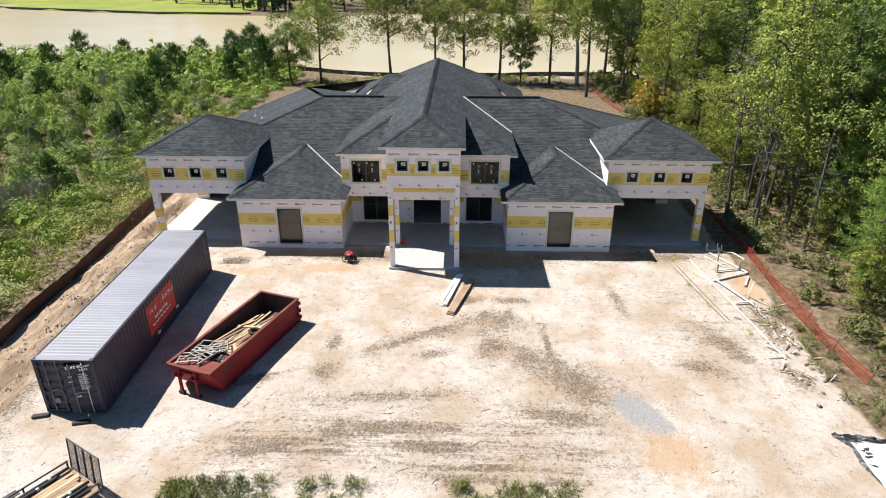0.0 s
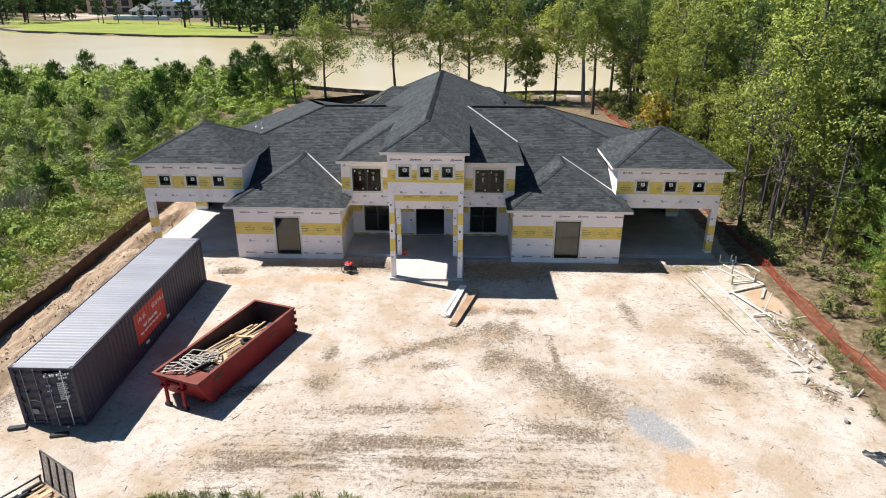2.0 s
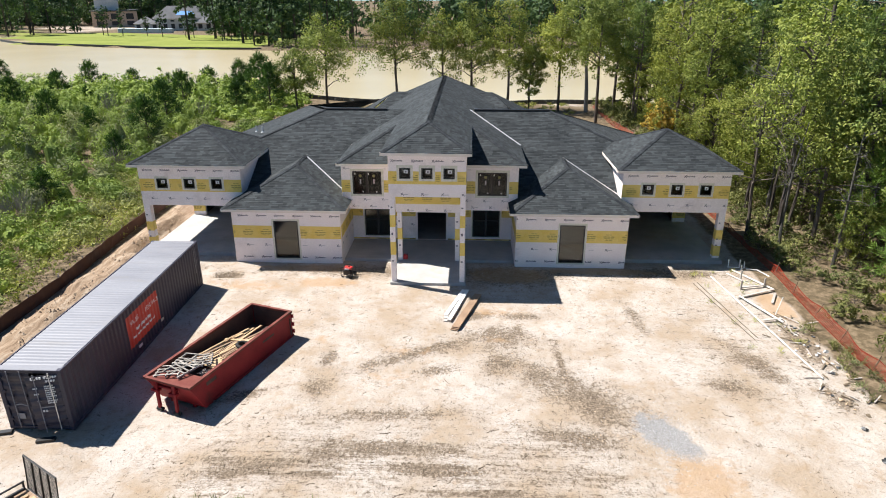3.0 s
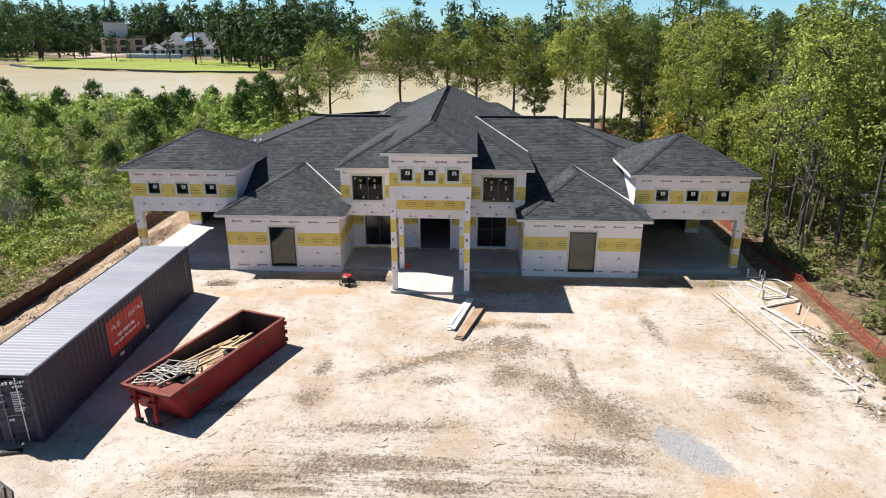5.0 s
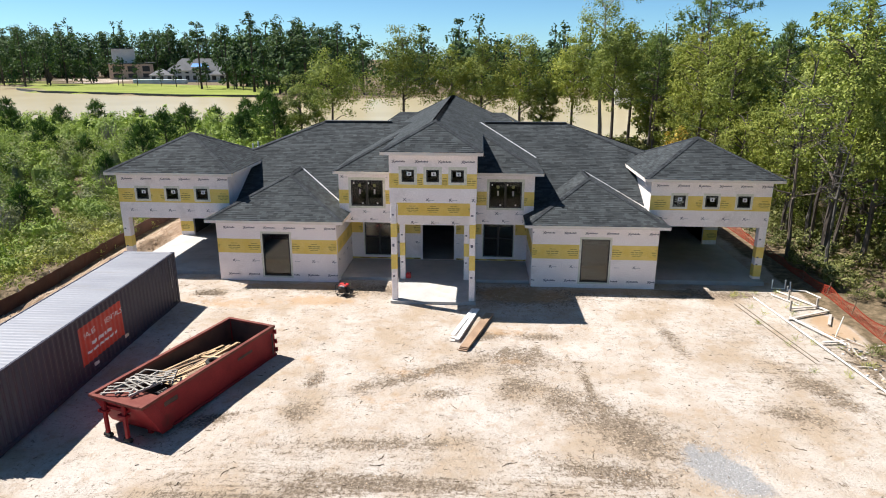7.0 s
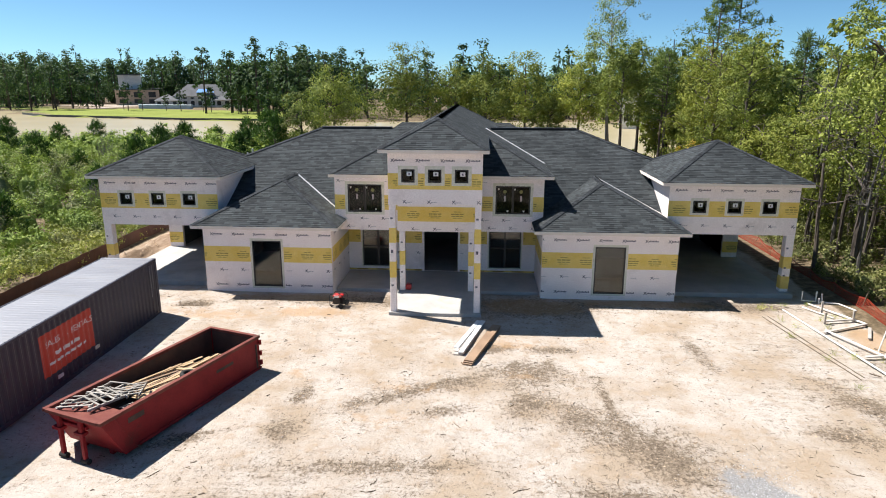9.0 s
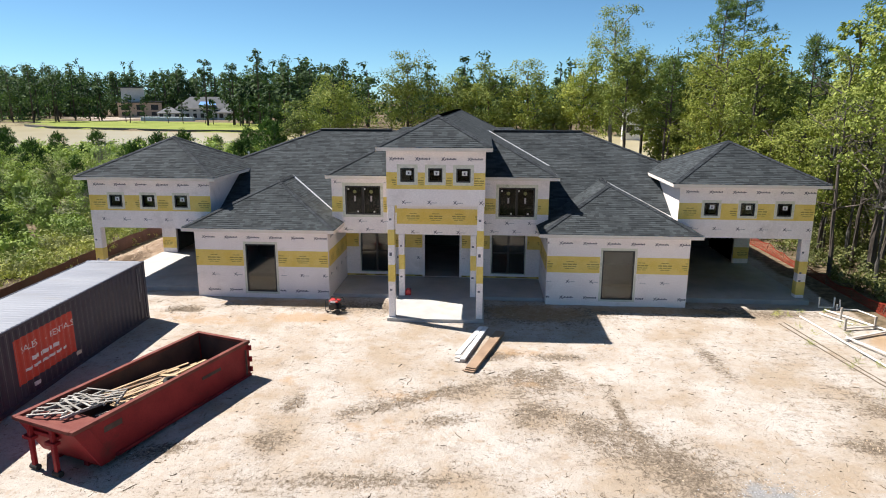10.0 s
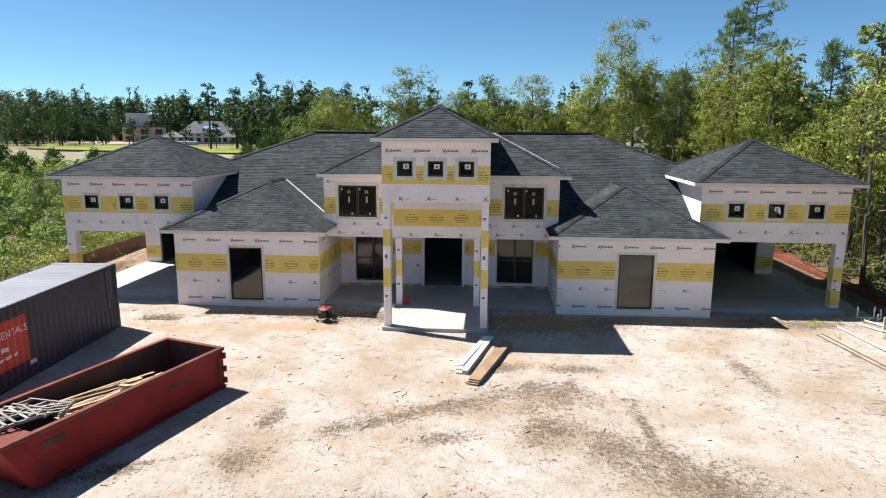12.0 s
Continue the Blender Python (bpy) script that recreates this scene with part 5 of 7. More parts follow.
    wall_part("hook_bar", (0.45, 0.08, 0.98), (W - 0.7, 0.18, 1.08), DUMP_RED)
    # rear door hinges and latch, rear rollers
    for z in (0.33, 0.68, 1.08):
        bm = bmesh.new()
        tube(bm, [(W + 0.06, L - 0.02, z), (W + 0.06, L - 0.02, z + 0.16)], 0.05, 10)
        part("hinge", bm, DUMP_RED, ob)
    bm = bmesh.new()
    tube(bm, [(W + 0.07, L - 0.25, 0.3), (W + 0.07, L - 0.25, 1.15)], 0.03, 8)
    part("latch_bar", bm, DUMP_IN, ob)
    for x in (0.3, W - 0.45):
        bm = bmesh.new()
        tube(bm, [(x, L - 0.25, 0.09), (x + 0.2, L - 0.25, 0.09)], 0.09, 12)
        part("roller", bm, RUBBER, ob, "dark steel roller")
    return ob


dumpster = roll_off_dumpster()
IN_BIN = dumpster.matrix_basis @ Matrix.Translation((0, 0, -0.13))


def plank(name, a, b, w, h, material, label, category, group="", m=None):
    """A loose board lying from a to b."""
    a, b = Vector(a), Vector(b)
    if m is not None:
        a, b = m @ a, m @ b
    d = b - a
    bm = bmesh.new()
    box(bm, (-w / 2, -d.length / 2, -h / 2), (w / 2, d.length / 2, h / 2), None, min(w, h) * 0.08)
    ob = part(name, bm, material, None)
    ob.matrix_basis = Matrix.Translation((a + b) / 2) @ d.to_track_quat("Y", "Z").to_matrix().to_4x4()
    return tagged(ob, label, category, group)


def bin_load():
    """Scrap in the dumpster: a heap of packing, pallets, boards, a plywood sheet and a tyre."""
    rng = random.Random(11)
    bm = bmesh.new()
    nx, ny = 9, 22
    grid = [[bm.verts.new((0.08 + 1.95 * i / nx, 1.0 + 5.3 * j / ny, 0.28 + 0.55 * math.sin(math.pi * min(1, (ny - j) / ny * 1.1)) * (0.75 + 0.25 * math.sin(math.pi * i / nx)) + rng.uniform(-0.06, 0.06) + 0.25 * max(0, 1 - j / 8))) for i in range(nx + 1)] for j in range(ny + 1)]
    for j in range(ny):
        for i in range(nx):
            bm.faces.new((grid[j][i], grid[j][i + 1], grid[j + 1][i + 1], grid[j + 1][i]))
    heap = part("scrap_heap", bm, DUMP_IN, None)
    heap.matrix_basis = IN_BIN
    tagged(heap, "dark heap of broken scrap filling the dumpster", "scrap", kind="stuff")
    for k, (x, y, z, turn, tilt, long) in enumerate(((0.55, 0.75, 1.50, 26, -5, 0.95), (0.95, 0.95, 1.54, -8, -3, 0.8), (0.75, 1.6, 1.47, 14, -9, 1.0), (1.15, 1.85, 1.40, 38, -8, 0.7))):
        pal = thing("wooden_pallet", "weathered grey slatted wooden pallet in the dumpster", "pallet", group="pallets in the dumpster")
        pal.matrix_basis = IN_BIN @ pose(x, y, z, tilt, rng.uniform(-6, 6), turn)
        for i in range(5):
            if rng.random() < 0.15:
                continue
            bm = bmesh.new()
            y0 = -0.5 + i * 0.24 + rng.uniform(-0.03, 0.03)
            box(bm, (-0.5 * long, y0, 0.03), (0.5 * long, y0 + 0.065, 0.052), pose(0, 0, 0, 0, 0, rng.uniform(-1.5, 1.5)), 0.003)
            part("slat", bm, BIN_WOOD, pal)
        for x0 in (-0.48 * long, -0.02, 0.44 * long):
            bm = bmesh.new()
            box(bm, (x0, -0.55, -0.04), (x0 + 0.045, 0.6, 0.03), None, 0.003)
            part("stringer", bm, BIN_WOOD, pal)
    for k in range(34):
        y0 = rng.uniform(1.5, 3.4)
        x0 = rng.uniform(0.35, 1.5)
        ln = rng.uniform(1.6, 3.2)
        a = radians(rng.uniform(-10, 16))
        z0 = rng.uniform(1.02, 1.3) - 0.05 * y0
        y1 = min(y0 + ln * math.cos(a), 5.9)
        x1 = min(max(x0 + ln * math.sin(a), 0.25), 1.85)
        plank("scrap_board", (x0, y0, z0), (x1, y1, z0 - rng.uniform(0.05, 0.3)), rng.choice((0.06, 0.09, 0.09, 0.14)), rng.choice((0.02, 0.04)), rng.choice((NEW_WOOD, BROWN_WOOD, NEW_WOOD, BROWN_WOOD)),
              "loose scrap board lying on the dumpster load", "board", "scrap boards", IN_BIN)
    plank("scrap_board", (0.4, 4.0, 1.05), (1.6, 4.15, 1.12), 0.14, 0.03, NEW_WOOD, "pale scrap board lying across the load", "board", "scrap boards", IN_BIN)
    for i in range(8):
        plank("scrap_board", (1.35 + i * 0.1, 1.25, 1.2), (1.3 + i * 0.11, 1.75, 1.1), 0.05, 0.02, GREY_WOOD, "short broken slat lying on the load", "board", "scrap slats", IN_BIN)
    ply = plank("plywood_sheet", (1.4, 1.9, 1.13), (1.55, 4.2, 0.98), 0.75, 0.018, NEW_WOOD, "tan plywood offcut lying on the scrap", "plywood")
    ply.matrix_basis = IN_BIN @ ply.matrix_basis
    bm = bmesh.new()
    n = 20
    tube(bm, [(0.24 * math.cos(2 * math.pi * k / n), 0.24 * math.sin(2 * math.pi * k / n), 0) for k in range(n + 1)], 0.075, 8)
    tyre = part("tyre", bm, RUBBER, None, smooth=True)
    tyre.matrix_basis = IN_BIN @ pose(1.55, 3.75, 1.14, -6, 8, 0)
    tagged(tyre, "old black rubber tyre lying on the scrap", "tyre")


bin_load()


def lumber_stacks():
    for k in range(3):
        for j in range(2):
            dx = (j - 0.5) * 0.19
            plank("white_board", (1.13 + dx, -6.7 + 0.22 * k * (1 - j), -0.055 + 0.045 * k), (1.96 + dx, -3.5 + 0.05 * k, -0.01 + 0.045 * k), 0.18, 0.04, WHITE_PAINT if k == 2 else GREY_WOOD, "long white-primed board stacked on the sand", "board", "white boards by the porch")
    for k in range(3):
        plank("timber_plank", (1.48 + 0.03 * k, -7.55 + 0.05 * k, -0.06 + 0.05 * k), (2.56 + 0.02 * k, -4.0 + 0.04 * k, -0.015 + 0.05 * k), 0.36, 0.047, BROWN_WOOD, "long brown timber plank stacked on the sand", "plank", "brown planks by the porch")


lumber_stacks()


def generator():
    ob = thing("generator", "portable generator with red tank and black tube frame", "generator", (-4.45, -1.75, on_ground(-4.45, -1.75) - 0.0), -12)
    bm = bmesh.new()
    box(bm, (-0.22, -0.17, 0.46), (0.22, 0.17, 0.56), None, 0.03)
    tank = part("fuel_tank", bm, RED_PLASTIC, ob, "bright red fuel tank")
    bm = bmesh.new()
    tube(bm, [(0.05, 0, 0.565), (0.05, 0, 0.60)], 0.045, 12)
    part("cap", bm, BLACKTRIM, tank)
    bm = bmesh.new()
    box(bm, (-0.12, -0.215, 0.46), (0.12, -0.203, 0.54))
    part("label", bm, WHITE_PAINT, tank)
    bm = bmesh.new()
    box(bm, (-0.22, -0.17, 0.12), (0.02, 0.17, 0.42), None, 0.03)
    part("engine", bm, BLACKTRIM, ob)
    bm = bmesh.new()
    tube(bm, [(0.02, 0, 0.26), (0.26, 0, 0.26)], 0.14, 14)
    part("alternator", bm, RUBBER, ob)
    bm = bmesh.new()
    box(bm, (-0.2, -0.22, 0.2), (0.16, -0.18, 0.4), None, 0.01)
    part("control_panel", bm, BLACKTRIM, ob)
    for y in (-0.24, 0.24):
        bm = bmesh.new()
        tube(bm, [(-0.32, y, 0.08), (-0.32, y, 0.52), (-0.26, y, 0.60), (0.26, y, 0.60), (0.32, y, 0.52), (0.32, y, 0.08), (-0.32, y, 0.08)], 0.016, 8)
        part("frame_hoop", bm, BLACKTRIM, ob)
    for x in (-0.32, 0.32):
        bm = bmesh.new()
        tube(bm, [(x, -0.24, 0.08), (x, 0.24, 0.08)], 0.016, 8)
        part("frame_bar", bm, BLACKTRIM, ob)
    for y in (-0.3, 0.3):
        bm = bmesh.new()
        tube(bm, [(0.24, y - 0.035, 0.11), (0.24, y + 0.035, 0.11)], 0.115, 16)
        part("wheel", bm, RUBBER, ob)
    bm = bmesh.new()
    tube(bm, [(0.32, -0.14, 0.3), (0.62, -0.13, 0.22), (0.7, 0.0, 0.2), (0.62, 0.13, 0.22), (0.32, 0.14, 0.3)], 0.014, 8)
    part("handle", bm, BLACKTRIM, ob)
    for x in (-0.26, 0.2):
        bm = bmesh.new()
        box(bm, (x - 0.03, -0.2, 0.0), (x + 0.03, -0.14, 0.07))
        part("foot", bm, RUBBER, ob)


generator()


def fuel_can():
    ob = thing("fuel_can", "small red plastic fuel can on the porch slab", "fuel can", (-1.55, 0.62, 0.104))
    bm = bmesh.new()
    box(bm, (-0.13, -0.09, 0.0), (0.13, 0.09, 0.26), None, 0.03)
    part("body", bm, RED_PLASTIC, ob)
    bm = bmesh.new()
    tube(bm, [(-0.08, 0, 0.25), (-0.06, 0, 0.32), (0.04, 0, 0.32), (0.06, 0, 0.25)], 0.018, 8)
    part("handle", bm, RED_PLASTIC, ob)
    bm = bmesh.new()
    tube(bm, [(0.09, 0, 0.25), (0.12, 0, 0.33)], 0.025, 8)
    part("spout", bm, BLACKTRIM, ob)


fuel_can()


def utility_trailer():
    ob = thing("utility_trailer", "black utility trailer loaded with pipes and lumber, ramp raised", "trailer", (-10.62, -19.1, -0.42), -30.7)
    W, L = 1.85, 4.6
    for x in (-W / 2, W / 2):
        bm = bmesh.new()
        beam(bm, (x, 0, 0.5), (x, -L, 0.5), 0.06, 0.1, 0.006)
        part("side_rail", bm, BLACKTRIM, ob)
        bm = bmesh.new()
        beam(bm, (x, 0, 0.82), (x, -L, 0.82), 0.05, 0.05, 0.006)
        part("top_rail", bm, BLACKTRIM, ob)
        for y in (-0.05, -1.5, -3.0, -L + 0.05):
            bm = bmesh.new()
            beam(bm, (x, y, 0.5), (x, y, 0.82), 0.05, 0.05)
            part("stake", bm, BLACKTRIM, ob)
        for y in (-2.0, -2.75):
            bm = bmesh.new()
            s = 1 if x > 0 else -1
            tube(bm, [(x + s * 0.06, y, 0.33), (x + s * 0.26, y, 0.33)], 0.33, 20)
            w = part("wheel", bm, RUBBER, ob)
            bm = bmesh.new()
            tube(bm, [(x + s * 0.262, y, 0.33), (x + s * 0.275, y, 0.33)], 0.17, 14)
            part("rim", bm, VALLEY, w, "grey steel rim")
        bm = bmesh.new()
        box(bm, (min(x, x + 0.3 * (1 if x > 0 else -1)), -3.15, 0.68), (max(x, x + 0.3 * (1 if x > 0 else -1)), -1.6, 0.71), None, 0.01)
        part("mudguard", bm, BLACKTRIM, ob)
    for i in range(9):
        bm = bmesh.new()
        box(bm, (-W / 2 + 0.03 + i * 0.2, -L, 0.51), (-W / 2 + 0.03 + i * 0.2 + 0.185, 0, 0.545))
        part("deck_board", bm, BROWN_WOOD, ob)
    bm = bmesh.new()
    beam(bm, (0, -L, 0.48), (0, -L - 1.2, 0.48), 0.08, 0.1)
    part("tongue", bm, BLACKTRIM, ob)
    gate_h = 1.18
    bm = bmesh.new()
    tube(bm, [(-W / 2, 0.06, 0.5), (-W / 2, 0.16, 0.5 + gate_h), (W / 2, 0.16, 0.5 + gate_h), (W / 2, 0.06, 0.5), (-W / 2, 0.06, 0.5)], 0.03, 6)
    gate = part("ramp_gate", bm, BLACKTRIM, ob, "raised black mesh ramp gate")
    for x in (-W / 4, 0, W / 4):
        bm = bmesh.new()
        beam(bm, (x, 0.06, 0.5), (x, 0.16, 0.5 + gate_h), 0.05, 0.05)
        part("upright", bm, BLACKTRIM, gate)
    bm = bmesh.new()
    for i in range(38):
        x = -W / 2 + 0.05 * i
        beam(bm, (x, 0.062, 0.5), (x, 0.162, 0.5 + gate_h), 0.012, 0.006)
    for j in range(24):
        f = j / 24
        beam(bm, (-W / 2, 0.062 + 0.1 * f, 0.5 + gate_h * f), (W / 2, 0.062 + 0.1 * f, 0.5 + gate_h * f), 0.006, 0.012)
    part("mesh_infill", bm, BLACKTRIM, gate, kind="stuff")
    rng = random.Random(5)
    m = ob.matrix_basis
    for k in range(10):
        x = (-0.84, -0.7, -0.58, -0.74, -0.62, 0.38, 0.52, 0.66, 0.45, 0.6)[k]
        z = 0.545 + 0.055 + (0.1 if k in (3, 4, 8, 9) else 0.0) + 0.0
        bm = bmesh.new()
        d = rng.uniform(0, 0.5)
        tube(bm, [(x, -0.1 - d, z), (x + rng.uniform(-0.03, 0.03), -L + 0.1, z)], 0.055, 10)
        p = part("black_pipe", bm, BLACK_PIPE, None, smooth=False)
        p.matrix_basis = m
        tagged(p, "long black pipe with white label strapped on a trailer", "pipe", "pipes on the trailer")
        for y in (-0.7 - d, -1.9):
            bm = bmesh.new()
            tube(bm, [(x, y, z), (x, y - 0.09, z)], 0.057, 10)
            part("label_band", bm, WHITE_PAINT, p, "white label band")
    for k in range(12):
        x = -0.46 + (k % 6) * 0.14
        z = 0.545 + 0.03 + 0.05 * (k // 6)
        q = plank("lumber_board", (x, -0.08 - rng.uniform(0, 0.35), z), (x + rng.uniform(-0.02, 0.02), -L + 0.2, z), 0.125, 0.045, rng.choice((NEW_WOOD, NEW_WOOD, BROWN_WOOD)), "long pale lumber board on the trailer", "board", "lumber on the trailer")
        q.matrix_basis = m @ q.matrix_basis


utility_trailer()


def pipe(points, r, label, group="white pipes on the ground"):
    bm = bmesh.new()
    tube(bm, points, r * 0.68, 10)
    ob = part("plastic_pipe", bm, PVC, None, smooth=False)
    return tagged(ob, label, "pipe", group)


def side_clutter():
    g = on_ground
    pipe([(15.3, -1.0, g(15.3, -1) + 0.06), (16.45, -10.9, g(16.4, -10.9) + 0.06)], 0.05, "long white plastic pipe lying on the sand")
    pipe([(16.7, 0.35, 0.52), (16.7, 0.33, 0.08), (17.3, 0.27, 0.08), (17.3, 0.27, 0.55)], 0.055, "U-shaped white plastic pipe assembly standing up")
    pipe([(17.55, 0.3, 0.45), (17.55, 0.2, 0.12), (17.3, 0.0, 0.09), (17.3, 0.0, 0.32)], 0.05, "curved white plastic trap lying on sand")
    pipe([(16.75, -0.1, 0.09), (18.0, -2.55, 0.06)], 0.06, "white plastic pipe lying on the sand")
    pipe([(17.6, 0.05, 0.1), (18.15, -0.1, 0.1), (18.5, -0.9, 0.06)], 0.05, "bent white plastic pipe lying on sand")
    pipe([(16.3, -0.6, 0.09), (17.0, -1.9, 0.06)], 0.04, "short white plastic pipe on the sand")
    pipe([(15.9, -3.5, 0.08), (16.9, -6.25, 0.04)], 0.06, "white plastic pipe lying by the debris")
    pipe([(16.9, -5.4, 0.0), (17.2, -5.2, 0.85)], 0.035, "white plastic riser pipe standing upright", "white risers")
    for a, b in (((18.0, -2.6, 0.08), (15.8, -3.6, 0.03)), ((17.0, -5.9, 0.05), (16.1, -6.0, 0.02)), ((17.9, -3.0, 0.05), (17.3, -4.1, 0.0))):
        plank("timber_plank", a, b, 0.12, 0.05, GREY_WOOD, "weathered board lying on the sand", "plank", "boards by the fence")
    for k, (x, y, turn) in enumerate(((16.6, -1.5, 15),)):
        ob = thing("saw_stand", "low grey wooden stand of nailed boards", "stand", (x, y, g(x, y)), turn)
        for i, (a, b) in enumerate((((-0.5, -0.9, 0.0), (-0.5, -0.9, 0.5)), ((0.9, -0.9, 0.0), (0.9, -0.9, 0.5)), ((0.2, 0.1, 0.0), (0.2, 0.1, 0.6)), ((-0.55, -0.9, 0.1), (0.95, -0.9, 0.1)))):
            bm = bmesh.new()
            beam(bm, a, b, 0.09, 0.05)
            part("leg" if i < 3 else "rail", bm, GREY_WOOD, ob)
    for a, b in (((14.1, -1.8), (15.0, -7.8)), ((14.35, -1.7), (15.2, -7.6))):
        bm = bmesh.new()
        tube(bm, [(a[0] + (b[0] - a[0]) * f, a[1] + (b[1] - a[1]) * f, g(a[0] + (b[0] - a[0]) * f, a[1] + (b[1] - a[1]) * f) + 0.02) for f in (0, 0.2, 0.4, 0.6, 0.8, 1)], 0.018, 6)
        tagged(part("steel_bar", bm, TWIG, None), "thin rusty steel bar lying on the sand", "rebar", "steel bars on the ground")
    # debris heap: chunks of rubble and torn sheet
    rng = random.Random(21)
    for k in range(95):
        x, y = rng.gauss(17.0, 0.5), rng.uniform(-10.6, -6.2)
        if k > 70:
            x, y = rng.gauss(16.5, 0.4), rng.gauss(-12.3, 0.55)
        s = rng.uniform(0.04, 0.12)
        bm = bmesh.new()
        bmesh.ops.create_icosphere(bm, subdivisions=1, radius=s)
        for v in bm.verts:
            v.co *= rng.uniform(0.45, 1.35)
            v.co.z *= 0.55
        ob = part("rubble_chunk", bm, rng.choice((GRAVEL, TWIG, TWIG, PLASTIC_DARK, BIN_WOOD, TWIG, TWIG, CLOD)), None)
        ob.matrix_basis = pose(x, y, g(x, y) + s * 0.2, 0, 0, rng.uniform(0, 360))
        tagged(ob, "broken chunk of rubble on the debris strip", "rubble", "rubble by the fence")
    for k in range(44):
        x, y = rng.gauss(17.0, 0.55), rng.uniform(-12.8, -5.6)
        a = rng.uniform(0, math.pi)
        ln = rng.uniform(0.2, 0.7)
        plank("broken_stick", (x, y, g(x, y) + 0.05), (x + ln * math.cos(a), y + ln * math.sin(a), g(x, y) + rng.uniform(0.03, 0.14)), 0.05, 0.03, rng.choice((GREY_WOOD, TWIG)), "broken grey stick in the debris strip", "stick", "sticks by the fence")
    # sheeting at the front corner
    bm = bmesh.new()
    n = 12
    rows = [[bm.verts.new((16.45 + 3.6 * i / n - 0.1 * j / n, -16.25 - 3.2 * j / n - 0.25 * i / n, -0.13 + 0.03 * math.sin(i * 1.9 + j) + 0.03 * rng.random())) for i in range(n + 1)] for j in range(n + 1)]
    for j in range(n):
        for i in range(n):
            bm.faces.new((rows[j][i], rows[j][i + 1], rows[j + 1][i + 1], rows[j + 1][i]))
    tagged(part("plastic_sheet", bm, PLASTIC_WHITE, None, smooth=True), "white plastic sheeting spread on the ground", "sheeting")
    for pts, wide in (([(16.0, -15.75), (16.4, -16.45), (16.27, -17.25), (16.45, -18.15), (16.65, -19.55)], 0.7), ([(16.15, -15.8), (17.25, -16.1), (18.45, -16.4), (19.85, -16.8)], 0.26)):
        bm = bmesh.new()
        path = []
        for (x0, y0), (x1, y1) in zip(pts, pts[1:]):
            path += [(x0 + (x1 - x0) * k / 9, y0 + (y1 - y0) * k / 9) for k in range(9)]
        dx, dy = pts[-1][0] - pts[0][0], pts[-1][1] - pts[0][1]
        ln = math.hypot(dx, dy)
        rows = []
        for k, (x, y) in enumerate(path):
            w = wide * min(1, 0.25 + k / 9) * rng.uniform(0.8, 1.15)
            rows.append([bm.verts.new((x - dy / ln * w * (i / 6) + rng.uniform(-0.04, 0.04), y + dx / ln * w * (i / 6), g(x, y) + 0.02 + rng.uniform(0, 0.16) * math.sin(math.pi * (i + 0.4) / 6.8))) for i in range(7)])
        for r0, r1 in zip(rows, rows[1:]):
            for i in range(6):
                bm.faces.new((r0[i], r0[i + 1], r1[i + 1], r1[i]))
        tagged(part("crumpled_sheet", bm, PLASTIC_DARK, None), "crumpled dark plastic edge along the white sheeting", "sheeting")
    # blocks under the container's doors
    for x, y in ((-14.7, -15.6), (-12.9, -15.95)):
        plank("timber_block", (x, y, g(x, y) + 0.05), (x + 0.6, y + 0.15, g(x, y) + 0.06), 0.2, 0.1, BLACKTRIM, "dark timber block by the container", "block", "blocks by the container")


side_clutter()


# ---- fences ----
def silt_fence():
    ob = thing("silt_fence", "brown fabric silt fence on wooden stakes along the bank", "fence")
    pts = [(-18.4, -16.5), (-18.9, -12), (-19.15, -9), (-19.1, -5), (-19.4, 0), (-19.75, 5), (-19.9, 10), (-19.9, 15), (-19.7, 22), (-19.4, 30)]
    path = []
    for (x0, y0), (x1, y1) in zip(pts, pts[1:]):
        n = max(1, int(math.dist((x0, y0), (x1, y1)) / 0.5))
        path += [(x0 + (x1 - x0) * k / n, y0 + (y1 - y0) * k / n) for k in range(n)]
    rng = random.Random(3)
    bm = bmesh.new()
    prev = None
    for x, y in path:
        w = rng.uniform(-0.03, 0.03)
        z = on_ground(x, y)
        ring = [bm.verts.new(p) for p in ((x - 0.006 + w, y, z - 0.1), (x - 0.006 - w + 0.05, y, z + 0.72 + w), (x + 0.006 - w + 0.05, y, z + 0.72 + w), (x + 0.006 + w, y, z - 0.1))]
        if prev:
            for k in range(4):
                bm.faces.new((prev[k], prev[(k + 1) % 4], ring[(k + 1) % 4], ring[k]))
        prev = ring
    part("fabric", bm, SILT, ob, "rust-brown woven fabric")
    for x, y in path[::5]:
        bm = bmesh.new()
        z = on_ground(x, y)
        beam(bm, (x - 0.04, y, z - 0.1), (x - 0.03, y, z + 0.85), 0.035, 0.035)
        part("stake", bm, GREY_WOOD, ob)


silt_fence()


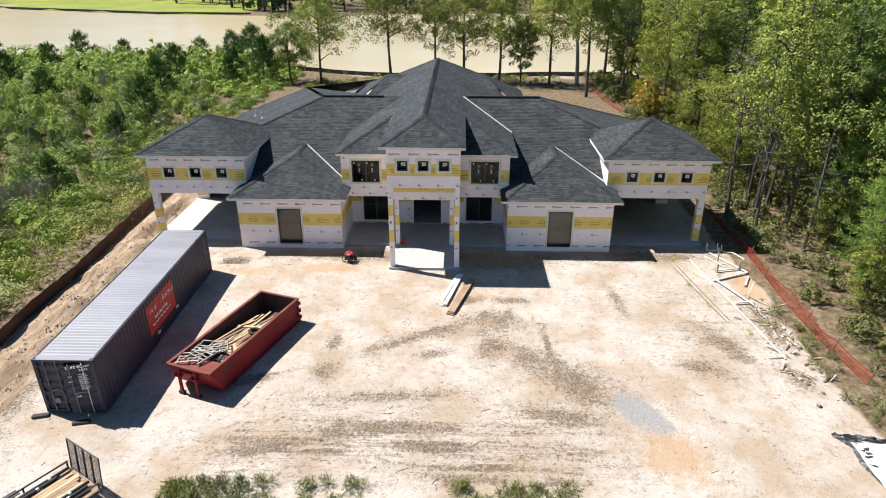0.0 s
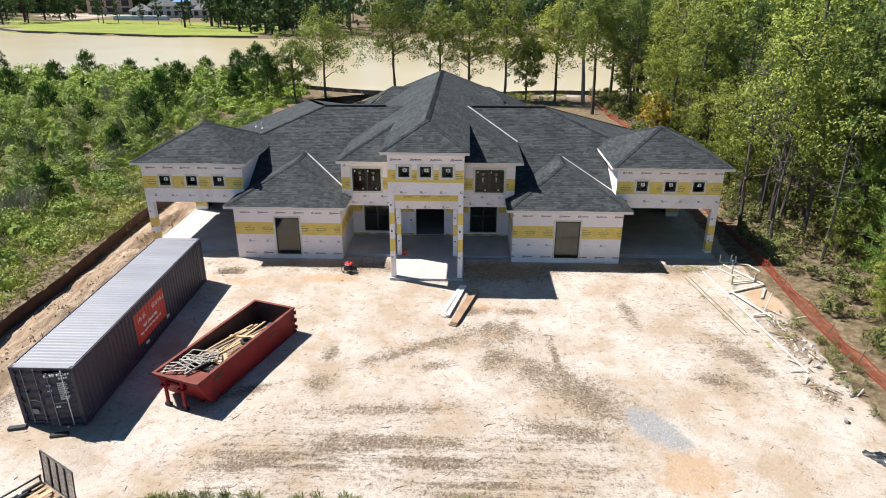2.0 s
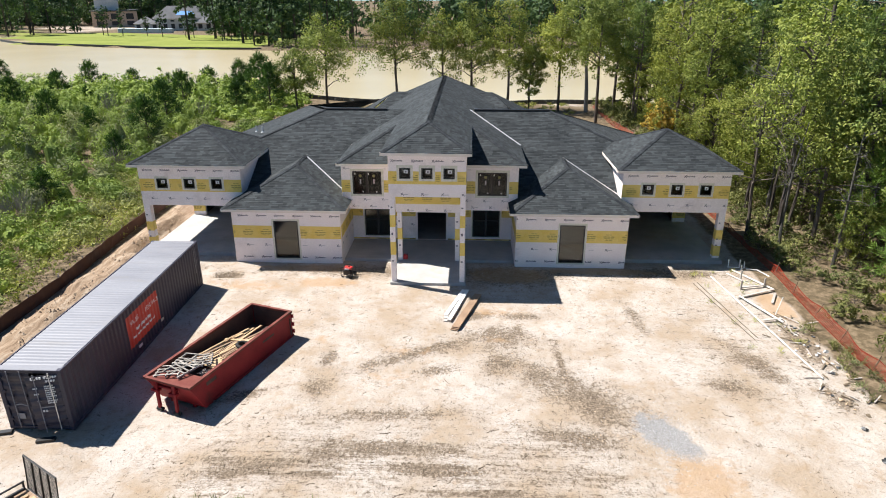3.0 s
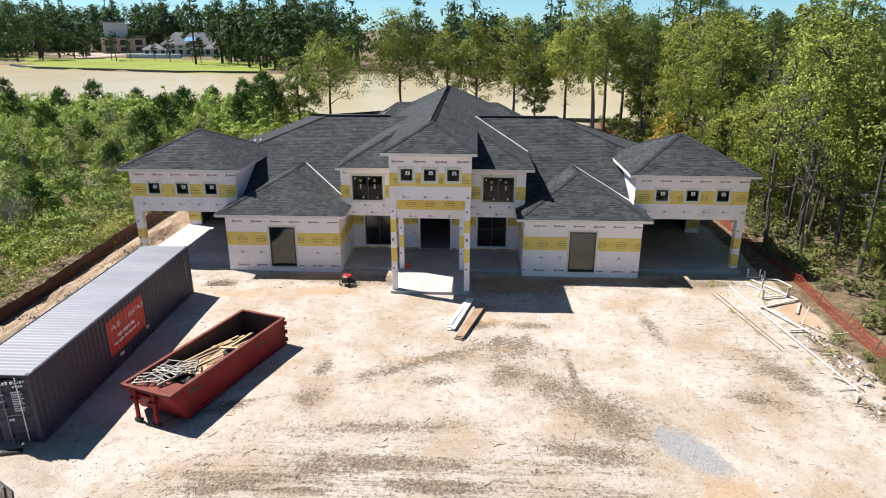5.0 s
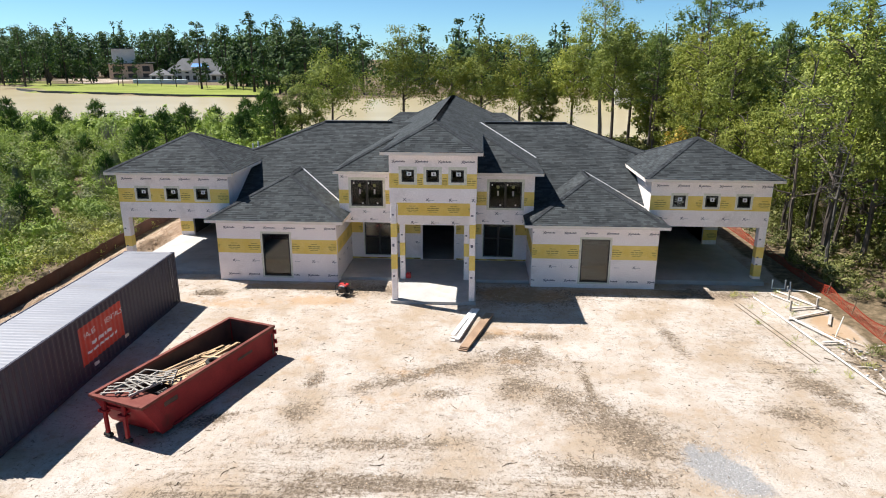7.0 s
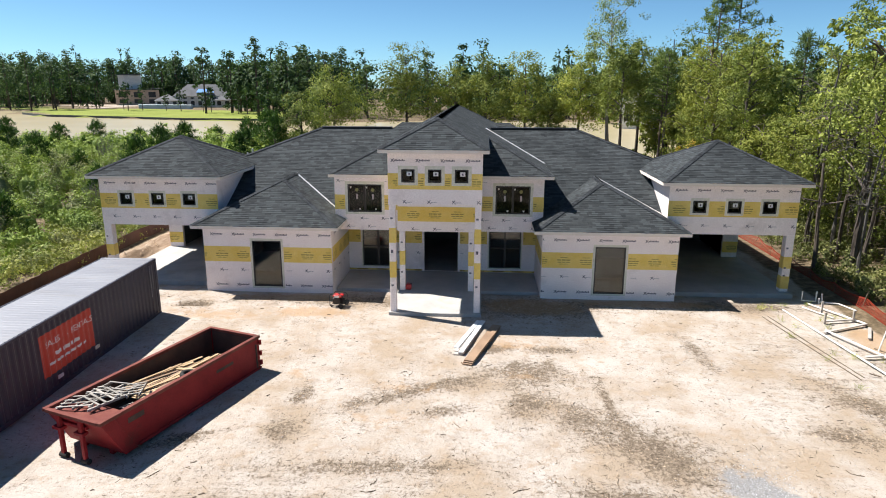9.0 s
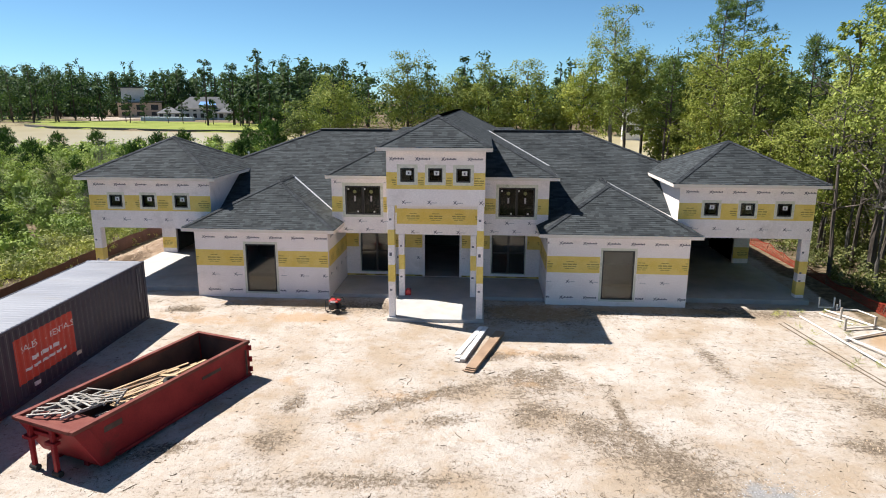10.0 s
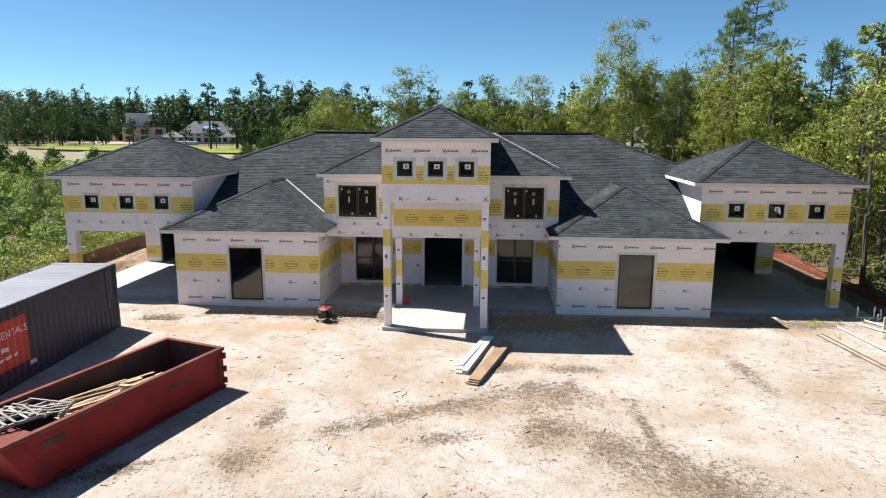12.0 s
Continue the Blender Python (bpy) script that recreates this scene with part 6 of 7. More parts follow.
def safety_fence(points, label):
    """Orange net on thin steel posts."""
    ob = thing("safety_fence", label, "fence")
    path = []
    for (x0, y0), (x1, y1) in zip(points, points[1:]):
        n = max(1, int(math.dist((x0, y0), (x1, y1)) / 0.16))
        path += [(x0 + (x1 - x0) * k / n, y0 + (y1 - y0) * k / n) for k in range(n)]
    rng = random.Random(int(points[0][1] * 10))
    lean = [0.12 + 0.18 * math.sin(i * 0.045) + 0.08 * math.sin(i * 0.17 + 1) for i in range(len(path))]
    sag = [0.14 * abs(math.sin(i * math.pi / 15)) for i in range(len(path))]
    arr = np.array(path)
    gz = height(arr[:, 0], arr[:, 1])
    quads = []
    rows = 9
    tall = 0.46
    for j in range(rows + 1):
        f = j / rows
        t = 0.009 if j not in (0, rows) else 0.028
        for i in range(len(path) - 1):
            q = []
            for k, up in ((i, -t), (i + 1, -t), (i + 1, t), (i, t)):
                x, y = path[k]
                q.append((x + lean[k] * f, y, gz[k] + 0.04 + f * (tall - sag[k]) + up))
            quads.append(q)
    for i in range(len(path) - 1):
        (x, y), (x1, y1) = path[i], path[i + 1]
        z = gz[i] + 0.04
        for m in (0.15, 0.65):
            xa, ya = x + (x1 - x) * m, y + (y1 - y) * m
            xb, yb = x + (x1 - x) * (m + 0.1), y + (y1 - y) * (m + 0.1)
            top = tall - sag[i]
            quads.append([(xa + 0.004, ya, z), (xb + 0.004, yb, z), (xb + lean[i] + 0.004, yb, z + top), (xa + lean[i] + 0.004, ya, z + top)])
    under(new("netting", soup("netting", quads, ORANGE)), ob, "orange plastic netting", "stuff")
    for i in range(0, len(path), 15):
        x, y = path[i]
        bm = bmesh.new()
        z = on_ground(x, y)
        beam(bm, (x, y, z - 0.1), (x + lean[i] + 0.02, y, z + 0.72), 0.03, 0.03)
        part("post", bm, TWIG, ob)


safety_fence([(19.05, -12.6), (18.7, -9.0), (18.75, -5), (18.9, -1), (19.0, 4), (18.9, 12), (19.0, 20)], "sagging orange plastic safety fence beside the woods")
safety_fence([(19.6, 37), (18.9, 43), (19.2, 52), (19.5, 61)], "distant orange plastic safety fence near the lake")


def bulkhead():
    """Low dark timber wall holding the edge of the far lawn."""
    bm = bmesh.new()
    xs = np.linspace(-168, -62, 70)
    ys = far_shore(xs) + 1.2
    prev = None
    for x, y in zip(xs, ys):
        ring = [bm.verts.new(p) for p in ((x, y, -1.6), (x, y, -0.3), (x, y + 0.5, -0.3), (x, y + 0.5, -1.6))]
        if prev:
            for k in range(3):
                bm.faces.new((prev[k], prev[k + 1], ring[k + 1], ring[k]))
        prev = ring
    tagged(part("bulkhead", bm, BLACKTRIM, None), "low dark timber bulkhead along the far lawn", "retaining wall", kind="structure")


bulkhead()


def shore_fence():
    ob = thing("silt_fence", "low black fabric silt fence along the lake shore", "fence")
    bm = bmesh.new()
    prev = None
    for i in range(60):
        x = -32 + i * 0.95
        y = float(near_shore(np.array([x]))[0]) - 4.0
        z = on_ground(x, y)
        ring = [bm.verts.new(p) for p in ((x, y, z - 0.1), (x, y, z + 0.6), (x, y + 0.02, z + 0.6), (x, y + 0.02, z - 0.1))]
        if prev:
            for k in range(4):
                bm.faces.new((prev[k], prev[(k + 1) % 4], ring[(k + 1) % 4], ring[k]))
        prev = ring
    part("fabric", bm, PLASTIC_DARK, ob)


shore_fence()


# ---- far houses ----
def far_house(name, label, at, turn, blocks, tarp=False):
    ob = thing(name, label, "house", at, turn)
    for x0, x1, y0, y1, h, rise, m in blocks:
        bm = bmesh.new()
        box(bm, (x0, y0, -2), (x1, y1, h))
        w = part("wall", bm, m, ob)
        n = max(2, int((x1 - x0) / (3.2 if rise else 6.5)))
        for i in range(n):
            a = x0 + (x1 - x0) * (i + 0.25) / n
            bm = bmesh.new()
            box(bm, (a, y0 - 0.06, 0.9), (a + (x1 - x0) / n * 0.5, y0 + 0.02, min(h - 0.4, 2.9)))
            part("window", bm, BLACKTRIM, w)
            if h > 5:
                bm = bmesh.new()
                box(bm, (a, y0 - 0.06, 3.9), (a + (x1 - x0) / n * 0.5, y0 + 0.02, min(h - 0.6, 6.6)))
                part("window", bm, BLACKTRIM, w)
        bm = bmesh.new()
        if rise > 0:
            i = min(x1 - x0, y1 - y0) / 2
            e = 0.6
            lo = [bm.verts.new(p) for p in ((x0 - e, y0 - e, h), (x1 + e, y0 - e, h), (x1 + e, y1 + e, h), (x0 - e, y1 + e, h))]
            yc = (y0 + y1) / 2
            a, b = bm.verts.new((x0 + i, yc, h + rise)), bm.verts.new((x1 - i + 0.01, yc, h + rise))
            for f in ((lo[0], lo[1], b, a), (lo[2], lo[3], a, b), (lo[1], lo[2], b), (lo[3], lo[0], a), tuple(lo[::-1])):
                bm.faces.new(f)
            part("roof", bm, FAR_ROOF, ob)
        else:
            plate(bm, [(x0 - 1, y0 - 1, h + 0.3), (x1 + 1, y0 - 1, h + 0.9), (x1 + 1, y1 + 1, h + 0.9), (x0 - 1, y1 + 1, h + 0.3)], 0.3)
            part("roof", bm, FAR_ROOF, ob)
    if tarp:
        bm = bmesh.new()
        plate(bm, [(-2, -7.2, 6.9), (6, -7.2, 6.9), (5, -3, 8.4), (-1, -3, 8.4)], 0.1)
        part("roof_membrane", bm, FAR_BLUE, ob, "bright blue roof membrane")
    return ob


far_house("house", "distant two-storey house with grey roof and blue membrane across the lake", (-134, 282, -0.5), 24, ((-12, 14, -5, 8, 5.2, 5.4, FAR_WHITE), (-20, -10, -8, 3, 3.2, 3.0, FAR_WHITE), (6, 24, -9, 3, 3.4, 3.6, FAR_WHITE)), True)
far_house("house", "distant pale modern house under construction across the lake", (-191, 312, -0.5), 28, ((0, 11, -5, 5, 15.0, 0, FAR_WHITE), (-2, 19, -9, 0, 7.5, 0, FAR_EARTH)))
far_house("house", "white house with grey roof beyond the woods", (58, 128, 0), -20, ((-7, 7, -5, 5, 7.0, 3.2, FAR_WHITE),))
far_house("house", "white house with grey roof beyond the woods", (44, 150, 0), -10, ((-6, 6, -5, 5, 6.0, 3.2, FAR_WHITE),))
bm = bmesh.new()
box(bm, (-152, 257, -0.6), (-128, 259, 1.2), None, 0.1)
tagged(part("pool_cover", bm, POOL_BLUE, None), "pale blue screen beside the far pool terrace", "screen")

# ---- trees, shrubs and weeds ----
def cards(c, size, rng, out=None, ratio=0.6, upward=0.35, round_off=0.7):
    """Small leaf-shaped quads round the points c."""
    n = len(c)
    nrm = rng.normal(size=(n, 3))
    nrm /= np.linalg.norm(nrm, axis=1, keepdims=True)
    if out is not None:
        nrm = nrm + round_off * out
    nrm[:, 2] += upward
    nrm /= np.linalg.norm(nrm, axis=1, keepdims=True) + 1e-9
    a = np.cross(nrm, rng.normal(size=(n, 3)))
    a /= np.linalg.norm(a, axis=1, keepdims=True) + 1e-9
    b = np.cross(nrm, a)
    s = np.asarray(size).reshape(-1, 1) * 0.5
    q = np.empty((n, 4, 3))
    q[:, 0], q[:, 1], q[:, 2], q[:, 3] = c - a * s, c - b * s * ratio + a * s * 0.15, c + a * s, c + b * s * ratio + a * s * 0.15
    return q


def clumped(centres, radius, per, size, rng, mid=None, ratio=0.6, upward=0.3, round_off=1.9, own=0.5):
    """Leaves gathered in loose clumps."""
    k = len(centres)
    r = np.repeat(np.broadcast_to(radius, (k,)), per)
    c = np.repeat(centres, per, axis=0)
    d = rng.normal(size=(k * per, 3))
    d /= np.linalg.norm(d, axis=1, keepdims=True)
    p = c + d * (r * rng.uniform(0.35, 1.05, k * per) ** 0.7)[:, None] * np.array([1, 1, 0.75])
    out = d if mid is None else own * d + (1 - own) * (p - mid) / (np.linalg.norm(p - mid, axis=1, keepdims=True) + 1e-6)
    return cards(p, rng.uniform(0.65, 1.3, k * per) * size, rng, out, ratio, upward, round_off)


def needles(centres, outward, per, length, width, rng):
    """Tufts of long thin needles that fan out and up from each centre."""
    k = len(centres)
    c = np.repeat(centres, per, axis=0)
    d = rng.normal(size=(k * per, 3))
    d /= np.linalg.norm(d, axis=1, keepdims=True)
    d = d + 0.8 * np.repeat(outward, per, axis=0)
    d[:, 2] += 0.25
    d /= np.linalg.norm(d, axis=1, keepdims=True)
    w = np.cross(d, rng.normal(size=(k * per, 3)))
    w *= width / (np.linalg.norm(w, axis=1, keepdims=True) + 1e-9)
    ln = (length * rng.uniform(0.6, 1.15, k * per))[:, None]
    c = c + rng.normal(size=c.shape) * length * 0.22
    return np.stack([c - w * 0.3, c + d * ln * 0.55 - w, c + d * ln, c + d * ln * 0.55 + w], 1)


def bent(rng, h, r, lean=0.05):
    n = 7
    off = np.cumsum(rng.normal(size=(n, 2)) * lean * h / n, axis=0) * 0.7
    off -= off[0]
    pts = [(off[i, 0], off[i, 1], h * i / (n - 1) - (0.3 if i == 0 else 0)) for i in range(n)]
    return pts, [r * (1 - 0.85 * i / (n - 1)) + 0.015 for i in range(n)]


def broadleaf(seed, h, spread, base, clumps, per, size, leaf, label, bark=None, flat_top=0.0):
    rng = np.random.RandomState(seed)
    ob = thing("tree", label, "tree")
    bm = bmesh.new()
    pts, rad = bent(rng, h * 0.93, 0.02 * h * 0.55 + 0.05)
    tube(bm, pts, rad, 8)
    mid = np.array([pts[4][0], pts[4][1], (h + base) / 2])
    d = rng.normal(size=(clumps, 3))
    d /= np.linalg.norm(d, axis=1, keepdims=True)
    rr = rng.uniform(0.2, 1.0, clumps) ** 0.45
    lump = 1 + 0.28 * np.sin(3 * np.arctan2(d[:, 1], d[:, 0]) + seed) + 0.2 * np.sin(5 * d[:, 2] + seed * 2)
    shape = np.array([spread, spread, (h - base) / 2])
    c = mid + d * (rr * lump)[:, None] * shape
    taper = np.clip(1.15 - 0.5 * (c[:, 2] - base) / (h - base), 0.45, 1)
    c[:, :2] = mid[:2] + (c[:, :2] - mid[:2]) * taper[:, None]
    c[:, 2] = np.clip(c[:, 2], base * 0.85, h)
    for k in rng.choice(clumps, min(14, clumps), replace=False):
        z0 = max(base * 0.6, min(c[k, 2] - 0.25 * np.hypot(*(c[k, :2] - mid[:2])) - 0.6, h * 0.85))
        i = z0 / (h * 0.93) * 6
        j = int(min(i, 5))
        a = np.array(pts[j]) + (np.array(pts[j + 1]) - np.array(pts[j])) * (i - j)
        m = (a + c[k]) / 2 + np.array([0, 0, 0.25])
        tube(bm, [a, m, c[k]], [0.075, 0.05, 0.02], 5)
    part("trunk", bm, bark or BARK, ob)
    q = clumped(c, rng.uniform(0.5, 1.05, clumps) * spread * 0.24, per, size, rng, mid)
    under(new("crown", soup("crown", q, leaf)), ob)
    return ob


def tall_pine(seed, h, label, crown_from=0.55, size=0.42):
    rng = np.random.RandomState(seed)
    ob = thing("pine_tree", label, "tree")
    bm = bmesh.new()
    pts, rad = bent(rng, h, 0.22, 0.03)
    tube(bm, pts, rad, 8)
    cs = []
    n = 26
    for k in range(n):
        f = crown_from + (1 - crown_from) * (k / n) ** 0.9
        z = f * h
        i = f * 6
        j = int(min(i, 5))
        a = np.array(pts[j]) + (np.array(pts[j + 1]) - np.array(pts[j])) * (i - j)
        ln = h * 0.17 * (1.1 - 0.8 * (k / n)) * rng.uniform(0.55, 1.2)
        ang = k * 2.4 + rng.uniform(-0.4, 0.4)
        e = a + np.array([math.cos(ang) * ln, math.sin(ang) * ln, ln * rng.uniform(0.1, 0.5)])
        tube(bm, [a, (a + e) / 2 + np.array([0, 0, -0.1]), e], [0.06, 0.04, 0.015], 5)
        for t in (0.6, 0.85, 1.05):
            cs.append(a + (e - a) * t + rng.normal(size=3) * 0.18)
    cs.append(np.array(pts[-1]))
    part("trunk", bm, BARK, ob)
    cs = np.array(cs)
    q = np.concatenate([clumped(cs, 0.5, 14, size * 0.8, rng, None, 0.3, 0.3), needles(cs, np.tile([0.0, 0.0, 0.4], (len(cs), 1)), 30, 0.6, 0.03, rng)])
    under(new("crown", soup("crown", q, PINE)), ob)
    return ob


def young_pine(seed, h, label):
    """A bushy young pine: upswept branches that end in tufts."""
    rng = np.random.RandomState(seed)
    ob = thing("young_pine", label, "tree")
    bm = bmesh.new()
    tube(bm, [(0, 0, -0.2), (0, 0, h * 0.5), (0.05, 0, h * 0.95)], [0.08, 0.05, 0.012], 6)
    cs, rad = [], []
    for k in range(24):
        f = 0.06 + 0.84 * k / 24
        ln = h * 0.38 * (1.02 - f) ** 0.75 * rng.uniform(0.6, 1.2)
        ang = k * 2.4 + rng.uniform(-0.3, 0.3)
        e = np.array([math.cos(ang) * ln, math.sin(ang) * ln, f * h + ln * rng.uniform(0.35, 0.75)])
        tube(bm, [(0, 0, f * h), e * np.array([0.55, 0.55, 1]) - np.array([0, 0, 0.05 * h]), e], [0.028, 0.018, 0.008], 4)
        cs += [e, e * np.array([0.7, 0.7, 1]) - np.array([0, 0, 0.04 * h])]
        rad += [0.085 * h, 0.07 * h]
    cs.append(np.array([0.05, 0, h * 0.95]))
    rad.append(0.06 * h)
    part("trunk", bm, BARK, ob)
    cs = np.array(cs)
    out = cs - np.array([0, 0, h * 0.35])
    out /= np.linalg.norm(out, axis=1, keepdims=True)
    q = needles(cs, out, 34, 0.125 * h, 0.034, rng)
    under(new("crown", soup("crown", q, NEEDLE)), ob)
    return ob


def leafy_pine(seed, h, label):
    """A half-grown pine in full needle: whorls of upswept boughs with bright tufts."""
    rng = np.random.RandomState(seed)
    ob = thing("pine_tree", label, "tree")
    bm = bmesh.new()
    pts, rad = bent(rng, h, 0.13, 0.04)
    tube(bm, pts, rad, 7)
    cs, out = [], []
    n = 46
    for k in range(n):
        f = 0.22 + 0.76 * k / n
        j = int(min(f * 6, 5))
        a = np.array(pts[j]) + (np.array(pts[j + 1]) - np.array(pts[j])) * (f * 6 - j)
        ln = h * 0.26 * (1.05 - f) ** 0.6 * rng.uniform(0.6, 1.15)
        ang = k * 2.4 + rng.uniform(-0.4, 0.4)
        d = np.array([math.cos(ang), math.sin(ang), rng.uniform(0.15, 0.55)])
        e = a + d * ln
        tube(bm, [a, (a + e) / 2 - np.array([0, 0, 0.06]), e], [0.035, 0.022, 0.008], 4)
        for t in (0.45, 0.65, 0.82, 1.0):
            cs.append(a + (e - a) * t + rng.normal(size=3) * 0.12)
            out.append(d / np.linalg.norm(d))
    part("trunk", bm, BARK, ob)
    q = needles(np.array(cs), np.array(out), 34, 0.42, 0.022, rng)
    under(new("crown", soup("crown", q, PINE_BRIGHT)), ob)
    return ob


def snag(seed, h, label, bark=None):
    """A bare dead tree."""
    rng = np.random.RandomState(seed)
    ob = thing("dead_tree", label, "tree")
    bm = bmesh.new()
    pts, rad = bent(rng, h, 0.14, 0.08)
    tube(bm, pts, rad, 7)
    for k in range(12):
        f = rng.uniform(0.4, 0.95)
        j = int(min(f * 6, 5))
        a = np.array(pts[j]) + (np.array(pts[j + 1]) - np.array(pts[j])) * (f * 6 - j)
        ang, ln = rng.uniform(0, 6.28), rng.uniform(0.8, 2.2)
        e = a + np.array([math.cos(ang) * ln, math.sin(ang) * ln, rng.uniform(0, 1.2)])
        m = (a + e) / 2 + rng.normal(size=3) * 0.15
        tube(bm, [a, m, e], [0.05, 0.03, 0.01], 4)
        for _ in range(4):
            t = m + (e - m) * rng.uniform(0, 0.9)
            tube(bm, [t, t + rng.normal(size=3) * 0.3 + np.array([0, 0, 0.1]), t + rng.normal(size=3) * 0.55 + np.array([0, 0, 0.05])], [0.014, 0.01, 0.005], 3)
    part("trunk", bm, bark or GREY_BARK, ob)
    return ob


def place(ob, x, y, s=1.0, turn=0.0, sz=None):
    m = pose(x, y, on_ground(x, y), 0, 0, turn) @ Matrix.Diagonal((s, s, sz or s, 1))
    return copy_thing(ob, m)


SHORE = "trees along the lake shore"
WOODS = "trees of the wood's edge"
# lakeside row, one by one: (kind, x, y, height, spread, base)
shore = [
    (1, -17.6, 55.6, 12.4, 4.3, 3.6, LEAF, "broad dark green oak standing near the lake shore"),
    (2, -8.3, 59.5, 15.2, 3.8, 5.0, LEAF_LIGHT, "tall light green tree with airy crown by the lake"),
    (3, -2.0, 61.0, 13.0, 2.7, 4.8, LEAF_LIGHT, "light green tree by the lake shore"),
    (4, 2.2, 59.0, 13.8, 3.2, 3.6, LEAF, "dark green tree with drooping boughs by the lake"),
    (5, 7.0, 57.0, 14.0, 3.2, 4.0, LEAF_LIGHT, "light green tree with airy crown by the lake"),
    (6, 10.0, 56.5, 9.0, 2.2, 3.0, LEAF, "low dark green tree with thin trunks by the lake"),
    (7, 14.0, 56.5, 14.0, 3.4, 4.2, LEAF_LIGHT, "green tree with spreading boughs by the lake"),
    (8, 17.6, 55.0, 20.0, 4.2, 6.2, LEAF, "tallest grey-green tree of the lakeside row"),
    (9, 17.4, 46.5, 14.5, 2.8, 6.2, LEAF, "green tree with a dark bare trunk behind the house"),
    (10, 24.6, 54.0, 16.8, 4.6, 3.0, LEAF, "broad leafy tree at the wood's corner"),
    (11, -22.5, 58.0, 9.0, 2.8, 1.4, LEAF, "bushy dark green tree by the shore"),
]
for seed, x, y, h, sp, base, leaf, label in shore:
    ob = broadleaf(seed, h, sp * 1.25, base, 130 + int(sp * 16), 52, 0.23, leaf, label, PALE_BARK if seed == 8 else BARK)
    ob.matrix_basis = pose(x, y, on_ground(x, y))
    tagged(ob, group=SHORE)

# models for the wood's edge
rng = np.random.RandomState(40)
def wood_models(seed, per, size, clumps):
    return [broadleaf(seed, 13.5, 3.3, 3.0, clumps, per, size, LEAF_LIGHT, "tall light green leafy tree in the wood"), broadleaf(seed + 1, 12.0, 3.6, 2.0, clumps, per, size, LEAF, "dense dark green leafy tree in the wood"),
            broadleaf(seed + 2, 14.5, 3.0, 4.0, clumps, per, size, LEAF, "slender green leafy tree in the wood"), broadleaf(seed + 3, 9.0, 3.0, 1.0, clumps, per, size, LEAF_LIGHT, "bushy bright green tree at the wood's edge")]


kinds = wood_models(50, 50, 0.18, 150) + [tall_pine(54, 15.0, "tall pine with a bare trunk in the wood", 0.45), snag(55, 11.0, "bare grey dead tree among the leaves")]
back_kinds = wood_models(56, 24, 0.38, 110)
spots = []
for i in range(19):
    y = -19 + i * 4.3
    for j, x in enumerate((22.6, 26.5, 32.5)):
        px, py = x + rng.uniform(-1.3, 1.3), y + rng.uniform(-1.8, 1.8) + j
        k = rng.choice([0, 0, 1, 1, 2, 2, 3, 4])
        if j == 0:
            k = rng.choice([0, 2, 3, 3, 2, 4, 5])
            if py < 3:
                k = rng.choice([3, 2, 3, 4])
                px += 1.6
                if rng.rand() < 0.2:
                    continue
        if j == 1 and py < 0:
            px += 1.5
        spots.append((px, py, int(k), rng.uniform(0.82, 1.12), rng.uniform(0, 360), j))
used = set()
for px, py, k, s, turn, j in spots:
    if j == 0 and py < -9:
        px += 1.5
    model = back_kinds[k] if k < 4 and (j > 1 or (j == 1 and py > 12) or py > 44) else kinds[k]
    if model in used:
        ob = place(model, px, py, s, turn)
    else:
        ob = model
        ob.matrix_basis = pose(px, py, on_ground(px, py), 0, 0, turn)
        used.add(model)
    tagged(ob, group=WOODS)
for i, (x, y, s) in enumerate(((20.9, 3.5, 0.7), (22.6, 9.5, 0.9), (22.8, 1.0, 0.7), (24.0, -6.0, 0.8))):
    tagged(place(kinds[5], x, y, s, 50 * i), group=WOODS)
dark_snag = snag(58, 10.0, "dark bare-trunked tree with broken twigs at the wood's edge", BARK)
for i, (x, y, s) in enumerate(((19.9, 5.9, 0.85), (22.0, 7.8, 1.0), (22.4, 6.0, 0.9))):
    if i:
        ob = place(dark_snag, x, y, s, 75 * i)
    else:
        ob = dark_snag
        ob.matrix_basis = pose(x, y, on_ground(x, y)) @ Matrix.Scale(s, 4)
    tagged(ob, group=WOODS)
# bushy growth closing the wood's edge, and pines leaning over the fence near the camera's side
rng = np.random.RandomState(47)
for i in range(17):
    y = -21 + i * 3.6
    if 3 < y < 9:
        continue
    x = 22.6 + rng.uniform(-0.5, 1.9) + (1.0 if y < -8 else 0.0) + (0.6 if 14 < y < 40 else 0)
    tagged(place(kinds[3], x, y + rng.uniform(-0.8, 0.8), rng.uniform(0.36, 0.62), rng.uniform(0, 360)), group=WOODS)
for i, (x, y, k, s) in enumerate(((24.6, -12.5, 4, 0.86), (23.6, -16.8, 4, 0.8), (25.4, -8.6, 4, 0.95), (26.5, -14.5, 4, 0.9), (23.4, -10.2, 0, 0.62), (24.8, -19.5, 0, 0.72), (24.4, 2.5, 2, 0.86), (24.6, 7.5, 1, 0.9), (25.6, -2.5, 2, 0.9), (25.2, 12.5, 0, 0.95), (21.6, 10.6, 0, 0.72), (23.2, 4.4, 2, 0.74))):
    tagged(place(kinds[k], x, y, s, 70 * i), group=WOODS)
over_fence = leafy_pine(57, 9.0, "half-grown pine with bright long needles beside the fence")
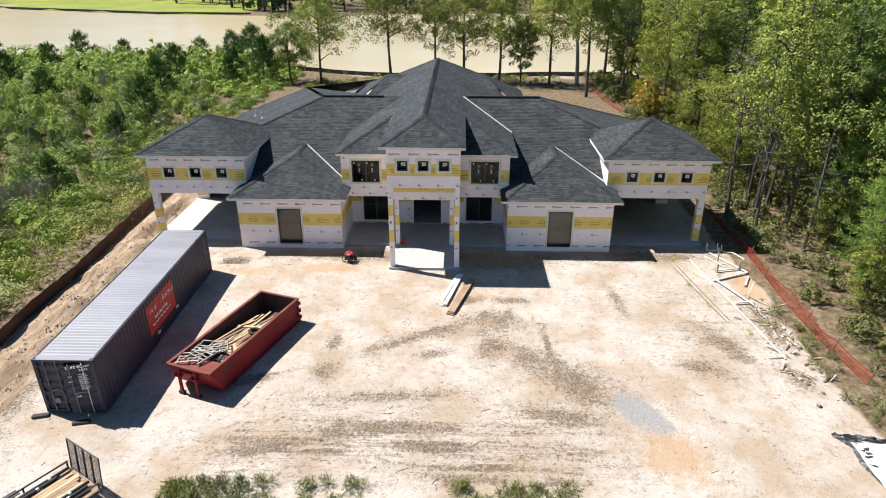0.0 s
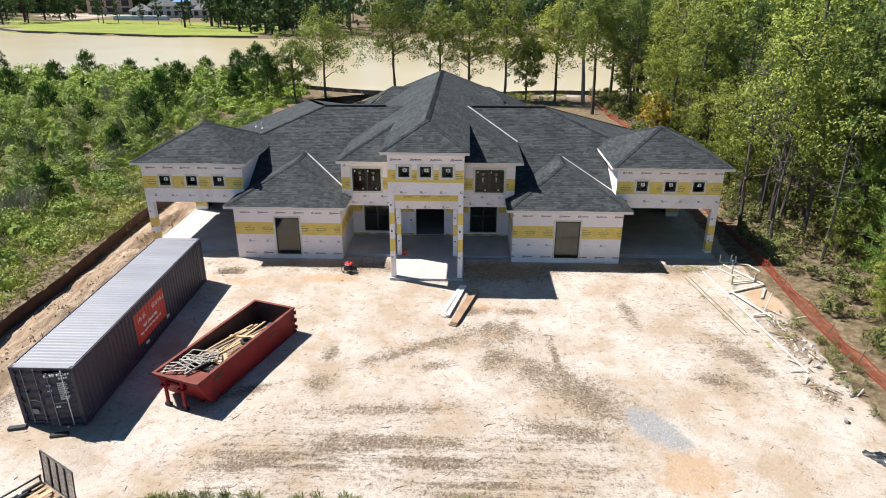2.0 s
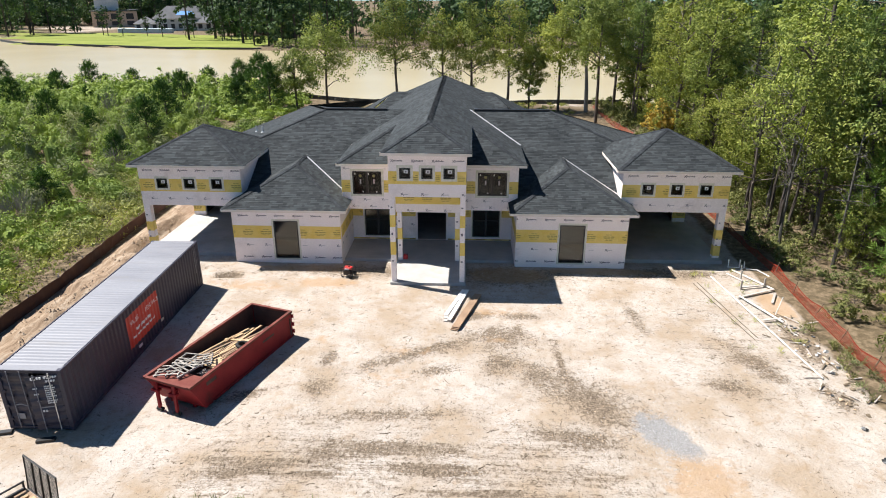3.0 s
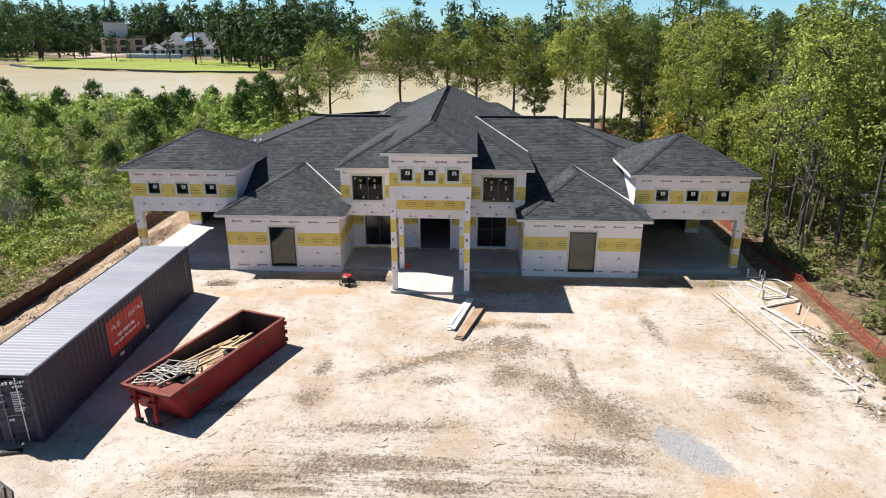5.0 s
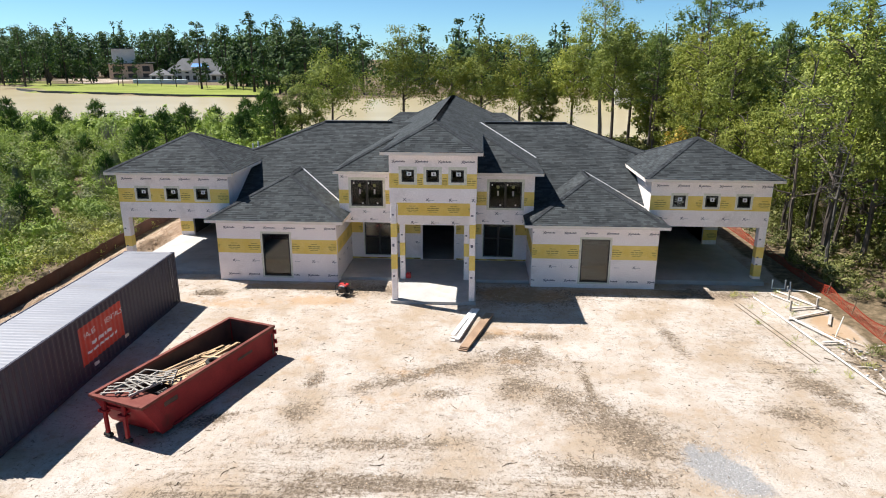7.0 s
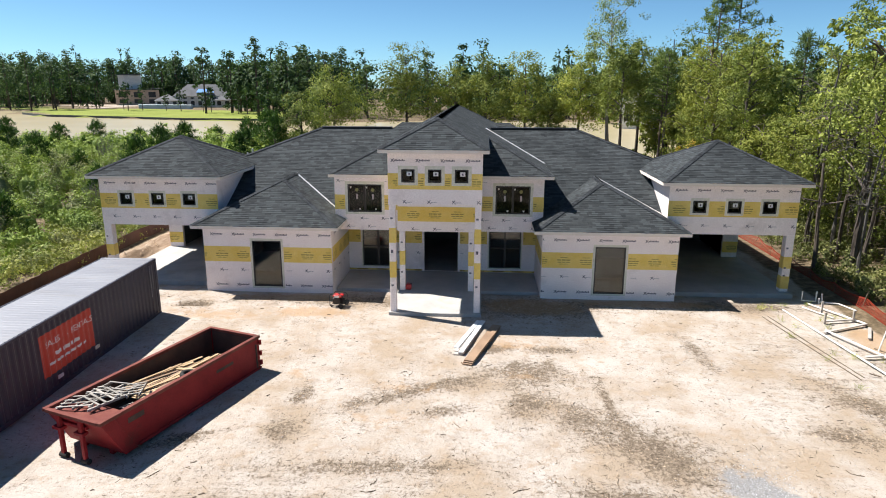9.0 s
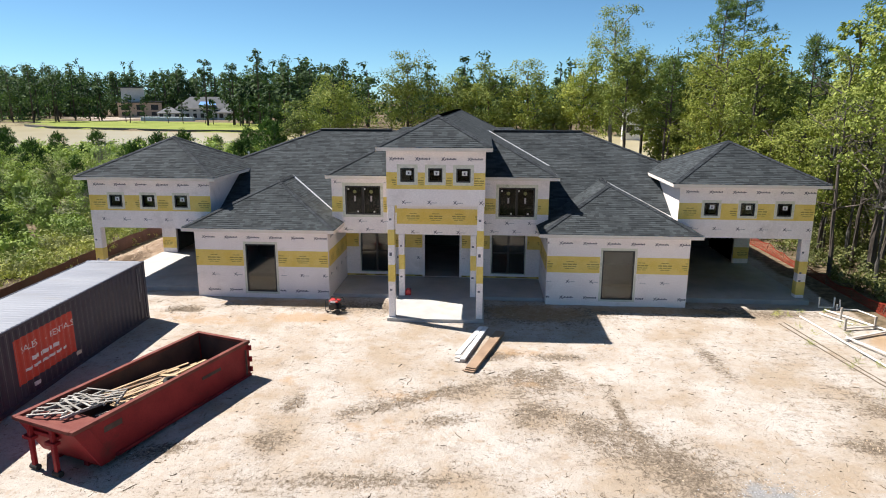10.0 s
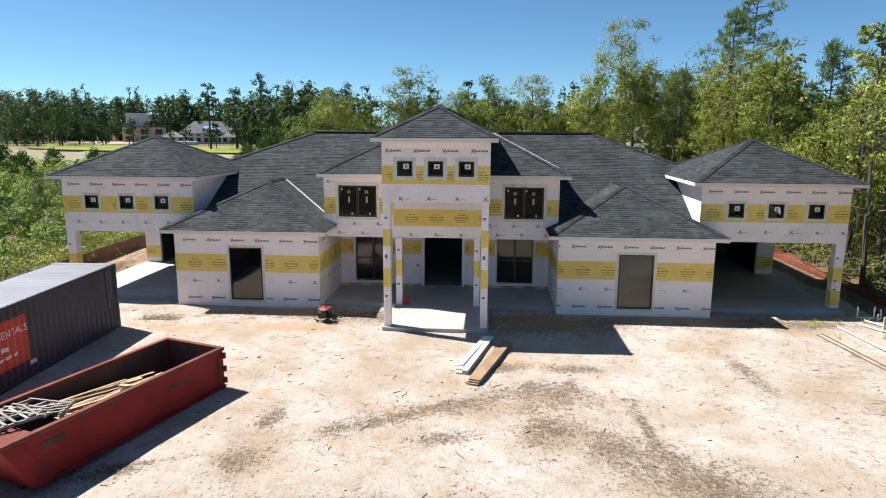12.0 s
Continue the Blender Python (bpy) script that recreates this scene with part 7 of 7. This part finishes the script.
for i, (x, y, s) in enumerate(((22.4, -12.6, 1.0), (23.9, -9.4, 1.1), (22.6, -5.6, 0.8), (24.2, -15.6, 1.15), (25.2, -5.0, 1.1), (21.7, -17.2, 0.75), (26.0, -12.0, 1.25), (26.4, 4.2, 1.3), (27.4, 0.6, 1.4), (24.6, 1.6, 0.75))):
    if i:
        ob = place(over_fence, x, y, s, 47 * i)
    else:
        ob = over_fence
        ob.matrix_basis = pose(x, y, on_ground(x, y))
    tagged(ob, group=WOODS)
# tall pines over the canopy
for seed, x, y, h in ((60, 28.6, 51.0, 20.2), (61, 31.4, 52.5, 22.4), (62, 27.0, 14.0, 21.0), (63, 30.5, 10.0, 22.0), (64, 34.0, 20.0, 20.0)):
    ob = tall_pine(seed, h, "very tall pine rising over the canopy", 0.62 if seed < 62 else 0.5, 0.46)
    ob.matrix_basis = pose(x, y, 0)
    tagged(ob, group="tall pines")
ob = broadleaf(70, 5.0, 2.4, 1.0, 60, 26, 0.34, RUSTY, "small rust-yellow leafed tree behind the carport")
ob.matrix_basis = pose(21.6, 33.0, on_ground(21.6, 33.0))

# young pines along the shore of the shrub field
yp = [young_pine(80, 4.3, "young bushy pine standing over the shrubs"), young_pine(81, 3.6, "young bushy pine standing over the shrubs")]
first = [True, True]
for i, (x, y, s) in enumerate(((-77, 75, 1.15), (-71.5, 80, 1.0), (-66, 82, 1.35), (-61, 78, 0.9), (-57, 80, 1.05), (-54.5, 81, 1.0), (-52, 83, 0.9), (-46, 82, 1.15), (-43.5, 80, 1.2), (-41, 82, 1.1), (-36, 74, 1.25), (-33.5, 72, 1.3), (-31, 69, 1.35), (-28.5, 66, 1.3),
                               (-43, 34, 1.0), (-38, 22, 0.9), (-33, 40, 1.1), (-48, 50, 1.0), (-58, 60, 1.0), (-29, 52, 1.15), (-26, 57, 1.3), (-31, 60, 1.2), (-30.5, 30, 1.0), (-28, 9, 0.85), (-31, -3, 0.95), (-36, 10, 1.0), (-42, 18, 1.05), (-46, 26, 0.9), (-52, 34, 1.0), (-40, 3, 0.9), (-35, -8, 0.85), (-29, 21, 0.9), (-50, 14, 0.95), (-38, 33, 0.95), (-55, 46, 1.05), (-44, 62, 1.0), (-37, 54, 1.1), (-83, 80, 1.2), (-89, 76, 1.0))):
    k = i % 2
    if first[k]:
        yp[k].matrix_basis = pose(x, y, on_ground(x, y), 0, 0, i * 40) @ Matrix.Scale(s, 4)
        first[k] = False
        ob = yp[k]
    else:
        ob = place(yp[k], x, y, s, i * 40)
    tagged(ob, group="young pines")


def shrubs(name, label, spots, material, per, size, seed, ratio=0.55, k=9, loose=1.0, core=0.0):
    """A mass of leafy shrubs, each a dome of clumps: spots are (x, y, radius, height)."""
    rng = np.random.RandomState(seed)
    s = np.array(spots)
    d = rng.normal(size=(len(s) * k, 3))
    d /= np.linalg.norm(d, axis=1, keepdims=True)
    d[:, 2] = np.abs(d[:, 2])
    base = np.repeat(s, k, axis=0)
    z = height(base[:, 0], base[:, 1])
    r = base[:, 2] * rng.uniform(0.55, 0.95, len(d))
    c = np.stack([base[:, 0] + d[:, 0] * r, base[:, 1] + d[:, 1] * r, z + base[:, 3] * (0.18 + 0.72 * d[:, 2] * rng.uniform(0.75, 1, len(d)))], 1)
    mid = np.repeat(np.stack([base[:, 0], base[:, 1], z + base[:, 3] * 0.25], 1), per, axis=0)
    q = clumped(c, base[:, 2] * 0.34 * loose, per, size, rng, mid, ratio, 0.1, 3.2, 0.4)
    if core:
        # the dense heart of each shrub: an uneven dome of overlapping leaf plates
        n = 9
        el = np.radians([-8.0, 22.0, 48.0, 76.0])
        az = np.arange(n) * 2 * math.pi / n
        j = rng.uniform(0.72, 1.12, (len(s), 4, n)) * core
        top = height(s[:, 0], s[:, 1])
        vx = s[:, 0, None, None] + s[:, 2, None, None] * j * np.cos(el)[None, :, None] * np.cos(az)[None, None, :]
        vy = s[:, 1, None, None] + s[:, 2, None, None] * j * np.cos(el)[None, :, None] * np.sin(az)[None, None, :]
        vz = top[:, None, None] + s[:, 3, None, None] * (0.14 + 0.8 * j * np.sin(el)[None, :, None])
        v = np.stack([vx, vy, vz], -1)
        w = np.roll(v, -1, axis=2)
        q = np.concatenate([q, np.stack([v[:, :-1], w[:, :-1], w[:, 1:], v[:, 1:]], 3).reshape(-1, 4, 3)])
    return tagged(new(name, soup(name, q, material)), label, "shrubs", kind="stuff")


def bare_bush(x, y, r, h, rng, out):
    """Grey leafless shoots fanning out from one root."""
    z = on_ground(x, y)
    for _ in range(46):
        a, t = rng.uniform(0, 6.283), rng.uniform(0.1, 1.0)
        tip = np.array([x + math.cos(a) * r * t, y + math.sin(a) * r * t, z + h * rng.uniform(0.7, 1.05) * (1.1 - 0.35 * t)])
        low = np.array([x + math.cos(a) * r * t * 0.25, y + math.sin(a) * r * t * 0.25, z])
        m = (low + tip) / 2 + rng.normal(size=3) * 0.12
        for u, v, w in ((low, m, 0.022), (m, tip, 0.014), (m, tip + rng.normal(size=3) * 0.35, 0.010), (m, tip + rng.normal(size=3) * 0.4, 0.010)):
            side = np.cross(v - u, (0.3, -0.9, 0.2))
            side *= w / (np.linalg.norm(side) + 1e-6)
            out.append([u - side, u + side, v + side * 0.4, v - side * 0.4])


rng = np.random.RandomState(90)
near, sage, far_field, twiggy = [], [], [], []
for pitch, x0, x1 in ((2.0, -53, -22.5), (3.0, -106, -53)):
    for gx in np.arange(x0, x1, pitch):
        for gy in np.arange(-24, 86, pitch):
            x, y = gx + rng.uniform(-0.5, 0.5) * pitch, gy + rng.uniform(-0.5, 0.5) * pitch
            depth = -x - 20.5
            if y > float(near_shore(np.array([x]))[0]) - 3 or rng.rand() < 0.07:
                continue
            if math.hypot((x + 62) / 9, (y - 24) / 7) < 1:
                continue
            swell = float(fbm(np.array([x]), np.array([y]), 13.0, 5)[0])
            h = (0.8 + 2.3 * min(1, max(0.0, depth - 2) / 9)) * (1 + 0.5 * swell) * rng.uniform(0.6, 1.4)
            if y > 18 and x > -30:
                h *= 0.45 + 0.55 * min(1, (-x - 20) / 10)
            r = pitch * rng.uniform(0.48, 0.85)
            spot = (x, y, r, max(0.5, h))
            if pitch > 2.5 or y > 44:
                far_field.append(spot)
            elif rng.rand() < 0.035 and depth > 6:
                twiggy.append(spot)
            elif rng.rand() < 0.22 + 0.5 * math.exp(-depth / 4):
                sage.append(spot)
            else:
                near.append(spot)
shrubs("shrubs", "dense green shrubs and saplings covering the neighbouring lot", near, SHRUB, 40, 0.16, 91, 0.6, 16, 1.1, 0.56)
shrubs("shrubs", "grey-green sage coloured shrubs among the darker ones", sage, SAGE, 40, 0.15, 97, 0.55, 16, 1.1, 0.56)
shrubs("shrubs", "dense green shrubs reaching back to the lake", far_field, SHRUB, 15, 0.34, 92, 0.7, 12, 1.1, 0.56)
shoots = []
for x, y, r, h in twiggy + [(-28.5, 2.5, 2.0, 2.6), (-27.5, 5.5, 1.8, 2.4), (-30.5, 3.5, 1.8, 2.5)]:
    bare_bush(x, y, r * 1.1, h * 1.05, rng, shoots)
tagged(new("bare_shoots", soup("bare_shoots", shoots, PALE_BARK)), "grey leafless shoots standing among the shrubs", "shrubs", kind="stuff")
weedy = [(-20.3 - 6.5 * rng.rand() ** 1.2, rng.uniform(-16, 34), rng.uniform(0.6, 1.2), rng.uniform(0.5, 1.4)) for _ in range(420)]
weedy += [(rng.uniform(-19.5, -14), rng.uniform(26, 60), rng.uniform(0.5, 1.0), rng.uniform(0.3, 0.7)) for _ in range(130)]
weedy += [(rng.uniform(-14, 18), rng.uniform(52, 64), rng.uniform(0.4, 0.9), rng.uniform(0.2, 0.6)) for _ in range(110)]
shrubs("weeds", "pale yellow-green weeds along the fence and shore", weedy, DRY, 11, 0.2, 93, 0.35)
under_wood = []
for _ in range(1050):
    x, y = 19.8 + abs(rng.normal()) * 6, rng.uniform(-22, 62)
    if x < 24 and y < 6 and rng.rand() < 0.45:
        continue
    if x < 28 and float(fbm(np.array([x]), np.array([y]), 4.0, 8)[0]) < -0.25:
        continue
    under_wood.append((x, y, rng.uniform(0.4, 1.1), rng.uniform(0.4, 1.6) + 0.05 * (x - 19)))
shrubs("undergrowth", "mixed green undergrowth below the trees of the wood", under_wood, UNDERWOOD, 14, 0.19, 94, 0.45)
blades = [(17.9 + rng.uniform(-0.5, 0.9), rng.uniform(-15.5, -6), 0.45) for _ in range(34)]
verge = [(-8 + 14 * rng.rand() ** 1.2, -18.75 - 4.5 * rng.rand() ** 1.3, rng.uniform(0.3, 0.6)) for _ in range(760)]
blades += [v for v in verge if float(fbm(np.array([v[0]]), np.array([v[1]]), 1.6, 6)[0]) > -0.12]
blades += [(rng.uniform(18.8, 24), rng.uniform(-24, -14.5), rng.uniform(0.4, 0.8)) for _ in range(110)]
for material, label, pick in ((UNDERWOOD, "low green weeds and grass at the edges of the sand", 0), (SAGE, "pale grey-green weeds at the edges of the sand", 1)):
    some = np.array(blades[pick::2])
    roots = np.stack([some[:, 0], some[:, 1], height(some[:, 0], some[:, 1]) + 0.12], 1)
    q = np.concatenate([needles(roots, np.tile([0.0, 0.0, 0.7], (len(roots), 1)), 30, 0.3, 0.014, rng), clumped(roots + [0, 0, 0.04], 0.3, 14, 0.09, rng, None, 0.4)])
    tagged(new("weeds", soup("weeds", q, material)), label, "weeds", kind="stuff")
thicket = [(rng.uniform(19.2, 24), rng.uniform(-24, -13.5), rng.uniform(0.4, 0.8), rng.uniform(0.4, 1.1)) for _ in range(50)]
shrubs("weeds", "low green bushes beside the plastic sheeting", thicket, UNDERWOOD, 18, 0.15, 95, 0.35)
tufts = [(rng.uniform(14, 17.5), rng.uniform(-9, 0), 0.14, 0.1) for _ in range(26)]
some = np.array(tufts)
q = needles(np.stack([some[:, 0], some[:, 1], height(some[:, 0], some[:, 1]) + 0.02], 1), np.tile([0.0, 0.0, 0.5], (len(some), 1)), 40, 0.24, 0.006, rng)
tagged(new("weeds", soup("weeds", q, DRY)), "sparse dry grass tufts on the sand", "weeds", kind="stuff")


def palmetto(seed, label):
    """A low fan palm: stiff blades in fans on short stalks."""
    rng = np.random.RandomState(seed)
    ob = thing("palmetto", label, "shrub")
    quads, stalks = [], bmesh.new()
    for k in range(11):
        ang, tilt = k * 2.4, rng.uniform(0.35, 1.1)
        d = np.array([math.cos(ang) * math.cos(tilt), math.sin(ang) * math.cos(tilt), math.sin(tilt)])
        hub = d * rng.uniform(0.35, 0.7)
        tube(stalks, [(0, 0, -0.05), tuple(hub)], 0.012, 4)
        side = np.cross(d, (0, 0, 1.0))
        side /= np.linalg.norm(side) + 1e-6
        for b in range(9):
            a = radians(-70 + 140 * b / 8)
            w = d * math.cos(a) + side * math.sin(a) + np.array([0, 0, -0.12 * abs(math.sin(a))])
            tip = hub + w * rng.uniform(0.38, 0.52)
            q = np.cross(w, np.cross(d, side)) * 0.022
            m = hub + w * 0.22
            quads.append([hub, m - q, tip, m + q])
    part("stalk", stalks, BARK, ob)
    under(new("fronds", soup("fronds", np.array(quads), UNDERWOOD)), ob, "green fan fronds", "stuff")
    return ob


fans = [palmetto(120, "low green fan palm in the undergrowth"), palmetto(121, "low green fan palm in the undergrowth")]
rng = np.random.RandomState(122)
for i in range(60):
    x, y = 19.7 + 6 * rng.rand() ** 1.3, rng.uniform(-15, 24)
    if i < 2:
        ob = fans[i]
        ob.matrix_basis = pose(x, y, on_ground(x, y), 0, 0, 40 * i) @ Matrix.Scale(0.9, 4)
    else:
        ob = place(fans[i % 2], x, y, rng.uniform(0.6, 1.15), rng.uniform(0, 360))
    tagged(ob, group="fan palms by the fence")


# ---- far woods ----
def far_wood(name, label, spots, material, seed, per=9, size=1.5):
    """Spots are (x, y, height, spread): crowns as uneven columns of clumps, each over a dark stem."""
    rng = np.random.RandomState(seed)
    s = np.array(spots)
    k = 24
    b = np.repeat(s, k, axis=0)
    # some stand bare to half their height like pines, others are leafy to the ground
    low = np.repeat(np.where(rng.rand(len(s)) < 0.25, rng.uniform(0.2, 0.45, len(s)), 0.06), k)
    top = np.repeat(rng.uniform(0.5, 0.9, len(s)), k)
    u = rng.uniform(0.0, 1.0, len(b)) ** 0.85
    f = low + (1 - low) * u
    prof = np.where(u < 0.4, 0.62 + 0.9 * u, 1.25 * np.clip(1.04 - u, 0, 1) ** top + 0.06) * rng.uniform(0.3, 1.15, len(b))
    ang = rng.uniform(0, 6.283, len(b))
    z = height(b[:, 0], b[:, 1])
    c = np.stack([b[:, 0] + np.cos(ang) * prof * b[:, 3], b[:, 1] + np.sin(ang) * prof * b[:, 3], z + f * b[:, 2]], 1)
    mid = np.repeat(np.stack([b[:, 0], b[:, 1], z + b[:, 2] * 0.5], 1), per, axis=0)
    q = clumped(c, b[:, 3] * 0.32, per, size, rng, mid)
    stems = []
    for (x, y, h, sp), zz in zip(s, height(s[:, 0], s[:, 1])):
        w = 0.018 * h
        stems += [[(x - w, y, zz - 0.5), (x + w, y, zz - 0.5), (x + w * 0.4, y, zz + h * 0.9), (x - w * 0.4, y, zz + h * 0.9)], [(x, y - w, zz - 0.5), (x, y + w, zz - 0.5), (x, y + w * 0.4, zz + h * 0.9), (x, y - w * 0.4, zz + h * 0.9)]]
    ob = tagged(new(name, soup(name, q, material)), label, "woods", kind="stuff")
    tagged(new("wood_stems", soup("wood_stems", stems, BARK)), "dark trunks of the " + ("far" if seed > 100 else "near") + " woods", "woods", kind="stuff")
    return ob


rng = np.random.RandomState(101)
spots = []
for x0, x1, near_y, deep, n, low, high in ((-62, 215, 8, 95, 320, 12, 18), (-100, -62, 60, 60, 70, 15, 21), (-345, -84, 118, 65, 270, 19, 26), (-345, -200, 14, 60, 110, 14, 20), (-345, -60, 118, 30, 150, 9, 14)):
    for _ in range(n):
        x = rng.uniform(x0, x1)
        fs = float(far_shore(np.array([x]))[0])
        y = fs + near_y + deep * rng.rand() ** 1.5
        if near_y == 118:
            y = 320 + deep * rng.rand() ** 1.5
        spots.append((x, y, rng.uniform(low, high) + (rng.uniform(4, 8) if rng.rand() < 0.13 else 0), rng.uniform(4.2, 6.6)))
far_wood("woods", "dark mixed woods along the far side of the lake", spots, FAR_LEAF, 102, 9, 1.35)
# the nearer trees of the far bank, before the houses and beside the lawn
spots = [(-184, 232, 23, 6.5), (-180, 240, 22, 7.0), (-176, 236, 20, 6.0), (-179, 252, 22, 7.0), (-171, 250, 17, 5.5), (-173, 262, 21, 6.5), (-196, 236, 21, 7.0), (-204, 246, 23, 7.0), (-212, 240, 21, 6.5), (-190, 256, 20, 7.0), (-167, 250, 15, 4.0), (-200, 258, 22, 7.0), (-216, 256, 22, 7.0),
         (-101, 210, 24, 3.2), (-94, 218, 22, 4.6), (-89, 213, 14, 3.4), (-75, 192, 26, 4.2), (-62, 178, 19, 4.0), (-58, 180, 20, 4.4), (-54, 180, 21, 4.0), (-68, 182, 15, 3.6), (-82, 216, 16, 4.2), (-49, 181, 20, 4.2), (-44, 183, 22, 4.4), (-66, 196, 20, 4.4)]
far_wood("woods", "tall dark pines and oaks standing before the far houses", spots, FAR_LEAF, 103, 34, 0.85)
spots = []
for _ in range(420):
    x, y = rng.uniform(36.5, 130), rng.uniform(-30, 175)
    if math.hypot(x - 58, y - 128) < 16 or math.hypot(x - 44, y - 150) < 14:
        continue
    spots.append((x, y, rng.uniform(10, 16), rng.uniform(2.4, 3.8)))
far_wood("woods", "dense woods behind the trees of the plot's edge", spots, LEAF, 42, 7, 1.2)
# single trees on the far lawn
lawn_tree = broadleaf(110, 11.0, 2.0, 3.2, 46, 16, 0.5, FAR_LEAF, "slender dark green tree on the far lawn")
for i, (x, y, s) in enumerate(((-147, 236, 1.0), (-143, 232, 1.1), (-139, 236, 1.0), (-127, 232, 0.75), (-118, 226, 1.0), (-108, 224, 0.75), (-104, 222, 0.95), (-93, 214, 1.0), (-88, 208, 1.05), (-84, 206, 1.1), (-79, 204, 1.15), (-74, 200, 1.2))):
    if i == 0:
        lawn_tree.matrix_basis = pose(x, y, on_ground(x, y))
        ob = lawn_tree
    else:
        ob = place(lawn_tree, x, y, s, i * 50)
    tagged(ob, group="trees on the far lawn")


# ---- litter on the sand ----
def litter():
    rng = np.random.RandomState(7)
    n = 1500
    x, y = rng.uniform(-15, 17, n), rng.uniform(-18.5, -0.6, n)
    z = height(x, y)
    a, ln, w = rng.uniform(0, 3.14, n), 0.025 + 0.2 * rng.rand(n) ** 3.2, rng.uniform(0.003, 0.008, n)
    dx, dy = np.cos(a) * ln / 2, np.sin(a) * ln / 2
    wx, wy = -np.sin(a) * w, np.cos(a) * w
    tops = z + rng.uniform(0.008, 0.025, n)
    ridge = np.stack([np.stack([x - dx, y - dy, tops], 1), np.stack([x + dx, y + dy, tops], 1)], 1)
    sides = []
    for s in (-1, 1):
        low0 = np.stack([x - dx + s * wx, y - dy + s * wy, z - 0.01], 1)
        low1 = np.stack([x + dx + s * wx, y + dy + s * wy, z - 0.01], 1)
        sides.append(np.stack([low0, low1, ridge[:, 1], ridge[:, 0]], 1))
    tagged(new("twigs", soup("twigs", np.concatenate(sides), TWIG)), "scattered twigs and bark on the sand", "litter", kind="stuff")
    sticks = []
    for _ in range(100):
        px, py = rng.uniform(-9, 15.5), rng.uniform(-19, -6)
        if rng.rand() < 0.6:
            px, py = rng.uniform(-8, 6), rng.uniform(-19.3, -14)
        t, ln = rng.uniform(0, 6.28), 0.04 + 0.13 * rng.rand() ** 2
        for _ in range(3):
            qx, qy = px + ln * math.cos(t), py + ln * math.sin(t)
            u, v = np.array([px, py, on_ground(px, py) + 0.02]), np.array([qx, qy, on_ground(qx, qy) + 0.02])
            n = np.array([-math.sin(t), math.cos(t), 0]) * 0.011
            sticks += [[u - n - [0, 0, 0.02], v - n - [0, 0, 0.02], v, u], [u, v, v + n - [0, 0, 0.02], u + n - [0, 0, 0.02]]]
            px, py, t = qx, qy, t + rng.normal() * 0.4
    tagged(new("sticks", soup("sticks", np.array(sticks), TWIG)), "crooked dark sticks and roots lying on the sand", "litter", kind="stuff")
    # clods and gravel
    verts, faces = [], []
    oct_f = ((0, 1, 4), (1, 2, 4), (2, 3, 4), (3, 0, 4))
    m = 2000
    gx = np.concatenate([rng.normal(9.2, 0.6, 1300), rng.uniform(-15, 17, m - 1300)])
    gy = np.concatenate([rng.normal(-14.7, 0.95, 1300), rng.uniform(-18.5, -0.8, m - 1300)])
    gz = height(gx, gy)
    for i in range(m):
        s = rng.uniform(0.01, 0.03)
        b = len(verts)
        t = rng.uniform(0, 3)
        for k in range(4):
            verts.append((gx[i] + s * math.cos(t + k * 1.57), gy[i] + s * math.sin(t + k * 1.57), gz[i] - 0.01))
        verts.append((gx[i] + rng.uniform(-0.3, 0.3) * s, gy[i], gz[i] + s * 0.9))
        faces += [tuple(b + j for j in f) for f in oct_f]
    cv, cf = [], []
    loose = [(rng.uniform(-19.0, -16.2), rng.uniform(-19, 10), rng.uniform(0.03, 0.13)) for _ in range(700)]
    for cx, cy, a, b, turn in SOIL_PATCHES:
        c, w = math.cos(radians(turn)), math.sin(radians(turn))
        for _ in range(int(60 + 75 * min(a * b, 4.5))):
            u, v = rng.normal() * a * 0.62, rng.normal() * b * 0.62
            px, py = cx + u * c - v * w, cy + u * w + v * c
            if py < -0.6 and abs(px) < 17:
                loose.append((px, py, 0.012 + 0.05 * rng.rand() ** 2.5))
    for x, y, s in loose:
        z, b, t = on_ground(x, y), len(cv), rng.uniform(0, 3)
        for k in range(5):
            r = s * rng.uniform(0.6, 1.2)
            cv.append((x + r * math.cos(t + k * 1.257), y + r * math.sin(t + k * 1.257), z - 0.02))
        cv.append((x + rng.uniform(-0.3, 0.3) * s, y, z + s * rng.uniform(0.5, 0.9)))
        cf += [(b + k, b + (k + 1) % 5, b + 5) for k in range(5)]
    tagged(new("soil_clods", mesh_from("soil_clods", cv, cf, CLOD)), "brown soil clods strewn over the trodden sand", "soil", kind="stuff")
    tagged(new("gravel", mesh_from("gravel", verts, faces, GRAVEL)), "grey gravel and clods scattered on the sand", "gravel", kind="stuff")


litter()
